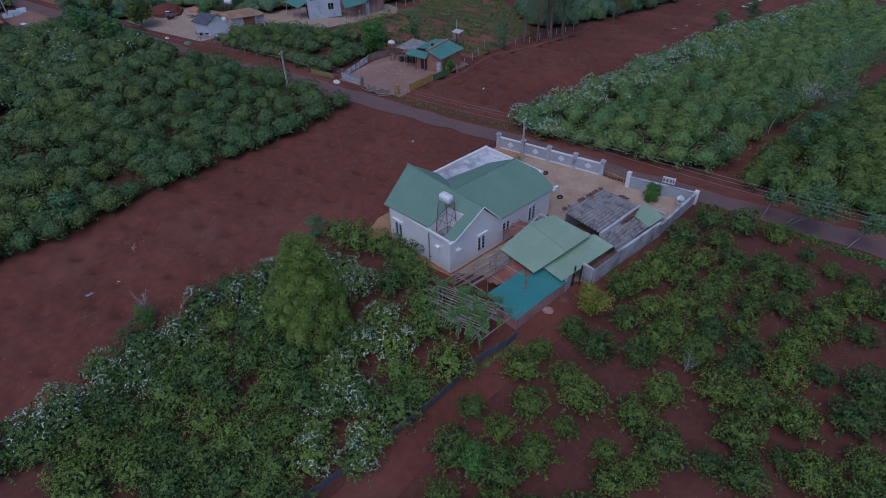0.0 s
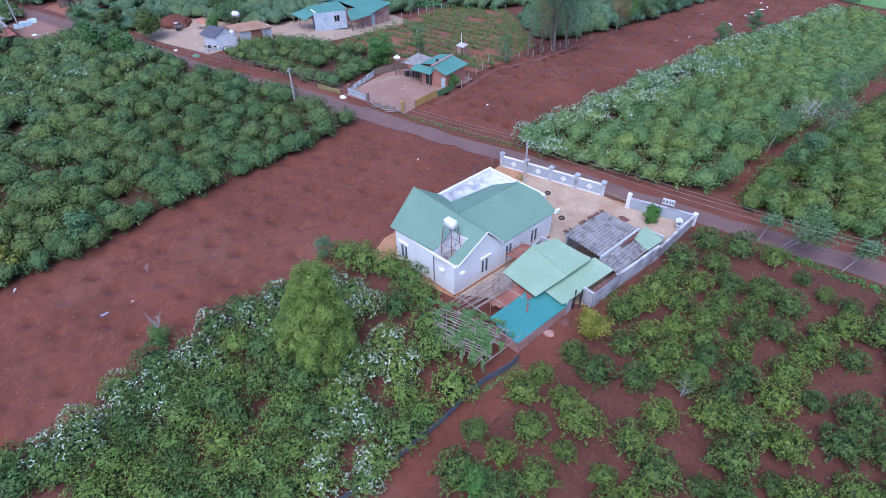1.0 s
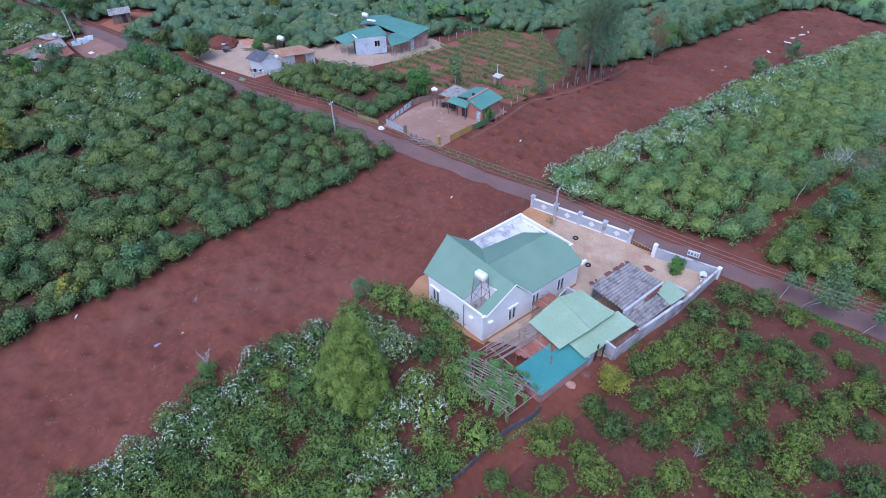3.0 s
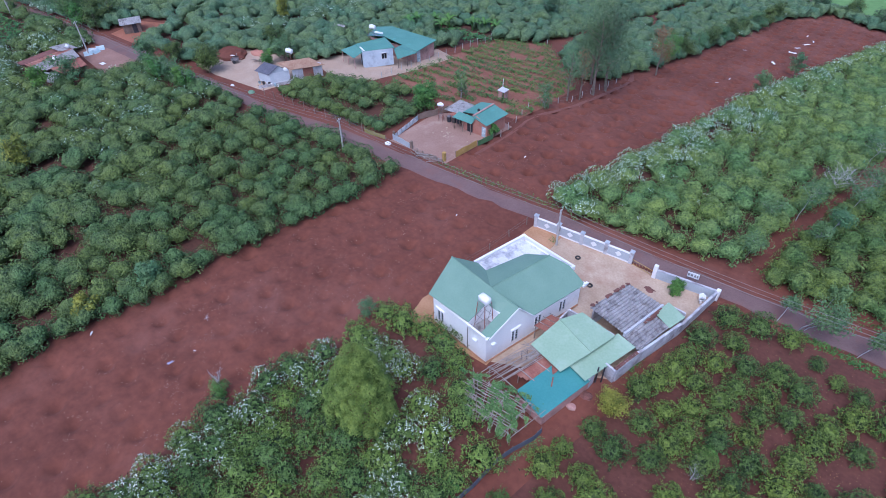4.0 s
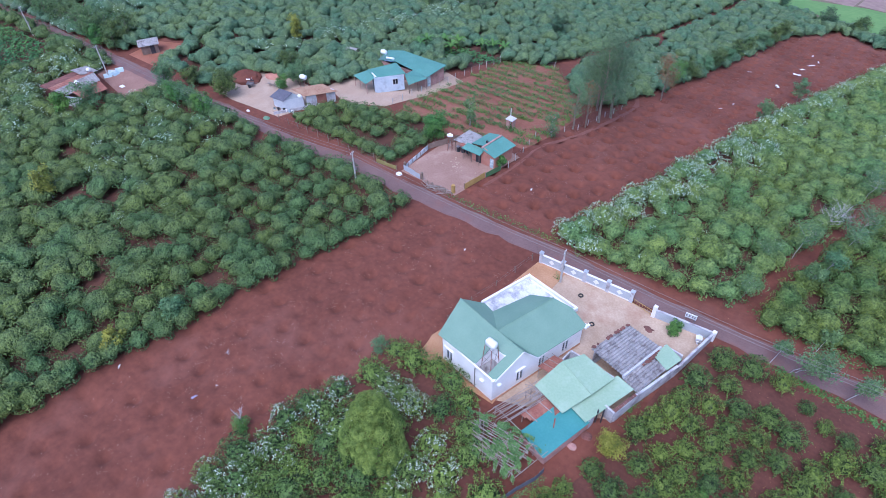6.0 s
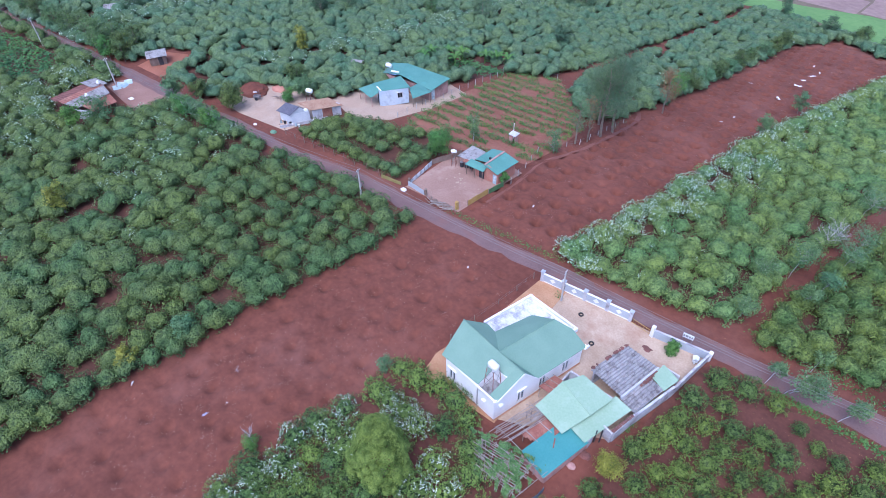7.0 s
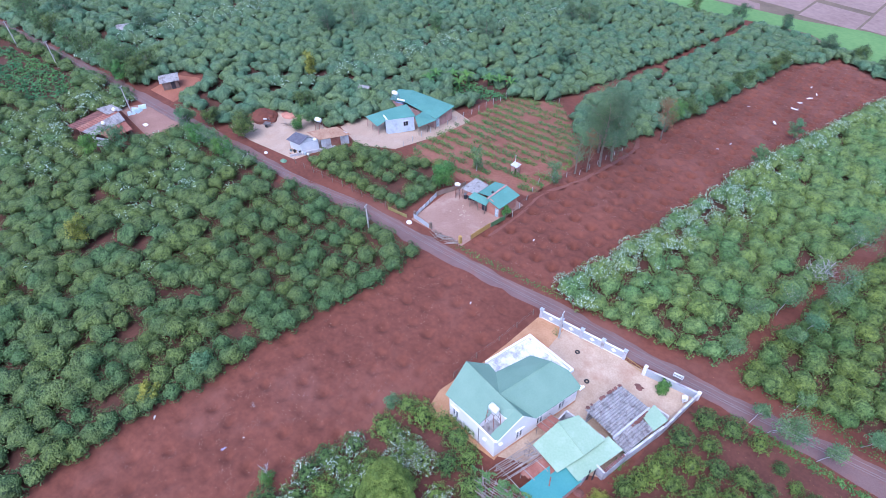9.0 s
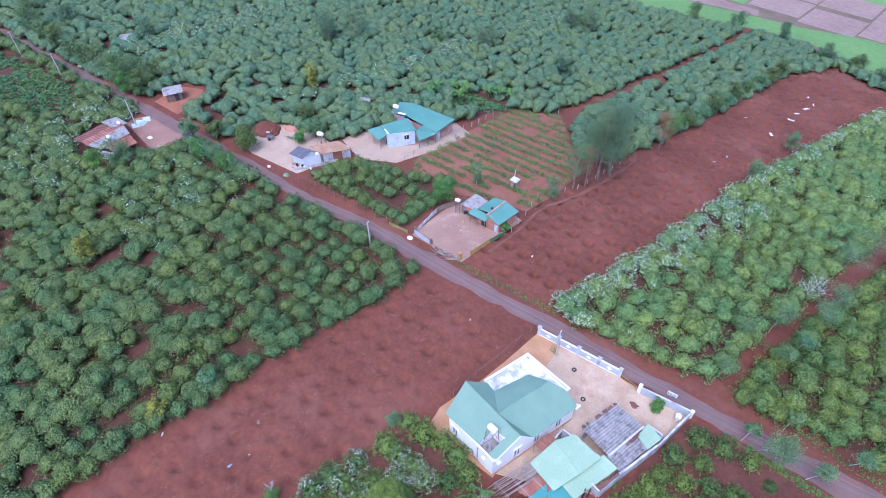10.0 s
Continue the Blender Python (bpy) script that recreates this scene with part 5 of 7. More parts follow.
def house_h2():
    """The blue-white house with teal roofs behind the beds: a front block, a lower hall behind it, a porch and a canopy."""
    o = Vector((-76.5, 64.9, -.9))
    h = empty("teal_roofed_house", "blue-white house with broad teal sheet roofs", "house", tuple(o))
    L = lambda *c: [(x - o.x, y - o.y, z - o.z) for x, y, z in c]
    lime = mottled("blue_white_limewash", (0.42, 0.5, 0.6), (0.6, 0.66, 0.73), 0.5, 8.0, stain=(0.33, 0.38, 0.46), stain_scale=0.9, stain_at=(0.5, 0.7))
    M = Matrix.Translation((.1, .0, 0)) @ pose(0, 0, 0, 0, 0, 57.2)
    part("wall", placed(boxes(*wall_boxes(5.0, 2.95, .2, [(3.0, 3.85, 1.25, 2.25)], 'u', 0)), M), lime, h)
    win = part("window", placed(boxes((3.0, .06, 1.25, 3.85, .14, 2.25)), M), GLASS, h)
    part("window_frame", placed(boxes((2.95, -.05, 1.2, 3.02, .05, 2.3), (3.83, -.05, 1.2, 3.9, .05, 2.3), (3.02, -.05, 1.2, 3.83, .05, 1.27), (3.4, -.04, 1.27, 3.46, .04, 2.25), (2.9, -.22, 2.3, 3.95, .05, 2.37)), M), RENDER, win)
    part("wall", placed(boxes((-.2, .2, 0, 0, 2.7, 2.95), (.0, 2.5, 0, 5.0, 2.7, 2.9), (4.8, .2, 0, 5.0, 2.5, 2.9)), M), lime, h)
    part("door", placed(boxes((-.26, .9, 0, -.21, 1.7, 2.0)), M), DARK, h)
    part("roof_slope", sheet(L((-79.3, 65.7, 2.32), (-76.5, 64.95, 2.1), (-73.45, 69.35, 2.12), (-77.4, 70.9, 2.3)), .07), TEAL, h)
    part("parapet_strip", sheet(L((-78.0, 65.45, 2.3), (-76.55, 65.0, 2.2), (-76.4, 65.2, 2.2), (-77.85, 65.65, 2.3)), .12), WHITE, h, "pale capping along the roof edge")
    part("canopy", sheet(L((-81.2, 64.0, 1.35), (-77.2, 63.3, 1.3), (-76.7, 65.1, 1.95), (-79.4, 65.9, 2.15)), .05), TEAL, h, "teal canopy over the side yard")
    for x, y in ((-81.0, 64.1), (-77.3, 63.5), (-79.2, 63.75)):
        part("canopy_post", bars(((x - o.x, y - o.y, 0), (x - o.x, y - o.y, 2.2), .06)), PINK, h)
    # the hall behind
    part("roof_slope", sheet(L((-78.3, 71.6, 1.95), (-71.5, 72.6, .75), (-71.7, 77.9, .95), (-80.4, 75.7, 1.85)), .07), TEAL, h)
    part("roof_slope", sheet(L((-82.5, 71.3, 1.1), (-78.3, 71.6, 1.95), (-80.4, 75.7, 1.85), (-84, 75.2, 1.0)), .07), TEAL, h)
    part("hall_wall", sheet(L((-72.1, 72.7, .7), (-72.1, 77.6, .85), (-72.3, 77.6, .85), (-72.3, 72.7, .7)), 2.7), PINK, h, "pink rendered wall")
    part("hall_wall", sheet(L((-82.0, 75.2, 1.0), (-72.3, 77.6, .85), (-72.3, 77.4, .85), (-82.0, 75.0, 1.0)), 2.8), PINK, h, "pink rendered wall")
    part("hall_wall", sheet(L((-82.0, 71.6, 1.0), (-72.3, 72.9, .7), (-72.3, 72.7, .7), (-82.0, 71.4, 1.0)), 2.5), PINK, h, "pink rendered wall")
    part("door", boxes((-72.08 - o.x, 73.2 - o.y, -.75, -72.03 - o.x, 74.0 - o.y, 1.2)), BLUE, h, "blue painted door")
    part("porch_roof", sheet(L((-73.9, 69.5, 1.75), (-72.2, 68.6, .7), (-71.3, 72.5, .66), (-74.4, 72.2, 1.35)), .05), TEAL, h)
    for x, y in ((-72.3, 68.8), (-71.9, 70.6), (-71.5, 72.3)):
        part("porch_post", bars(((x - o.x, y - o.y, -.6), (x - o.x, y - o.y, 1.55), .06)), WOOD, h)
    sp = empty("solar_heater", "blue tilted solar water heater on the roof", "solar heater", (-78.2, 70.0, 2.32), 20)
    part("collector", placed(boxes((-.7, -.55, 0, .7, .55, .08)), pose(0, 0, .3, -28, 0, 0)), mottled("blue_collector", (0.12, 0.15, 0.34), (0.22, 0.27, 0.46), 1.0, 9.0, 0.3), sp)
    part("cylinder", bars(((-.75, .55, .62), (.75, .55, .62), .18), seg=12), WHITE, sp)
    for a, b in (((-.6, .5, 0), (-.6, .55, .5)), ((.6, .5, 0), (.6, .55, .5)), ((-.6, -.45, 0), (-.6, -.45, .1)), ((.6, -.45, 0), (.6, -.45, .1))):
        part("leg", bars((a, b, .03)), STEEL, sp)
    water_tank((-80.9, 71.4, 1.4), 10, 1.25, 1.0, .36, label="white water tank above the teal roof")


house_h2()


def house_h3():
    M = plan(10, 62)
    h = empty("roadside_cottage", "whitewashed cottage with dark and rusty sheet roofs", "house", (-83.2, 50.3, -.2))
    part("wall", placed(boxes((-2.4, .1, 0, 0, .3, 1.9), (0, .1, 0, .2, 3.2, 1.9), (-2.4, 3.0, 0, 0, 3.2, 1.9), (-2.4, .3, 0, -2.2, 3.0, 1.9)), M), mottled("pale_limewash", (0.46, 0.5, 0.56), (0.64, 0.66, 0.7), 0.6, 8.0), h)
    part("gable_wall", placed(prism([(.1, 1.9), (3.2, 1.9), (1.6, 2.9)], 'u', 0, .2), M), PANEL, h)
    part("roof_slope", placed(sheet([(-2.7, -.2, 1.8), (.4, -.2, 1.8), (.3, 1.6, 2.98), (-2.6, 1.6, 2.98)], .05), M), mottled("dark_sheet", (0.06, 0.06, 0.09), (0.13, 0.13, 0.17), 1.0, 8.0, 0.6), h, "dark slate-coloured sheet roof")
    part("roof_slope", placed(sheet([(-2.6, 1.6, 2.98), (.3, 1.6, 2.98), (.3, 3.5, 1.85), (-2.6, 3.5, 1.85)], .05), M), FIBRE, h)
    part("side_roof", placed(sheet([(-2.6, 3.4, 2.5), (.7, 3.2, 2.1), (.9, 8.6, 2.0), (-2.4, 8.6, 2.5)], .05), M), mottled("tan_rusty_sheet", (0.24, 0.12, 0.075), (0.42, 0.28, 0.19), 0.7, 6.0, 0.8, 0.2, stain=(0.22, 0.09, 0.06), stain_scale=0.6), h, "rust-streaked tan iron roof")
    part("side_wall", placed(boxes((.3, 3.6, 0, .45, 5.2, 2.0)), M), RENDER, h)
    part("side_wall", placed(boxes((.3, 7.0, 0, .45, 8.4, 1.95), (-2.4, 8.3, 0, .3, 8.45, 2.2)), M), RENDER, h)
    part("door", placed(boxes((.36, 5.3, 0, .42, 6.9, 1.9)), M), RUST, h, "red sheet doors")
    part("yard_wall", placed(boxes((1.1, -2.6, 0, 1.25, 5.4, .6), bevel=.01), M), RENDER, h, "low grey yard wall")
    part("dish", placed(bars(((.35, 2.6, 2.2), (.5, 2.6, 2.3), .35, .1), seg=12), M), WHITE, h, "white satellite dish")
    water_tank((-84.6, 56.0, -.3), 15, 3.0, 1.0, .38, label="white water tank on a stand behind the rusty roof")
    for i in range(3):
        b = empty("jerrycan", "small white container by the cottage door", "container", (-82.4 + .6 * i, 50.1 + .2 * i, -.05), group="containers by the door")
        part("body", boxes((-.18, -.14, 0, .18, .14, .5), bevel=.05), WHITE if i != 1 else BLUE, b)
        part("cap", bars(((0, 0, .5), (0, 0, .57), .06)), BLUE, b)
    s = empty("motorcycle", "parked motorcycle with a white seat in the yard", "motorcycle", (-95.5, 52.0, -.2), 40)
    for x in (-.6, .6):
        wb = bars(((x, -.06, .3), (x, .06, .3), .3), seg=14)
        w = part("wheel", wb, TYRE, s)
        part("hub", bars(((x, -.08, .3), (x, .08, .3), .1), seg=10), STEEL, w)
    part("body", boxes((-.45, -.12, .4, .4, .12, .7), bevel=.06), DARK, s)
    part("seat", boxes((-.6, -.14, .7, .1, .14, .82), bevel=.04), WHITE, s)
    part("handlebar", bars(((.45, -.32, 1.0), (.45, .32, 1.0), .025), ((.45, 0, 1.0), (.6, 0, .35), .04)), STEEL, s)


house_h3()


def house_h4():
    s = empty("scrap_shed", "rambling shed roofed with rusty and patched sheets", "shed", (-114, 30.5, 0))
    o = Vector((-114, 30.5, 0))
    L = lambda *c: [(x - o.x, y - o.y, z) for x, y, z in c]
    part("roof", corrugated(L((-116.8, 26.2, 2.1), (-117.5, 33.5, 2.3), (-114.8, 33.6, 2.8), (-114, 26.2, 2.6)), .5, .04), RUST, s)
    part("roof", corrugated(L((-114, 26.2, 2.6), (-114.8, 33.6, 2.8), (-112.4, 33.4, 2.2), (-112.0, 27.5, 2.0)), .5, .04), FIBRE, s)
    part("roof", sheet(L((-112.2, 28.3, 2.1), (-109.6, 28.8, 1.8), (-109.0, 33.0, 1.9), (-112.0, 33.2, 2.2)), .04), RUST, s)
    part("roof", corrugated(L((-119.0, 25.6, 2.0), (-119.6, 31.6, 2.05), (-117.4, 32.6, 2.3), (-116.8, 25.9, 2.1)), .5, .04), TILE, s)
    part("roof", corrugated(L((-119.6, 31.4, 2.5), (-119.4, 34.2, 2.3), (-115.4, 34.6, 2.5), (-115.6, 31.8, 2.75)), .5, .04), FIBRE, s)
    part("wall", sheet(L((-112.2, 27, 1.9), (-109.6, 28.6, 1.7), (-109.7, 28.75, 1.7), (-112.3, 27.15, 1.9)), 1.8), RENDER, s)
    part("wall", sheet(L((-117.2, 33.2, 2.2), (-109.3, 32.8, 1.8), (-109.3, 32.65, 1.8), (-117.2, 33.05, 2.2)), 2.0), WOOD, s)
    for x, y in ((-116.6, 26.5), (-113, 26.4), (-109.3, 29.0), (-118.8, 25.9), (-119.3, 31.2), (-119.2, 33.9)):
        part("post", bars(((x - o.x, y - o.y, 0), (x - o.x, y - o.y, 2.0), .07)), WOOD, s)
    for i in range(4):
        b = empty("sheet_stack", "leaning stack of pale blue sheets", "sheets", (-117.6 + (.7, 0, .9, .2)[i], 36.2 + i * .8, 0), (70, 35, 110, 60)[i], group="sheets beside the shed")
        part("sheet", placed(boxes((-.7, -.02, 0, .7, .02, .9), (-.6, .06, 0, .65, .1, .8)), pose(0, 0, 0, -52, 0, 0)), BLUE, b)
    t = part("tarpaulin", mesh_of("tarpaulin", [(0, 0, .1), (1.1, .1, .12), (1.0, .8, .1), (.5, .5, .2), (-.1, .8, .08)], [(0, 1, 3), (1, 2, 3), (2, 4, 3), (4, 0, 3)], WHITE))
    t.location = (-112.2, 35.8, 0)
    tagged(t, "crumpled white tarpaulin on the drying yard", "tarpaulin")
    for x, y in ((-115.6, 33.2), (-112.7, 29.8)):
        water_tank((x, y, 0), 20, 2.9, .5, .28, label="little white tank above the scrap shed", legs=.5)


house_h4()


def hut(at, turn, size=1.0, label="small timber hut with a grey lean-to roof"):
    z = float(ground(*at))
    h = empty("hut", label, "hut", (*at, z), turn)
    part("wall", boxes((-1.5 * size, -1.2 * size, 0, 1.5 * size, -1.1 * size, 1.9), (-1.5 * size, -1.1 * size, 0, -1.4 * size, 1.2 * size, 1.9), (1.4 * size, -1.1 * size, 0, 1.5 * size, 1.2 * size, 1.9)), WOOD, h)
    part("door", boxes((.1, -1.26 * size, 0, .9, -1.21 * size, 1.7)), DARK, h)
    part("roof", corrugated([(-1.9 * size, -1.7 * size, 1.9), (1.9 * size, -1.7 * size, 1.9), (1.9 * size, 0, 2.5), (-1.9 * size, 0, 2.5)], .4, .03), FIBRE, h)
    part("roof", corrugated([(-1.9 * size, 0, 2.5), (1.9 * size, 0, 2.5), (1.9 * size, 1.6 * size, 2.0), (-1.9 * size, 1.6 * size, 2.0)], .4, .03), FIBRE, h)


hut((-121, 46.8), 65)
hut((-150.5, 52.2), 60, .9, "grey weathered hut among the coffee")
hut((-90, 71.5), 20, .6, "tiny grey pump hut among the bushes")

# ---- clutter before the roadside cottage ----
for i, (x, y, r, hh, mt, lb) in enumerate(((-83.9, 49.6, .22, .45, DARK, "dark plastic bucket beside the cottage"), (-83.3, 49.9, .2, .4, WHITE, "white plastic bucket beside the cottage"), (-82.8, 50.0, .24, .5, DARK, "dark plastic bucket beside the cottage"), (-84.6, 49.3, .2, .4, BLUE, "pale blue plastic bucket beside the cottage"))):
    b = empty("bucket", lb, "bucket", (x, y, float(ground(x, y)) + .05), group="buckets beside the cottage")
    part("pail", bars(((0, 0, 0), (0, 0, hh), r * .8, r), seg=12), mt, b)
    part("rim", bars(((0, 0, hh - .04), (0, 0, hh), r * 1.05), seg=12), mt, b)
heap("sack_heap", (-87.6, 46.1), .35, .2, WHITE, "white sacks laid along the road verge", "sacks", 5)
heap("tarpaulin_heap", (-83.3, 46.7), .6, .3, mottled("faded_green_tarp", (0.1, 0.2, 0.12), (0.18, 0.3, 0.2)), "heap under a faded green tarpaulin", "tarpaulin", 6)
stick_heap((-91.5, 54.2), 16, 2.4, 12, "stack of old planks behind the swept yard")


def handcart(at, turn):
    c = empty("handcart", "small metal handcart on two wheels", "cart", (at[0], at[1], float(ground(*at)) + .05), turn)
    part("tray", boxes((-.6, -.4, .45, .6, .4, .5), (-.6, -.4, .5, -.56, .4, .75), (.56, -.4, .5, .6, .4, .75), (-.56, -.4, .5, .56, -.36, .75), (-.56, .36, .5, .56, .4, .75)), STEEL, c)
    for s in (-1, 1):
        part("wheel", bars(((0, s * .45, .3), (0, s * .53, .3), .3), seg=14), DARK, c)
        part("handle", bars(((.5, s * .3, .5), (1.3, s * .3, .75), .025)), STEEL, c)
    part("prop", bars(((.5, 0, 0), (.5, 0, .46), .03)), STEEL, c)


handcart((-94.3, 51.3), 30)

ribbon("footpath", [(-45.2, 56), (-44.6, 62), (-45.8, 70), (-43.4, 78), (-42.6, 88), (-42.4, 97), (-45, 101)], [.2, .3, .25, .3, .35, .35, .2], .06, mottled("trodden_path", (0.14, 0.052, 0.04), (0.205, 0.085, 0.064), 0.4, 3.0), "pale trodden footpath along the field fence", "path")
PALEWOOD = mottled("bleached_wood", (0.3, 0.28, 0.3), (0.5, 0.48, 0.5), 2.0, 20.0)
# ---- trees ----
def tree(at, h, r, mat, style="round", leaves=700, leaf=.22, label="leafy tree beside the plots", trunk=None, base=None, seed=None, lean=(0, 0), group=""):
    """A tapered trunk with limbs, and a crown of leaf clumps round the limb ends."""
    rg = np.random.default_rng(seed if seed is not None else int(abs(at[0] * 31 + at[1] * 17)) + 1)
    t = empty("tree", label, "tree", (at[0], at[1], float(ground(*at))), group=group)
    tr = trunk or max(.05, h * .018)
    base = base if base is not None else h * .35
    bm = bmesh.new()
    pts = [Vector((lean[0] * z / h + rg.normal(0, .03 * h ** .5), lean[1] * z / h + rg.normal(0, .03 * h ** .5), z)) for z in np.linspace(0, h * .9, 6)]
    pts[0] = Vector((0, 0, -.1))
    for i, (a, b) in enumerate(zip(pts, pts[1:])):
        tube(bm, a, b, tr * (1 - i / 6), tr * (1 - (i + 1) / 6) + .01, seg=7)
    tips = []
    n = {"round": 16, "cone": 80, "tall": 20, "thin": 8, "banana": 0}[style]
    for i in range(n):
        u = (i + rg.random()) / n
        z0 = base + (h * .92 - base) * u
        if style == "cone":
            rad = r * min(1, (1.06 - u) * 1.5) ** .7 * (.72 + .28 * min(1, u * 4)) * rg.uniform(.55, .95)
            up = rg.uniform(-.1, .5)
        elif style == "tall":
            rad = r * (1 - .5 * abs(u - .45)) * rg.uniform(.4, 1.05)
            up = rg.uniform(.2, .9)
        else:
            rad = r * math.sqrt(max(.08, 1 - (2 * u - 1) ** 2 * .8)) * rg.uniform(.5, 1)
            up = rg.uniform(0, .6)
        a = rg.uniform(0, 2 * math.pi)
        k = int(min(4, z0 / (h * .9) * 5))
        f = z0 / (h * .9) * 5 - k
        s = pts[k].lerp(pts[min(5, k + 1)], min(1, f))
        s0 = s - Vector((0, 0, .12 * h)) if z0 > .3 * h else s
        e = s + Vector((math.cos(a) * rad, math.sin(a) * rad, up * rad * .5))
        tube(bm, s0, e, tr * .35 * (1 - .6 * u) + .008, .008, seg=5)
        tips += [e, s.lerp(e, .6)]
    part("trunk", bm, PALEWOOD if style == "tall" and h < 6 else BARK, t)
    T = np.array(tips)
    if leaf > .15:
        leaves, leaf = int(leaves * 1.9), leaf * .68
    pick = rg.integers(0, len(T), leaves)
    d = rg.normal(0, 1, (leaves, 3))
    d[:, 2] += .35
    d /= np.linalg.norm(d, axis=1)[:, None]
    sp = {"round": .24 * r, "cone": .2 * r, "tall": .27 * r, "thin": .38 * r}[style]
    c = T[pick] + d * (sp * 1.55 * rg.uniform(.5, 1.15, leaves))[:, None] * (1, 1, .9 if style != "tall" else 1.25)
    out = d + (c - np.array((lean[0] * .5, lean[1] * .5, base * .6 + h * .25))) / r * .3
    out /= np.linalg.norm(out, axis=1)[:, None] + 1e-9
    part("crown", quads_mesh("crown", leaf_quads(rg, c, out, leaf), np.zeros(leaves, int), (mat,)), None, t)
    return t


def bell_tree(at, h, r, label):
    """A dense bell-shaped tree: feathery puffs all over a rounded crown that reaches the ground."""
    rg = np.random.default_rng(3)
    t = empty("tree", label, "tree", (at[0], at[1], float(ground(*at))))
    part("trunk", bars(((0, 0, -.1), (0, 0, h * .8), .22, .06), seg=9), BARK, t)

    def wide(u):
        return r * np.where(u < .38, .72 + .28 * np.sin(np.clip(u / .38, 0, 1) * np.pi / 2), (1 - np.clip((u - .38) / .62, 0, 1)) ** .62)
    k = 120
    u, a = (np.arange(k) + .5) / k * .98, np.arange(k) * 2.4 + rg.normal(0, .2, k)
    rad = wide(u) * rg.uniform(.62, .85, k)
    tips = np.stack([rad * np.cos(a), rad * np.sin(a), .35 + u * (h - .8)], 1)
    size = rg.uniform(.42, .72, k)
    n = 27000
    pick = rg.integers(0, k, n)
    d = rg.normal(0, 1, (n, 3)) + np.stack([np.cos(a), np.sin(a), np.full(k, .8)], 1)[pick] * .9
    d /= np.linalg.norm(d, axis=1)[:, None]
    c = tips[pick] + d * (size[pick] * rg.uniform(.85, 1.05, n))[:, None] * (1, 1, 1.3)
    q = [leaf_quads(rg, c, d, .085, .05, None, .4, .25)]
    m = 4000
    uu, aa = rg.uniform(.02, .96, m), rg.uniform(0, 2 * np.pi, m)
    rr = wide(uu) * .66
    c = np.stack([rr * np.cos(aa), rr * np.sin(aa), .3 + uu * (h - .9)], 1)
    q.append(leaf_quads(rg, c, np.stack([np.cos(aa), np.sin(aa), .4 + 0 * aa], 1), .2))
    q = np.concatenate(q)
    part("crown", quads_mesh("crown", q, np.zeros(len(q), int), (LEAF_CONE,)), None, t)


bell_tree((-26.3, 18.0), 10.0, 3.3, "tall dense olive-green bell-shaped tree rising from the coffee")
tree((-45.4, 79.6), 9.0, 2.2, LEAF_BLUE, "tall", 800, .17, "slim tree with sparse light leaves on the field edge")
tree((-44.4, 81.8), 8.5, 1.6, LEAF_RUST, "tall", 300, .18, "slim half-bare reddish tree on the field edge")
tree((-43.8, 85.0), 14.0, 4.4, LEAF_DARK, "tall", 3600, .19, "tall wispy grey-green tree on the field edge")
tree((-43.4, 88.4), 14.5, 4.6, LEAF_DARK, "tall", 3600, .19, "tall wispy grey-green tree on the field edge")
tree((-46.5, 89.0), 13.0, 3.2, LEAF_BLUE, "tall", 1700, .19, "tall wispy grey-green tree on the field edge")
tree((-46.2, 74.4), 4.2, 1.3, LEAF_BLUE, "tall", 700, .17, "small bluish sapling at the beds", base=.3)
tree((-41.3, 103.5), 9.0, 2.0, LEAF_RUST, "tall", 800, .18, "reddish half-bare tree at the field edge")
tree((-42.6, 111), 5.5, 2.0, LEAF_BRIGHT, "round", 800, .22, "spreading light green tree at the field edge")
tree((-58.2, 60.2), 5.0, 2.0, LEAF_BRIGHT, "round", 4200, .13, "dense bright green fruit tree behind the yard", base=.8)
tree((-57.4, 67.6), 4.6, 1.2, LEAF_BLUE, "tall", 600, .2, "slim grey-green tree beside the beds", base=.8)
tree((-24.4, 107), 5.2, 1.5, LEAF_BLUE, "round", 1000, .2, "small round bluish tree on the plot edge", base=1.8)
tree((-23.3, 125.5), 4.6, 1.5, LEAF_BLUE, "round", 800, .22, "small light green tree on the plot edge", base=1.2)
tree((-94.3, 46.2), 4.2, 2.2, LEAF, "round", 1100, .24, "spreading dark tree at the yard corner", base=1.2)
tree((-89.4, 54.6), 2.4, 1.3, LEAF_BRIGHT, "round", 1800, .12, "clipped round bright green tree in the yard", base=.5)
tree((-88.5, 57.5), 4.4, 1.8, LEAF_BLUE, "round", 900, .24, "bluish-green tree behind the cottage", base=1.0)
tree((-93, 59.5), 4.4, 2.2, LEAF, "round", 1000, .26, "broad green tree behind the yard", base=1.0)
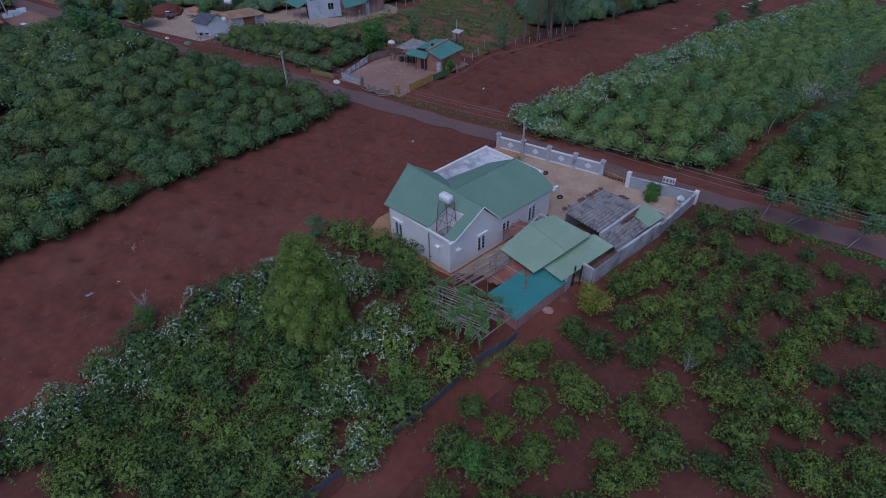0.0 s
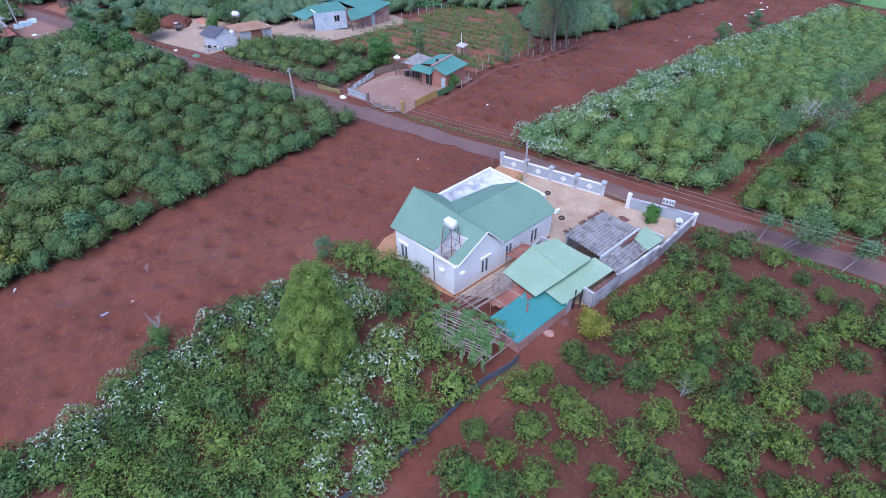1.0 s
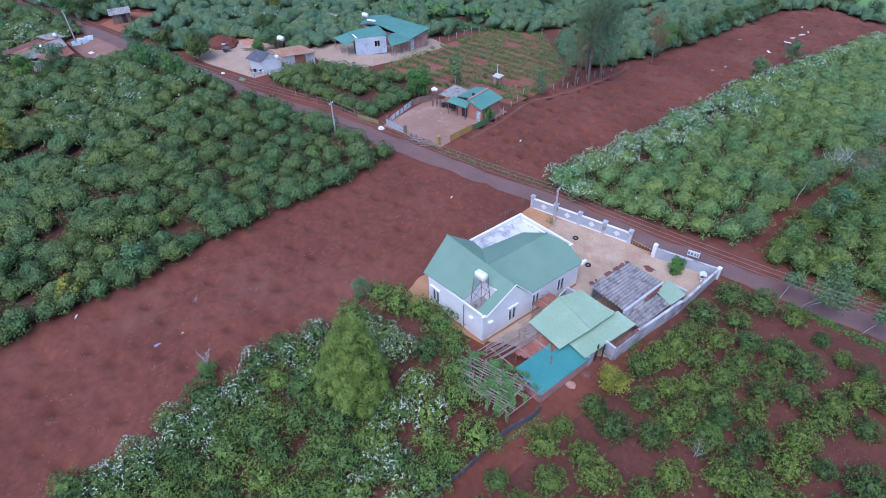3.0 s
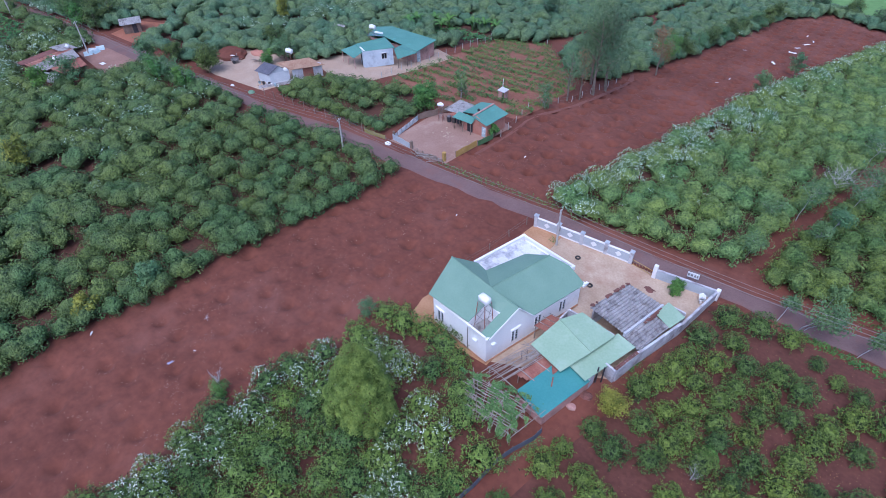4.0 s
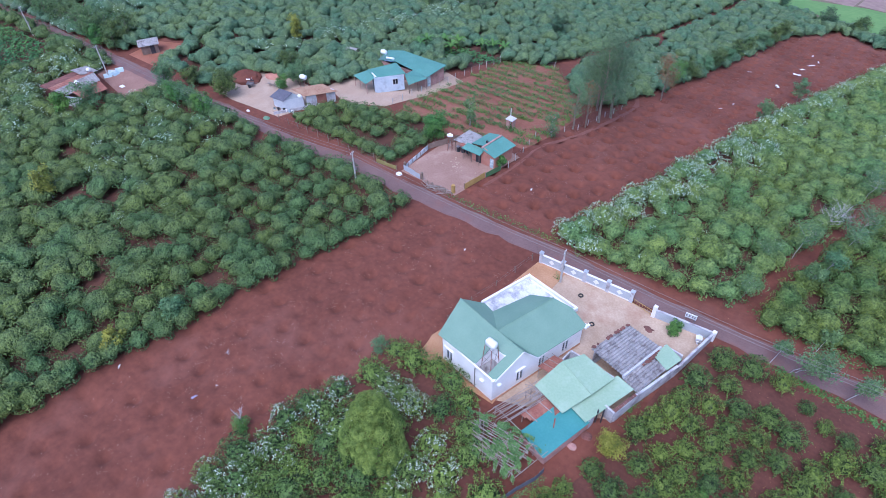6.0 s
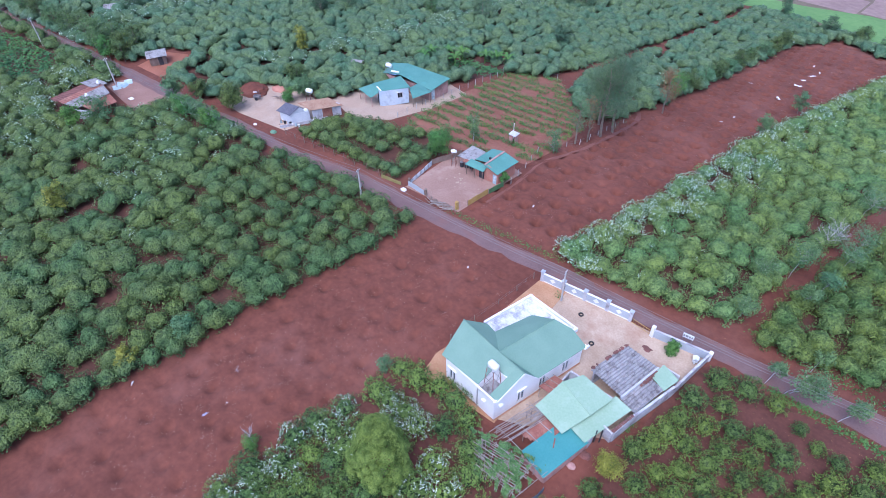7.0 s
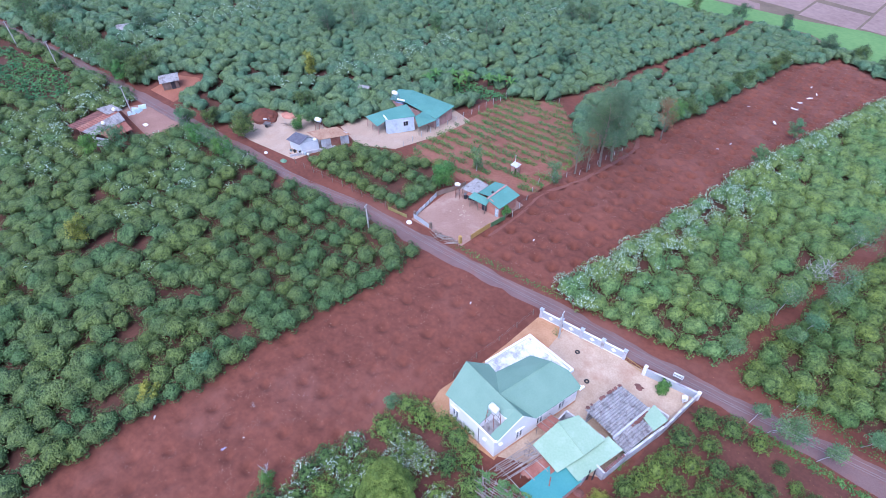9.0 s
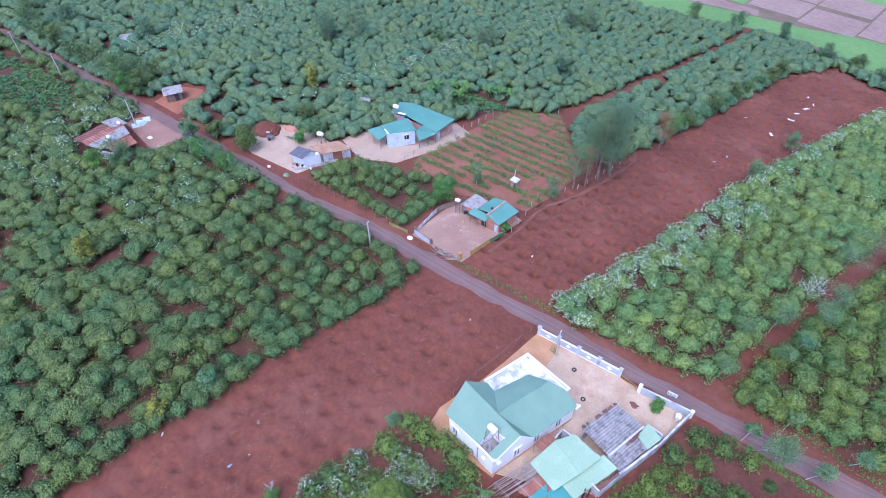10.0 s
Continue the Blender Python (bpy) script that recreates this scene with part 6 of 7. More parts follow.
for i, (x, y, h, r, m, st) in enumerate([(-149, 55.5, 5.5, 3.0, LEAF_DARK, "round"), (-120, 86.5, 7.0, 3.2, LEAF_DARK, "tall"), (-123, 88, 6.5, 2.6, LEAF_DARK, "tall"), (-173, 39.5, 7, 2.6, LEAF_BLUE, "tall"), (-165, 39.5, 6, 2.4, LEAF_BLUE, "tall"),
                                         (-160, 40, 6, 2.2, LEAF, "tall"), (-133, 40.5, 5.5, 2.2, LEAF_BLUE, "round"), (-128, 43.5, 5.5, 2.2, LEAF, "round"), (-128.5, 46.5, 6.0, 2.6, LEAF, "round"), (-138, 42, 6, 2.5, LEAF_BLUE, "round"),
                                         (-104, 40.9, 5.2, 1.5, LEAF_BLUE, "tall"), (-107, 28.5, 5.5, 2.5, LEAF_BLUE, "round"), (-109.2, 25.6, 4.4, 2.0, LEAF_BRIGHT, "round"), (-98.5, 39.6, 4.0, 1.7, LEAF_BRIGHT, "tall"), (-95, 40.2, 4.2, 1.8, LEAF_BLUE, "tall"), (-91.5, 40.6, 4.0, 1.6, LEAF_BRIGHT, "tall"),
                                         (-102.3, 68, 6.5, 1.2, LEAF_YELLOW, "tall"), (-88.6, 14.4, 5.0, 1.4, LEAF_YELLOW, "tall"), (-95.4, 115.7, 6.5, 3.0, LEAF_DARK, "round"), (-86.5, 149, 7, 3.2, LEAF_DARK, "round"), (-90, 146, 6.5, 2.6, LEAF_DARK, "round"), (-105, 108, 6, 1.6, LEAF_BLUE, "tall"),
                                         (-55, 14.2, 3.4, 1.1, LEAF_BLUE, "tall"), (-56.5, 8, 2.6, 1.3, LEAF_YELLOW, "round"), (-74, 118, 5.5, 2.0, LEAF_DARK, "round"),
                                         (-152, 40.2, 6, 2.8, LEAF_BLUE, "round"), (-146.5, 41, 5.5, 2.6, LEAF, "round"), (-142, 41.8, 6, 3.0, LEAF, "round"), (-137, 43.5, 6.5, 3.2, LEAF_BLUE, "round"), (-133, 44.6, 6, 3.0, LEAF, "round"), (-130, 41.2, 4.5, 2.2, LEAF_BRIGHT, "round"), (-126.5, 42.6, 4.5, 2.0, LEAF, "round"),
                                         (-95.3, 46.8, 4.2, 2.1, LEAF, "round"), (-102, 44.6, 3.6, 1.6, LEAF, "round"), (-178, 41, 6, 2.8, LEAF, "round"), (-185, 44, 7, 3.2, LEAF_BLUE, "round"), (-170, 47, 6, 3, LEAF_DARK, "round"), (-192, 52, 7, 3.4, LEAF_BLUE, "round"), (-118, 93, 7, 3.4, LEAF_DARK, "round"),
                                         (-42.4, 118, 4.5, 1.9, LEAF, "round"), (-42.0, 123.5, 4, 1.7, LEAF_BLUE, "round"), (-41.4, 129, 4.4, 1.9, LEAF, "round"), (-41.2, 134, 3.8, 1.6, LEAF_BLUE, "round"), (-40.6, 140, 4.5, 1.9, LEAF, "round"), (-40.2, 146, 4, 1.7, LEAF, "round"), (-39.6, 152, 4.4, 1.9, LEAF_BLUE, "round"), (-39, 158.5, 4, 1.8, LEAF, "round"), (-38.4, 165, 4.6, 2.0, LEAF, "round"),
                                         (-34, 185, 5, 2.4, LEAF_DARK, "round"), (-26, 186, 4.5, 2.2, LEAF, "round"), (-19, 181, 4.5, 2.2, LEAF_DARK, "round"), (-48, 190, 5.5, 2.6, LEAF_DARK, "round"), (-60, 188, 6, 2.6, LEAF_DARK, "round"), (-72, 185, 5.5, 2.6, LEAF, "round"), (-13, 178, 5, 2.6, LEAF, "round")]):
    tree((x, y), h, r, m, st, 900 if x > -115 else 700, .26, "tree standing above the coffee plots", base=h * .25, seed=100 + i)
# roadside saplings with pale leaning stems
for i, (x, y, h, r, m) in enumerate([(-3.7, 52.0, 2.6, .7, LEAF_BLUE), (-1.7, 52.2, 3.6, 1.4, LEAF_BLUE), (-1.3, 52.6, 3.3, 1.3, LEAF_BLUE), (3.5, 52.4, 3.0, .8, LEAF_BLUE), (-.6, 56.9, 2.2, .7, LEAF_BLUE), (-9.6, 59.2, 3.0, 1.0, LEAF_BLUE), (6.5, 57.5, 3.2, .9, LEAF_BLUE),
                                     (-10.2, 66, 3.2, 1.1, LEAF_BLUE), (-7.6, 70.5, 4.6, 1.3, LEAF_BLUE), (-5.0, 66, 3.6, .8, LEAF_BLUE), (-4.0, 69, 4.0, .9, LEAF_BLUE), (-3.2, 75, 4.4, 1.5, LEAF_BLUE), (-3.0, 80.5, 4.6, 1.6, LEAF_BLUE), (-4.5, 92, 5.2, 1.9, LEAF_BLUE), (-2.6, 97, 5.4, 2.0, LEAF_BLUE), (.8, 99, 5.0, 1.6, LEAF_BLUE), (2.5, 112, 5.2, 1.8, LEAF_BLUE)]):
    lean = ((1.5 if x > -4.5 and y < 53 else .6) * (.4 + abs(math.sin(i * 2.3))), .9 * math.cos(i * 1.7))
    tree((x, y), h * 1.15, r * 1.35, m, "tall", 1000, .13, "young tree with a thin pale leaning stem beside the track", .045, h * .75, 300 + i, lean, "saplings along road and track")
tree((-34.6, 26.2), 2.9, .8, LEAF_BLUE, "thin", 1300, .085, "small fresh green sapling at the plot edge", base=.4)
tree((-38.2, 11.2), 1.8, .9, LEAF_BRIGHT, "thin", 1300, .08, "low fresh green shrub at the field edge", base=.2)
tree((-10.6, 32.3), 2.6, 1.5, LEAF_YELLOW, "round", 3600, .1, "yellowing round tree beside the path", base=.5)
tree((-13.0, 49.0), 1.9, .9, LEAF_BRIGHT, "round", 2400, .09, "bright green shrub in the courtyard corner", base=.3)
tree((-46.2, 61.5), 1.9, .8, LEAF_BRIGHT, "round", 500, .2, "bright shrub against the small house", base=.3)


def bare_tree(at, h, r, label, seed, mat=BARK):
    rg = np.random.default_rng(seed)
    t = empty("bare_tree", label, "tree", (at[0], at[1], float(ground(*at))))
    tr = bmesh.new()
    tube(tr, (0, 0, -.1), (.1 * h * .3, 0, h * .55), .02 * h, .012 * h)
    part("trunk", tr, mat, t)
    for i in range(9):
        bm = bmesh.new()
        z, a = h * rg.uniform(.2, .55), rg.uniform(0, 6.28)
        s = Vector((.03 * h * z / h * 2, 0, z))
        e = s + Vector((math.cos(a) * r * rg.uniform(.5, 1), math.sin(a) * r * rg.uniform(.5, 1), h * rg.uniform(.15, .5)))
        tube(bm, s, e, .008 * h, .004 * h, seg=5)
        for _ in range(7):
            k = s.lerp(e, rg.uniform(.3, 1))
            tube(bm, k, k + Vector((rg.normal(0, .3 * r), rg.normal(0, .3 * r), rg.uniform(.02, .2) * h)), .004 * h, .002 * h, seg=4)
        part("branch", bm, mat, t)


bare_tree((-5.6, 82.5), 4.5, 2.2, "dead grey tree with bare branches beside the track", 5, PALEWOOD)
bare_tree((-6.4, 80.5), 3.6, 1.8, "dead grey tree leaning over the track", 6, PALEWOOD)
bare_tree((-38.6, 11.6), 2.9, .6, "dry bare sapling at the field edge", 7, PALEWOOD)
bare_tree((-46.9, 15.4), .9, .35, "dry twig sticking out of the red soil", 8, PALEWOOD)
bare_tree((-3.0, 31.0), 1.8, .8, "dry bare shrub between the coffee bushes", 9, PALEWOOD)


def banana(at, h, seed):
    rg = np.random.default_rng(seed)
    t = empty("banana_plant", "banana plant with long arching leaves", "banana plant", (at[0], at[1], float(ground(*at))), group="banana plants behind the house")
    part("stem", bars(((0, 0, 0), (0, 0, h * .5), .14, .09), seg=8), LEAF_BRIGHT, t)
    for i in range(8):
        a = i * .785 + rg.normal(0, .2)
        bm = bmesh.new()
        row = []
        for k in range(6):
            s = k / 5
            x, z = 1.7 * s, h * .5 + 1.2 * math.sin(s * 2.4) * (1 if i % 2 else .7)
            w = .32 * math.sin(math.pi * min(1, s * .9 + .08))
            row.append([bm.verts.new((x, -w, z - .08)), bm.verts.new((x, 0, z)), bm.verts.new((x, w, z - .08))])
        for p, q in zip(row, row[1:]):
            for j in range(2):
                bm.faces.new((p[j], q[j], q[j + 1], p[j + 1]))
        part("leaf", placed(bm, pose(0, 0, 0, 0, 0, math.degrees(a))), LEAF_BRIGHT, t)


for i, (x, y) in enumerate([(-86, 88), (-83.5, 90.5), (-81, 92), (-77.5, 95), (-75.5, 96.5), (-84.8, 84.5), (-73.5, 97.5), (-80, 88.5)]):
    banana((x, y), 3.0 + .3 * (i % 3), 40 + i)

# ---- coffee plots ----
PLOT_A = [(-50.6, 44.6), (-51, 39), (-52.4, 30), (-54.2, 20), (-54.4, 12), (-56.8, 3), (-56.8, -3), (-58, -14), (-69, -14), (-100, 3), (-140, 20), (-178, 31.8), (-148, 35.4), (-122.5, 38.2), (-119.5, 30.5), (-110, 30), (-104.5, 33), (-103, 40), (-86, 41.6), (-66, 43.8), (-58, 44.8)]
PLOT_B = [(-29.6, 54.6), (-27.2, 72), (-23.2, 105), (-17.6, 140), (-13.6, 161), (-2, 161), (-2, 140), (-3.6, 104), (-8.0, 75), (-10.4, 60.8), (-11.3, 57.6), (-13.4, 56.4), (-21, 55.1)]
PLOT_C = [(-29.0, 28.6), (-33.4, 26.4), (-35.0, 20), (-36.0, 15.7), (-37.0, 7), (-37.4, -3), (-16.8, 4), (-16.2, 14), (-15.9, 19.6), (-16.6, 22.4), (-19.6, 24.9), (-22.2, 25.4), (-22.8, 28.6)]
PLOT_D = [(-9.5, 36), (-9.0, 41), (-8.9, 47.6), (-7.9, 49.2), (-5, 50.4), (12, 51), (34, 50), (44, 22), (0, 2), (-13.4, 4), (-12.9, 18), (-11.8, 26), (-10.9, 30)]
PLOT_E = [(-6.2, 57.4), (-4.9, 66), (-3.2, 75), (1.6, 96), (6, 125), (26, 110), (30, 60.6), (2, 59.4), (-2, 58.4)]
PLOT_G = [(-78.6, 49.8), (-59.2, 52.0), (-59.4, 60), (-61, 64.4), (-66, 60.8), (-71, 58.8), (-76.4, 57.0), (-77.4, 53.4)]
PLOT_H = [(-86, 59), (-81, 77), (-74.5, 83), (-71, 95.5), (-65.4, 101), (-63.0, 122), (-61.4, 142), (-59.8, 175), (-59.4, 186), (-95, 178.6), (-135, 145), (-205, 60), (-205, 33.8), (-180, 36.6), (-148, 40.2), (-126.4, 43.6), (-126, 52.4), (-120, 54.2), (-114.8, 52.2), (-113.6, 45.6), (-101.5, 46.6), (-100, 55.4), (-92, 58.8)]
PLOT_I = [(-58.6, 103.4), (-54.4, 95.0), (-48.8, 89.8), (-46.6, 93), (-43.5, 113), (-38.6, 168), (-30.5, 184.6), (-18, 179), (-17.5, 181.2), (-31, 188), (-44, 190), (-53.6, 187.6), (-54.2, 175), (-56.0, 142), (-57.2, 122)]
rng = np.random.default_rng(11)
# damp soil, coloured darker still for the shade under the bushes
DAMP_SHADE = mottled("damp_littered_shade_soil", (0.078, 0.028, 0.02), (0.138, 0.05, 0.036), 0.35, 2.5, 0.95, 0.6)
flat_patch("plot_soil", [(-10.8, 36), (-10.4, 48.6), (-8.6, 50.6), (12, 51.4), (34, 50.4), (46, 22), (0, 0), (-13.6, 3), (-13.2, 18), (-12.1, 26), (-11.2, 30)], .05, DAMP_SHADE, "damp red soil under the coffee, darkened with bush shade", "soil")
flat_patch("plot_soil", [(-24.2, 28.4), (-29, 28.4), (-33.2, 26.4), (-35, 20), (-35.9, 15.7), (-36.9, 7), (-37.3, -4), (-17.2, 3), (-16.2, 14), (-15.6, 20), (-17, 24.8)], .12, DAMP_SHADE, "damp red soil under the coffee, darkened with bush shade", "soil")
# leaf litter plus painted shade, which darkens the gaps between bushes
LITTER_SHADE = mottled("leaf_littered_shade_soil", (0.06, 0.025, 0.016), (0.118, 0.046, 0.031), 0.5, 3.0, 0.95, 0.6)
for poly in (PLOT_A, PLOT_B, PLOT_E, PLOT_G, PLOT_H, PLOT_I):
    flat_patch("plot_soil", poly, .06, LITTER_SHADE, "leaf-littered soil between the coffee rows, darkened with bush shade", "soil")
BLOSSOM = (0, 0, 0, .15, .4, .8)
FAR = [bush_shape(rng, 85, .17, 2.0, 2.5, 13, f, .34, 0, .18, .9, slim=.6, mound=(13, 5)) for f in BLOSSOM]
MID = [bush_shape(rng, 255, .14, 2.05, 2.55, 15, f, .33, 0, .3, .79, slim=.54, mound=(12, 5)) for f in BLOSSOM]
NEAR = [bush_shape(rng, 540, .112, 2.0, 2.55, 17, f, .32, 0, .4, .73, slim=.5, mound=(12, 5)) for f in BLOSSOM]


def bloom(x, y, bias):
    """How far a bush stands in blossom, drifting over the plots."""
    return .5 + .5 * noise.noise(Vector((x * .045, y * .045, 3.3))) + .25 * noise.noise(Vector((x * .3, y * .3, 9.1))) + bias


def edge(x, y, poly):
    """Distance to the plot's border."""
    best = 99.0
    for (ax, ay), (bx, by) in zip(poly, poly[1:] + poly[:1]):
        dx, dy = bx - ax, by - ay
        t = min(1, max(0, ((x - ax) * dx + (y - ay) * dy) / (dx * dx + dy * dy)))
        best = min(best, math.hypot(x - ax - t * dx, y - ay - t * dy))
    return best


def near_line(x, y, line):
    return edge(x, y, line + line[-2:0:-1])


def plot(name, poly, step, shapes, bias, low, high, mat, dense, label, skip=.04, without=()):
    pl = scatter(rng, poly, step, step * .15, 8, 0)
    pl = pl[[edge(x, y, poly) > step * .58 for x, y in pl]]
    rim = []
    for a, b in zip(poly, poly[1:] + poly[:1]):
        k = max(1, round(math.dist(a, b) / (step * .9)))
        rim += [(a[0] + (b[0] - a[0]) * i / k, a[1] + (b[1] - a[1]) * i / k) for i in range(k)]
    pl = np.concatenate([pl, np.array(rim) + rng.normal(0, .22, (len(rim), 2))])
    for ex in without:
        pl = pl[~inside(pl[:, 0], pl[:, 1], ex)]
    thin = np.array([noise.noise(Vector((x * .22, y * .22, 5.5))) for x, y in pl])
    pl = pl[(rng.random(len(pl)) > skip) & (thin < .88)]
    pick = np.array([bloom(x, y, bias(x, y)) for x, y in pl])
    fine = (np.hypot(pl[:, 0] + 20, pl[:, 1] - 40) < 58) & (shapes is MID)
    qs, ws = [], []
    for lo, hi, ks in ((-9, .55, (0, 1, 2)), (.55, .72, (1, 3)), (.72, .86, (3, 4)), (.86, 9, (4, 5))):
        for near, kinds in ((True, NEAR), (False, shapes)):
            sel = pl[(pick >= lo) & (pick < hi) & (fine == near)]
            if len(sel):
                q, w = spread(rng, [kinds[k] for k in ks], sel, low, high)
                qs.append(q)
                ws.append(w)
    tagged(part(name, quads_mesh(name, np.concatenate(qs), np.concatenate(ws), (mat, MINT, dense)), None), label, "coffee bushes", kind="stuff")


LANE = [(-112, 60), (-110.8, 59.2), (-86, 84.4), (-66, 116), (-67.4, 117), (-87.2, 85.4)]
BAND = [(-145, 42), (-143.6, 59), (-144.5, 84)]
BAND_B = [(-104, 62), (-100, 80), (-99, 96), (-100, 126), (-94, 149)]
GREENS = [(-170, 30), (-150, 33.6), (-131, 34.6), (-136, 24), (-150, 19), (-166, 24)]
GAPS_A = [GREENS, [(-122.5, 24.4), (-108.4, 24.4), (-108, 34), (-122.5, 34)], [(-84, 40.5), (-82.2, 40.5), (-83.2, 34), (-84.8, 34)], [(-87.2, 19), (-85, 19.6), (-86.5, 10), (-89, 9.6)], [(-92.5, 26.5), (-89.4, 26), (-89, 23.4), (-92, 23.8)]]
plot("coffee_rows", PLOT_A, 2.65, MID, lambda x, y: -.3 if x < -130 else -.2 if x > -86 else .12, .82, 1.25, LEAF, DENSE, "closed rows of dark green coffee bushes", .05, GAPS_A)
plot("coffee_rows", PLOT_B, 2.65, MID, lambda x, y: -.1 + .66 * math.exp(-edge(x, y, PLOT_B[:5]) / 3.5), .84, 1.25, LEAF_B, DENSE_B, "dense coffee bushes flecked with white blossom", .02)
plot("coffee_rows", PLOT_E, 2.7, MID, lambda x, y: -.3, .85, 1.2, LEAF_E, DENSE_E, "rows of fresh green coffee bushes past the track", .02)
plot("coffee_rows", PLOT_G, 2.5, MID, lambda x, y: -.4, .74, 1.0, LEAF, DENSE, "tall fresh green coffee bushes beside the road", .02)
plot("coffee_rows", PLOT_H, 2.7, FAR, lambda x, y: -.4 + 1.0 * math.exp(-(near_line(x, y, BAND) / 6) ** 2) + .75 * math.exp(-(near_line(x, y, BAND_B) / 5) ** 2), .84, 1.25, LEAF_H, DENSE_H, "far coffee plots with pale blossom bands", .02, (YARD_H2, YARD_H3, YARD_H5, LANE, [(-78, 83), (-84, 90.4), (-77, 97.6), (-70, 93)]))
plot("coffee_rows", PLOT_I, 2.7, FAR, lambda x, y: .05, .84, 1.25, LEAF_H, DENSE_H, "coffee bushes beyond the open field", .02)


def coffee_kinds(n_leaf, leaf, mat, flowers, r, h, seed, label):
    """Single coffee bushes with stems and foliage, to be copied over the near plots."""
    rg = np.random.default_rng(seed)
    made = []
    for f in flowers:
        t = empty("coffee_bush", label if not f else label.replace("green", "green, white-blossomed"), "coffee bush", (0, 0, -50), group="coffee bushes of the near plots")
        bm = bmesh.new()
        for i in range(5):
            a = rg.uniform(0, 6.28)
            tube(bm, (.1 * math.cos(a), .1 * math.sin(a), -.1), (.6 * r * math.cos(a), .6 * r * math.sin(a), h * .6), .03, .012, seg=5)
        part("stem", bm, BARK, t)
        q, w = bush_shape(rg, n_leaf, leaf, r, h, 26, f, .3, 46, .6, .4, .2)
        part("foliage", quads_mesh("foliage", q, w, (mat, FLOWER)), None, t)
        made.append(t)
    return made


def plant(kinds, places, low, high, choose):
    used = set()
    for i, (x, y) in enumerate(places):
        k = choose(x, y)
        s = rng.uniform(low, high)
        m = pose(x, y, float(ground(x, y)), 0, 0, rng.uniform(0, 360)) @ Matrix.Diagonal((s, s, s * rng.uniform(.9, 1.12), 1))
        if k not in used:
            used.add(k)
            kinds[k].matrix_basis = m
        else:
            copy_thing(kinds[k], m @ Matrix.Diagonal((*[1 / v for v in kinds[k].scale], 1)))
    for k in set(range(len(kinds))) - used:
        for o in (*kinds[k].children, kinds[k]):
            bpy.data.objects.remove(o)


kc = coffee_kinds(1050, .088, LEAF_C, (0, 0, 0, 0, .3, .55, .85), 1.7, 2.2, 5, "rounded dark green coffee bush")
WHITE_BUSHES = [(-20.5, 20.5), (-29.5, 21.6), (-35.2, 3.2), (-35.2, .5), (-34.8, 6.3), (-35.5, 14.6), (-33.5, 17.5), (-34.4, 20.1), (-27.3, 23.6), (-23.4, 21.9), (-22.9, 18.9), (-17.2, 13.8), (-34.1, 12), (-19.9, 15.6), (-16.7, 12.2), (-19, 10.5)]
pc = scatter(rng, PLOT_C, 2.3, .34, 8, .01)
pc = np.concatenate([pc[pc[:, 1] < 26.2], [(-33.6, 27.4), (-31.2, 27.6), (-28.8, 28.4), (-26.4, 28.3), (-24.0, 27.4)]])
pc = np.concatenate([pc[[min(math.dist(p, q) for q in WHITE_BUSHES) > 1.6 for p in pc]], WHITE_BUSHES])
pc = pc[np.hypot(pc[:, 0] + 26.3, pc[:, 1] - 18) > 1.9]


def pick_c(x, y):
    near = min(math.dist((x, y), p) for p in WHITE_BUSHES)
    b = noise.noise(Vector((x * .3, y * .3, 9.1)))
    return int(rng.integers(5, 7)) if near < 1.4 else 4 if near < 2.6 and b > -.05 or b > .36 else int(rng.integers(0, 4))


plant(kc, pc, .84, 1.16, pick_c)
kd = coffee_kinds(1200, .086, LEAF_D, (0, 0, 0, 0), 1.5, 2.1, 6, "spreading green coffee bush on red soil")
SOUTH_BUSHES = [(-10.2, 21.9), (-8, 19), (-13.2, 19.5), (-12, 26.5), (-11, 29.6), (-8.8, 28.9), (-6.1, 30.2), (-7.6, 24.4), (-3.5, 28), (-4.3, 25.2), (-2, 23.9), (-4.6, 21.7), (-2.9, 32.3), (-.4, 32.6), (-.4, 30.3), (.1, 34.8), (2.6, 34.2), (4.2, 30.9), (1.7, 30.7), (1.6, 27.5), (.8, 24.7), (4.3, 27.6), (4.8, 35.8), (6.3, 41.3), (7.1, 33.1), (7.6, 36.1), (-7.5, 21.8), (-10.8, 19.2), (-2.4, 21.7), (-3.4, 20), (-9.1, 16.7), (6, 27.5), (2.7, 25)]
NORTH_BUSHES = [(-3.5, 36.8), (-1, 37.2), (3.5, 39.9), (-5.1, 34.2), (-8.1, 32.7), (2.6, 37.2), (-12.3, 24.3), (-9.4, 25.3), (-5.7, 36.7), (-7.3, 48.5), (-4.6, 49.4), (-8.3, 44.6), (-5.6, 46), (-8.3, 41.8), (-6, 42.6), (-3.8, 43.9), (-8.5, 39.6), (-9.2, 37.4), (-6.5, 39.4), (-3.6, 41.3), (-4, 39.1), (-1.3, 44.8), (-1.3, 42.1), (-9.9, 35.7), (-7.2, 35), (-1.1, 39.6), (.9, 44.3), (1, 41), (1, 48.6), (3, 47.5), (5, 47.2), (3.8, 41.9), (5.2, 44.4), (-2.7, 35.2), (-5.5, 32.2), (-1.7, 49.8)]
SMALL_BUSHES = [(-13.2, 19.5), (-.4, 32.6), (-10.8, 19.2), (.8, 24.7), (-11, 29.6), (-1.7, 49.8), (1, 48.6), (3, 47.5), (5, 47.2), (-12, 26.5), (-2.4, 21.7), (6.3, 41.3), (-7.5, 21.8), (4.8, 35.8), (-4.6, 21.7), (4.3, 27.6)]
pd = np.array(SOUTH_BUSHES + NORTH_BUSHES)
more = scatter(rng, PLOT_D, 2.9, .5, 20, .08)
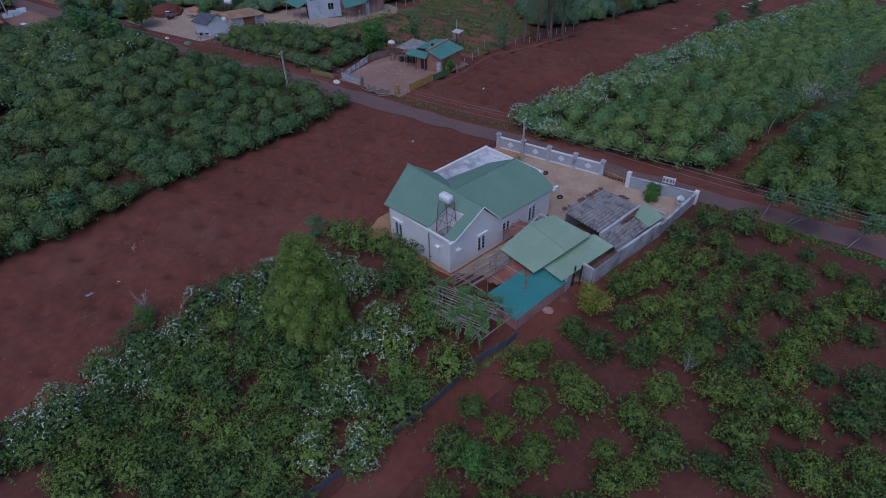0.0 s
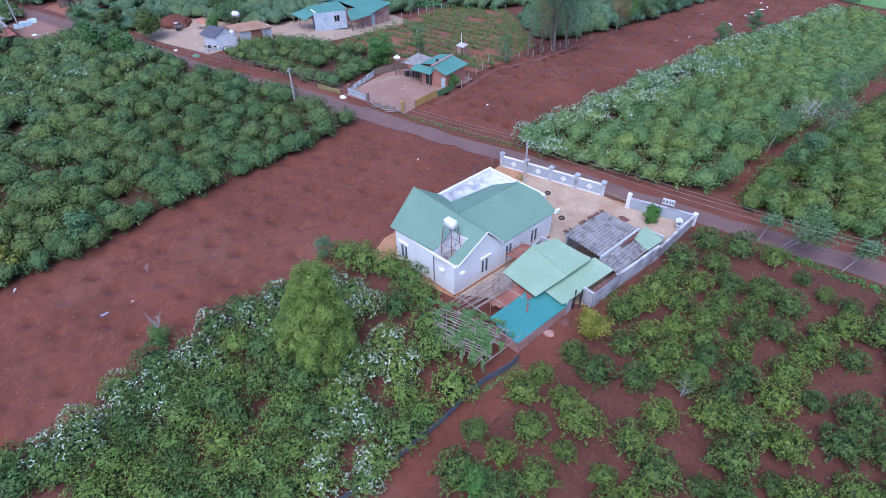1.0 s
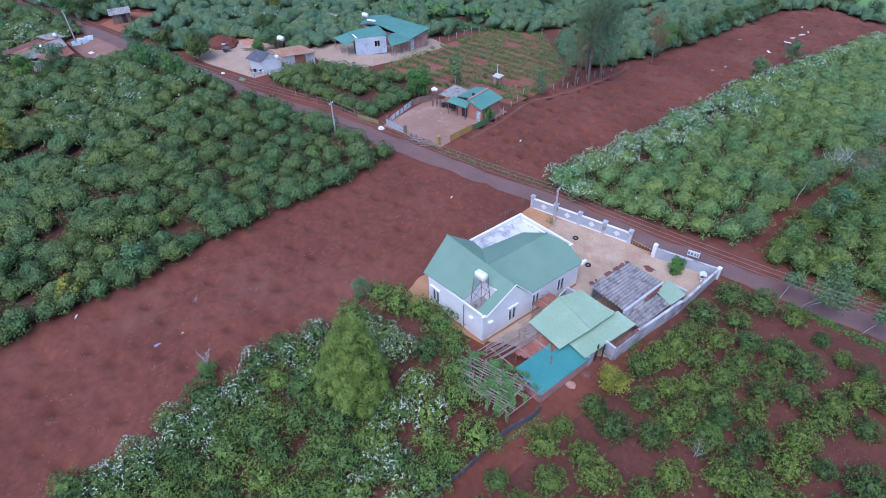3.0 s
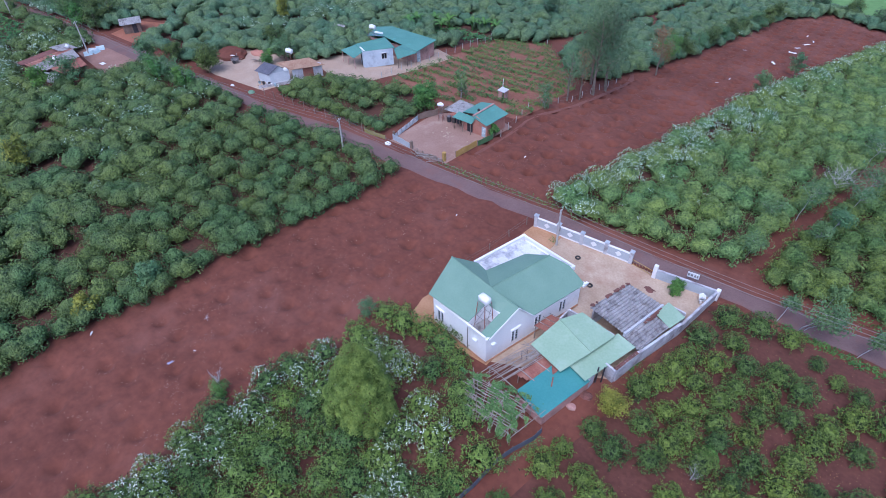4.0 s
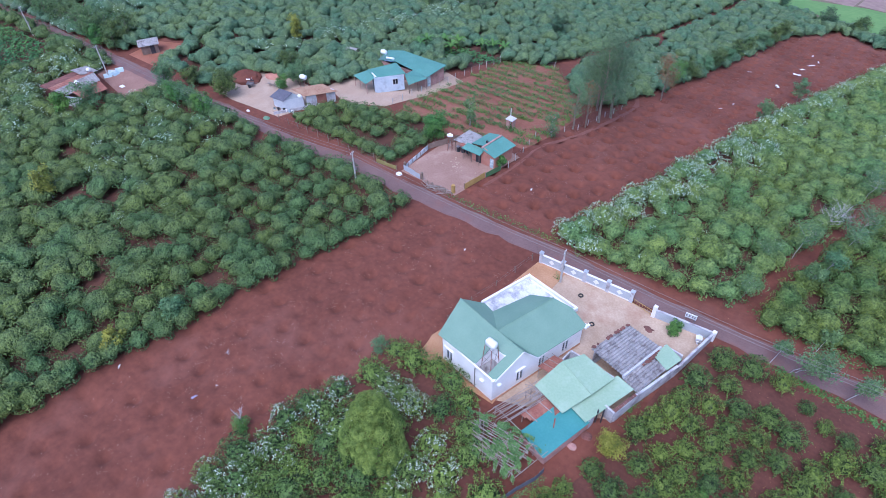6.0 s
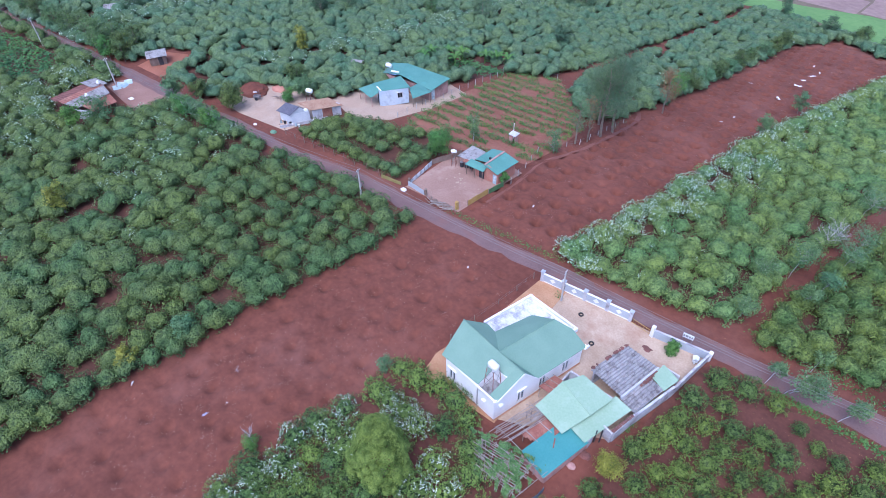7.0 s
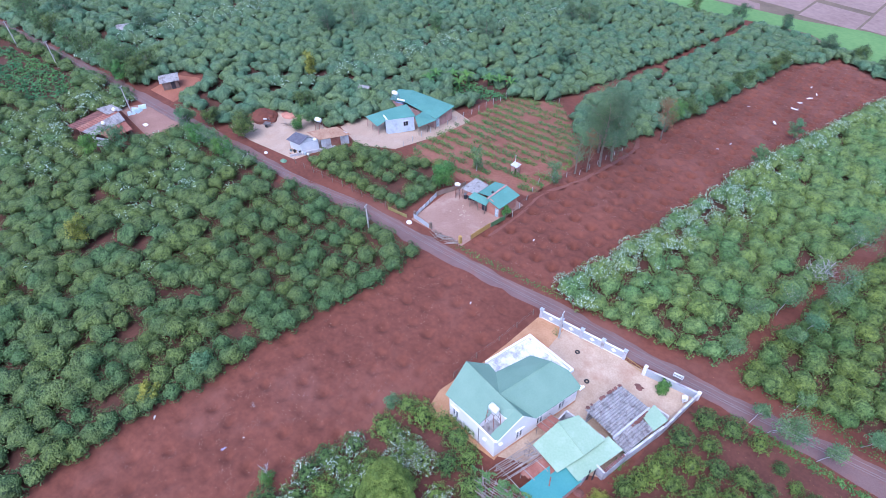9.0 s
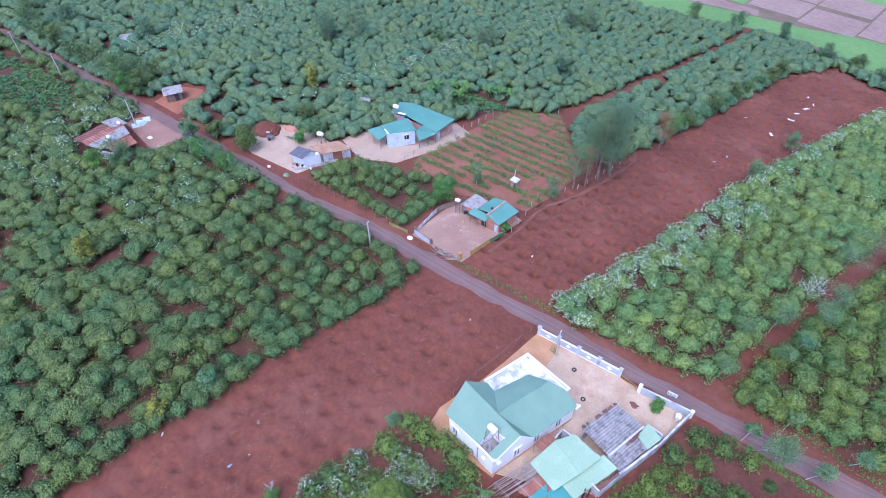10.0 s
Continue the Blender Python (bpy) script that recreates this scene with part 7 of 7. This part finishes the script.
more = more[(more[:, 0] < 16) & (more[:, 1] > 9) & [min(math.dist(p, q) for q in pd) > 2.5 and (p[0] > 7 or p[1] < 18) for p in more]]
large = np.array([p for p in SOUTH_BUSHES if p not in SMALL_BUSHES] + more.tolist())
plant(kd, large, .9, 1.24, lambda x, y: int(rng.integers(0, 4)))
for p in SMALL_BUSHES + [q for q in NORTH_BUSHES if q not in SMALL_BUSHES]:
    k = kd[int(rng.integers(0, 4))]
    sc = rng.uniform(.6, .85) if p in SMALL_BUSHES else rng.uniform(.8, 1.08)
    copy_thing(k, pose(p[0], p[1], 0, 0, 0, rng.uniform(0, 360)) @ Matrix.Diagonal((*[sc / v for v in k.scale], 1)))
bright = coffee_kinds(1200, .075, LEAF_BRIGHT, (0,), 1.2, 1.5, 8, "low bright green young bush between the coffee")
plant(bright, [(-2.9, 32.3 + 1.2), (-11.0, 16.5), (-16.9, 18.3)], .8, 1.25, lambda x, y: 0)

# ---- garden beds ----
BEDS = [(-70.2, 66), (-70.6, 95), (-62.6, 101), (-47, 84.5), (-46.2, 75), (-46.8, 67.8), (-52, 66.8), (-57.6, 63.4), (-62, 64.5), (-68, 62.5)]


flat_patch("bed_soil", BEDS, .04, mottled("orange_bed_soil", (0.19, 0.07, 0.045), (0.28, 0.122, 0.085), 0.3, 2.5, 0.95, 0.5), "orange-red tilled soil of the garden beds", "soil")


def beds():
    rg = np.random.default_rng(31)
    shapes = []
    for _ in range(5):
        c = rg.normal(0, 1, (26, 3)) * (.22, .22, .17) + (0, 0, .34)
        out = c / (np.linalg.norm(c, axis=1)[:, None] + 1e-6)
        shapes.append((leaf_quads(rg, c, out, .125), np.zeros(26, int)))
    pl = []
    for k, y0 in enumerate(np.arange(58, 104, 2.45)):
        for x in np.arange(-72, -44, .55):
            for dy in (-.28, .28):
                y = y0 + .12 * (x + 60) + dy
                if noise.noise(Vector((x * .25, y0, 1.7))) > -.3:
                    pl.append((x + rg.normal(0, .1), y + rg.normal(0, .1)))
    pl = np.array(pl)
    pl = pl[inside(pl[:, 0], pl[:, 1], BEDS)]
    q, w = spread(rg, shapes, pl, .7, 1.35)
    tagged(part("bed_plants", quads_mesh("bed_plants", q, w, (leafy("bed_leaf", (0.045, 0.1, 0.03), (0.15, 0.24, 0.07)),)), None), "rows of low green seedlings on red garden beds", "bed plants", kind="stuff")


beds()


def greens():
    rg = np.random.default_rng(91)
    shapes = []
    for _ in range(4):
        c = rg.normal(0, 1, (14, 3)) * (.4, .4, .16) + (0, 0, .4)
        shapes.append((leaf_quads(rg, c, np.tile((0., 0., 1.), (14, 1)), .3), np.zeros(14, int)))
    pl = np.concatenate([scatter(rg, GREENS, .95, .14, 25, .03), scatter(rg, [(-78, 83.6), (-83.4, 90.2), (-77, 97), (-70.6, 93)], .95, .14, 60, .03)])
    pl = pl[[noise.noise(Vector((x * .16, y * .16, 7.7))) < .42 for x, y in pl]]
    q, w = spread(rg, shapes, pl, .8, 1.2)
    tagged(part("vegetable_rows", quads_mesh("vegetable_rows", q, w, (leafy("crop_leaf", (0.03, 0.09, 0.03), (0.09, 0.2, 0.07)),)), None), "rows of low bluish-green field crop", "crop", kind="stuff")


greens()


def weeds(name, line, width, n, size, mat, label, seed):
    """Low grass and weeds strewn along a line."""
    rg = np.random.default_rng(seed)
    c = []
    L = [math.dist(a, b) for a, b in zip(line, line[1:])]
    for _ in range(n):
        d = rg.uniform(0, sum(L))
        for (a, b), l in zip(zip(line, line[1:]), L):
            if d <= l:
                break
            d -= l
        x, y = a[0] + (b[0] - a[0]) * d / l + rg.normal(0, width), a[1] + (b[1] - a[1]) * d / l + rg.normal(0, width)
        c.append((x, y, float(ground(x, y)) + abs(rg.normal(0, size * .6)) + .05))
    c = np.array(c)
    tagged(part(name, quads_mesh(name, leaf_quads(rg, c, np.tile((0., 0., 1.), (n, 1)), size), np.zeros(n, int), (mat,)), None), label, "grass", kind="stuff")


weeds("verge_grass", [(-3, 51.6), (5, 51.6), (12, 51.8), (40, 51.4)], .35, 2600, .16, GRASS, "strip of green grass along the road edge", 1)
weeds("verge_grass", [(-8, 58.4), (4, 57.6), (30, 57.4)], .4, 900, .16, GRASS, "weeds along the far road edge", 2)
weeds("verge_grass", [(-14.0, 26.4), (-14.4, 24.5), (-15.0, 22)], .18, 260, .08, CREEPER, "weeds and creeper along the path fence", 3)
weeds("verge_grass", [(-27.5, 48.0), (-26.5, 47.6)], .3, 300, .15, GRASS, "tuft of grass under the boundary wall", 4)
weeds("verge_grass", [(-11.4, 42), (-12, 37)], .25, 500, .14, GRASS, "weeds at the foot of the side wall", 5)
weeds("verge_grass", [(-47.6, 51), (-30, 53.2)], .35, 500, .12, GRASS, "thin weeds along the field's road edge", 6)
weeds("dry_litter", [(-44, 0), (-43, 20), (-40, 40)], 5.0, 500, .06, mottled("dry_straw", (0.3, 0.2, 0.15), (0.46, 0.34, 0.28)), "dry leaves and straw strewn over the red field", 7)
weeds("fallen_leaves", [(-5, 25), (0, 40), (8, 48)], 5.0, 1500, .08, LEAF_RUST, "fallen leaves under the coffee bushes", 8)
NETLINE = [(-17.6, 8.6), (-16.8, 12), (-16.1, 15.7), (-15.5, 19.3), (-15.4, 22.2), (-15.0, 23.8), (-14.3, 25.7), (-14.2, 26.8)]
for a, b in zip(NETLINE, NETLINE[1:]):
    fence_panel("net_fence", a, b, .8, NET, "low sagging fence of blue-grey shade net along the path")

# ---- paddies in the valley ----
flat_patch("paddy", [(-104, 179), (-93, 180.5), (-55, 194.5), (-42, 197), (-30, 190), (-14, 178), (10, 176), (30, 210), (-30, 213), (-47, 207), (-60, 205), (-110, 196)], .12, PADDY, "bright green field of young rice", "paddy")
rgp = np.random.default_rng(77)
flat_patch("paddy_banks", [(-140, 192), (-104, 180), (-55, 195), (-14, 179), (60, 180), (60, 300), (-140, 300)], .05, mottled("paddy_bank", (0.12, 0.085, 0.06), (0.2, 0.15, 0.1), 0.2, 2.0), "brown earth banks between the paddies", "banks")
for i in range(9):
    x0 = -118 + i * 17
    for j in range(4):
        y0 = 212 + j * 17 + rgp.uniform(-2, 2) - .02 * x0
        p = [(x0, y0), (x0 + 16.3, y0 + rgp.uniform(-1, 1)), (x0 + 16.5, y0 + 16), (x0 + .3, y0 + 16.2)]
        green = rgp.random() < .18
        flat_patch("paddy", p, .1, PADDY if green else STUBBLE, "small green paddy" if green else "drained brown paddy with raised banks", "paddy")
flat_patch("paddy", [(-110, 197), (-60, 206), (-62, 211.5), (-115, 211)], .1, STUBBLE, "drained brown paddy below the coffee", "paddy")

# ---- litter on the fields ----
def scrap(at, size, mat, label, seed, category="litter", name="plastic_scrap"):
    rg = np.random.default_rng(seed)
    bm = bmesh.new()
    bmesh.ops.create_grid(bm, x_segments=5, y_segments=5, size=size)
    for v in bm.verts:
        v.co = Vector((v.co.x * (1 + .3 * rg.normal()), v.co.y * (.35 + .15 * rg.normal()), .05 + .12 * size * abs(rg.normal())))
    bmesh.ops.solidify(bm, geom=bm.faces[:], thickness=.02)
    o = part(name, bm, mat)
    o.location = (at[0], at[1], float(ground(*at)) + .03)
    o.rotation_euler = (0, 0, rg.uniform(0, 6))
    tagged(o, label, category)


VIOLET = mottled("violet_plastic", (0.2, 0.18, 0.34), (0.5, 0.5, 0.62), 3.0, 15.0, 0.5)
scrap((-44.9, 10.1), .26, VIOLET, "scrap of violet and white plastic on red soil", 1)
scrap((-44.4, 12.4), .1, WHITE, "scrap of white plastic on red soil", 2)
scrap((-54.2, 6.9), .22, WHITE, "white scrap at the plot edge", 3)
scrap((-39.6, 59.9), .2, WHITE, "white scrap on the open field", 4)
scrap((-38.4, 44.2), .18, WHITE, "white scrap near the road", 5)
for i, (x, y, s) in enumerate([(-28.6, 130.5, .6), (-28.0, 141.5, .6), (-28.3, 146, .45), (-27.6, 150.5, .6), (-27.2, 154.5, .45), (-29.4, 158, .35), (-35.6, 134, .3), (-31.2, 113, .3), (-32, 109, .3)]):
    scrap((x, y), s, WHITE if i < 6 else PALEWOOD, "torn white plastic sheet on the far field", 20 + i, "plastic sheet", "plastic_sheet")
scrap((-2.2, 21.6), .25, WHITE, "white bag between the coffee bushes", 40)


def clods():
    """Pale roots and straw lying in loose tufts on the ploughed fields."""
    rg = np.random.default_rng(55)
    pts = []
    for poly, n in ((FIELD_A, 150), (FIELD_B, 320)):
        p = np.array(poly)
        c = rg.uniform(p.min(0), p.max(0), (n * 3, 2))
        pts.append(c[inside(c[:, 0], c[:, 1], poly)][:n])
    c = np.repeat(np.concatenate(pts), 7, 0)
    c = c + rg.normal(0, .28, c.shape)
    c3 = np.c_[c, ground(c[:, 0], c[:, 1]) + .06]
    q = leaf_quads(rg, c3, np.tile((0., 0., 2.), (len(c3), 1)), .17, .05, None, .13)
    tagged(part("field_clods", quads_mesh("field_clods", q, np.zeros(len(q), int), (mottled("dry_roots", (0.16, 0.08, 0.065), (0.27, 0.16, 0.13)),)), None), "dry roots and straw on ploughed red soil", "straw", kind="stuff")


clods()
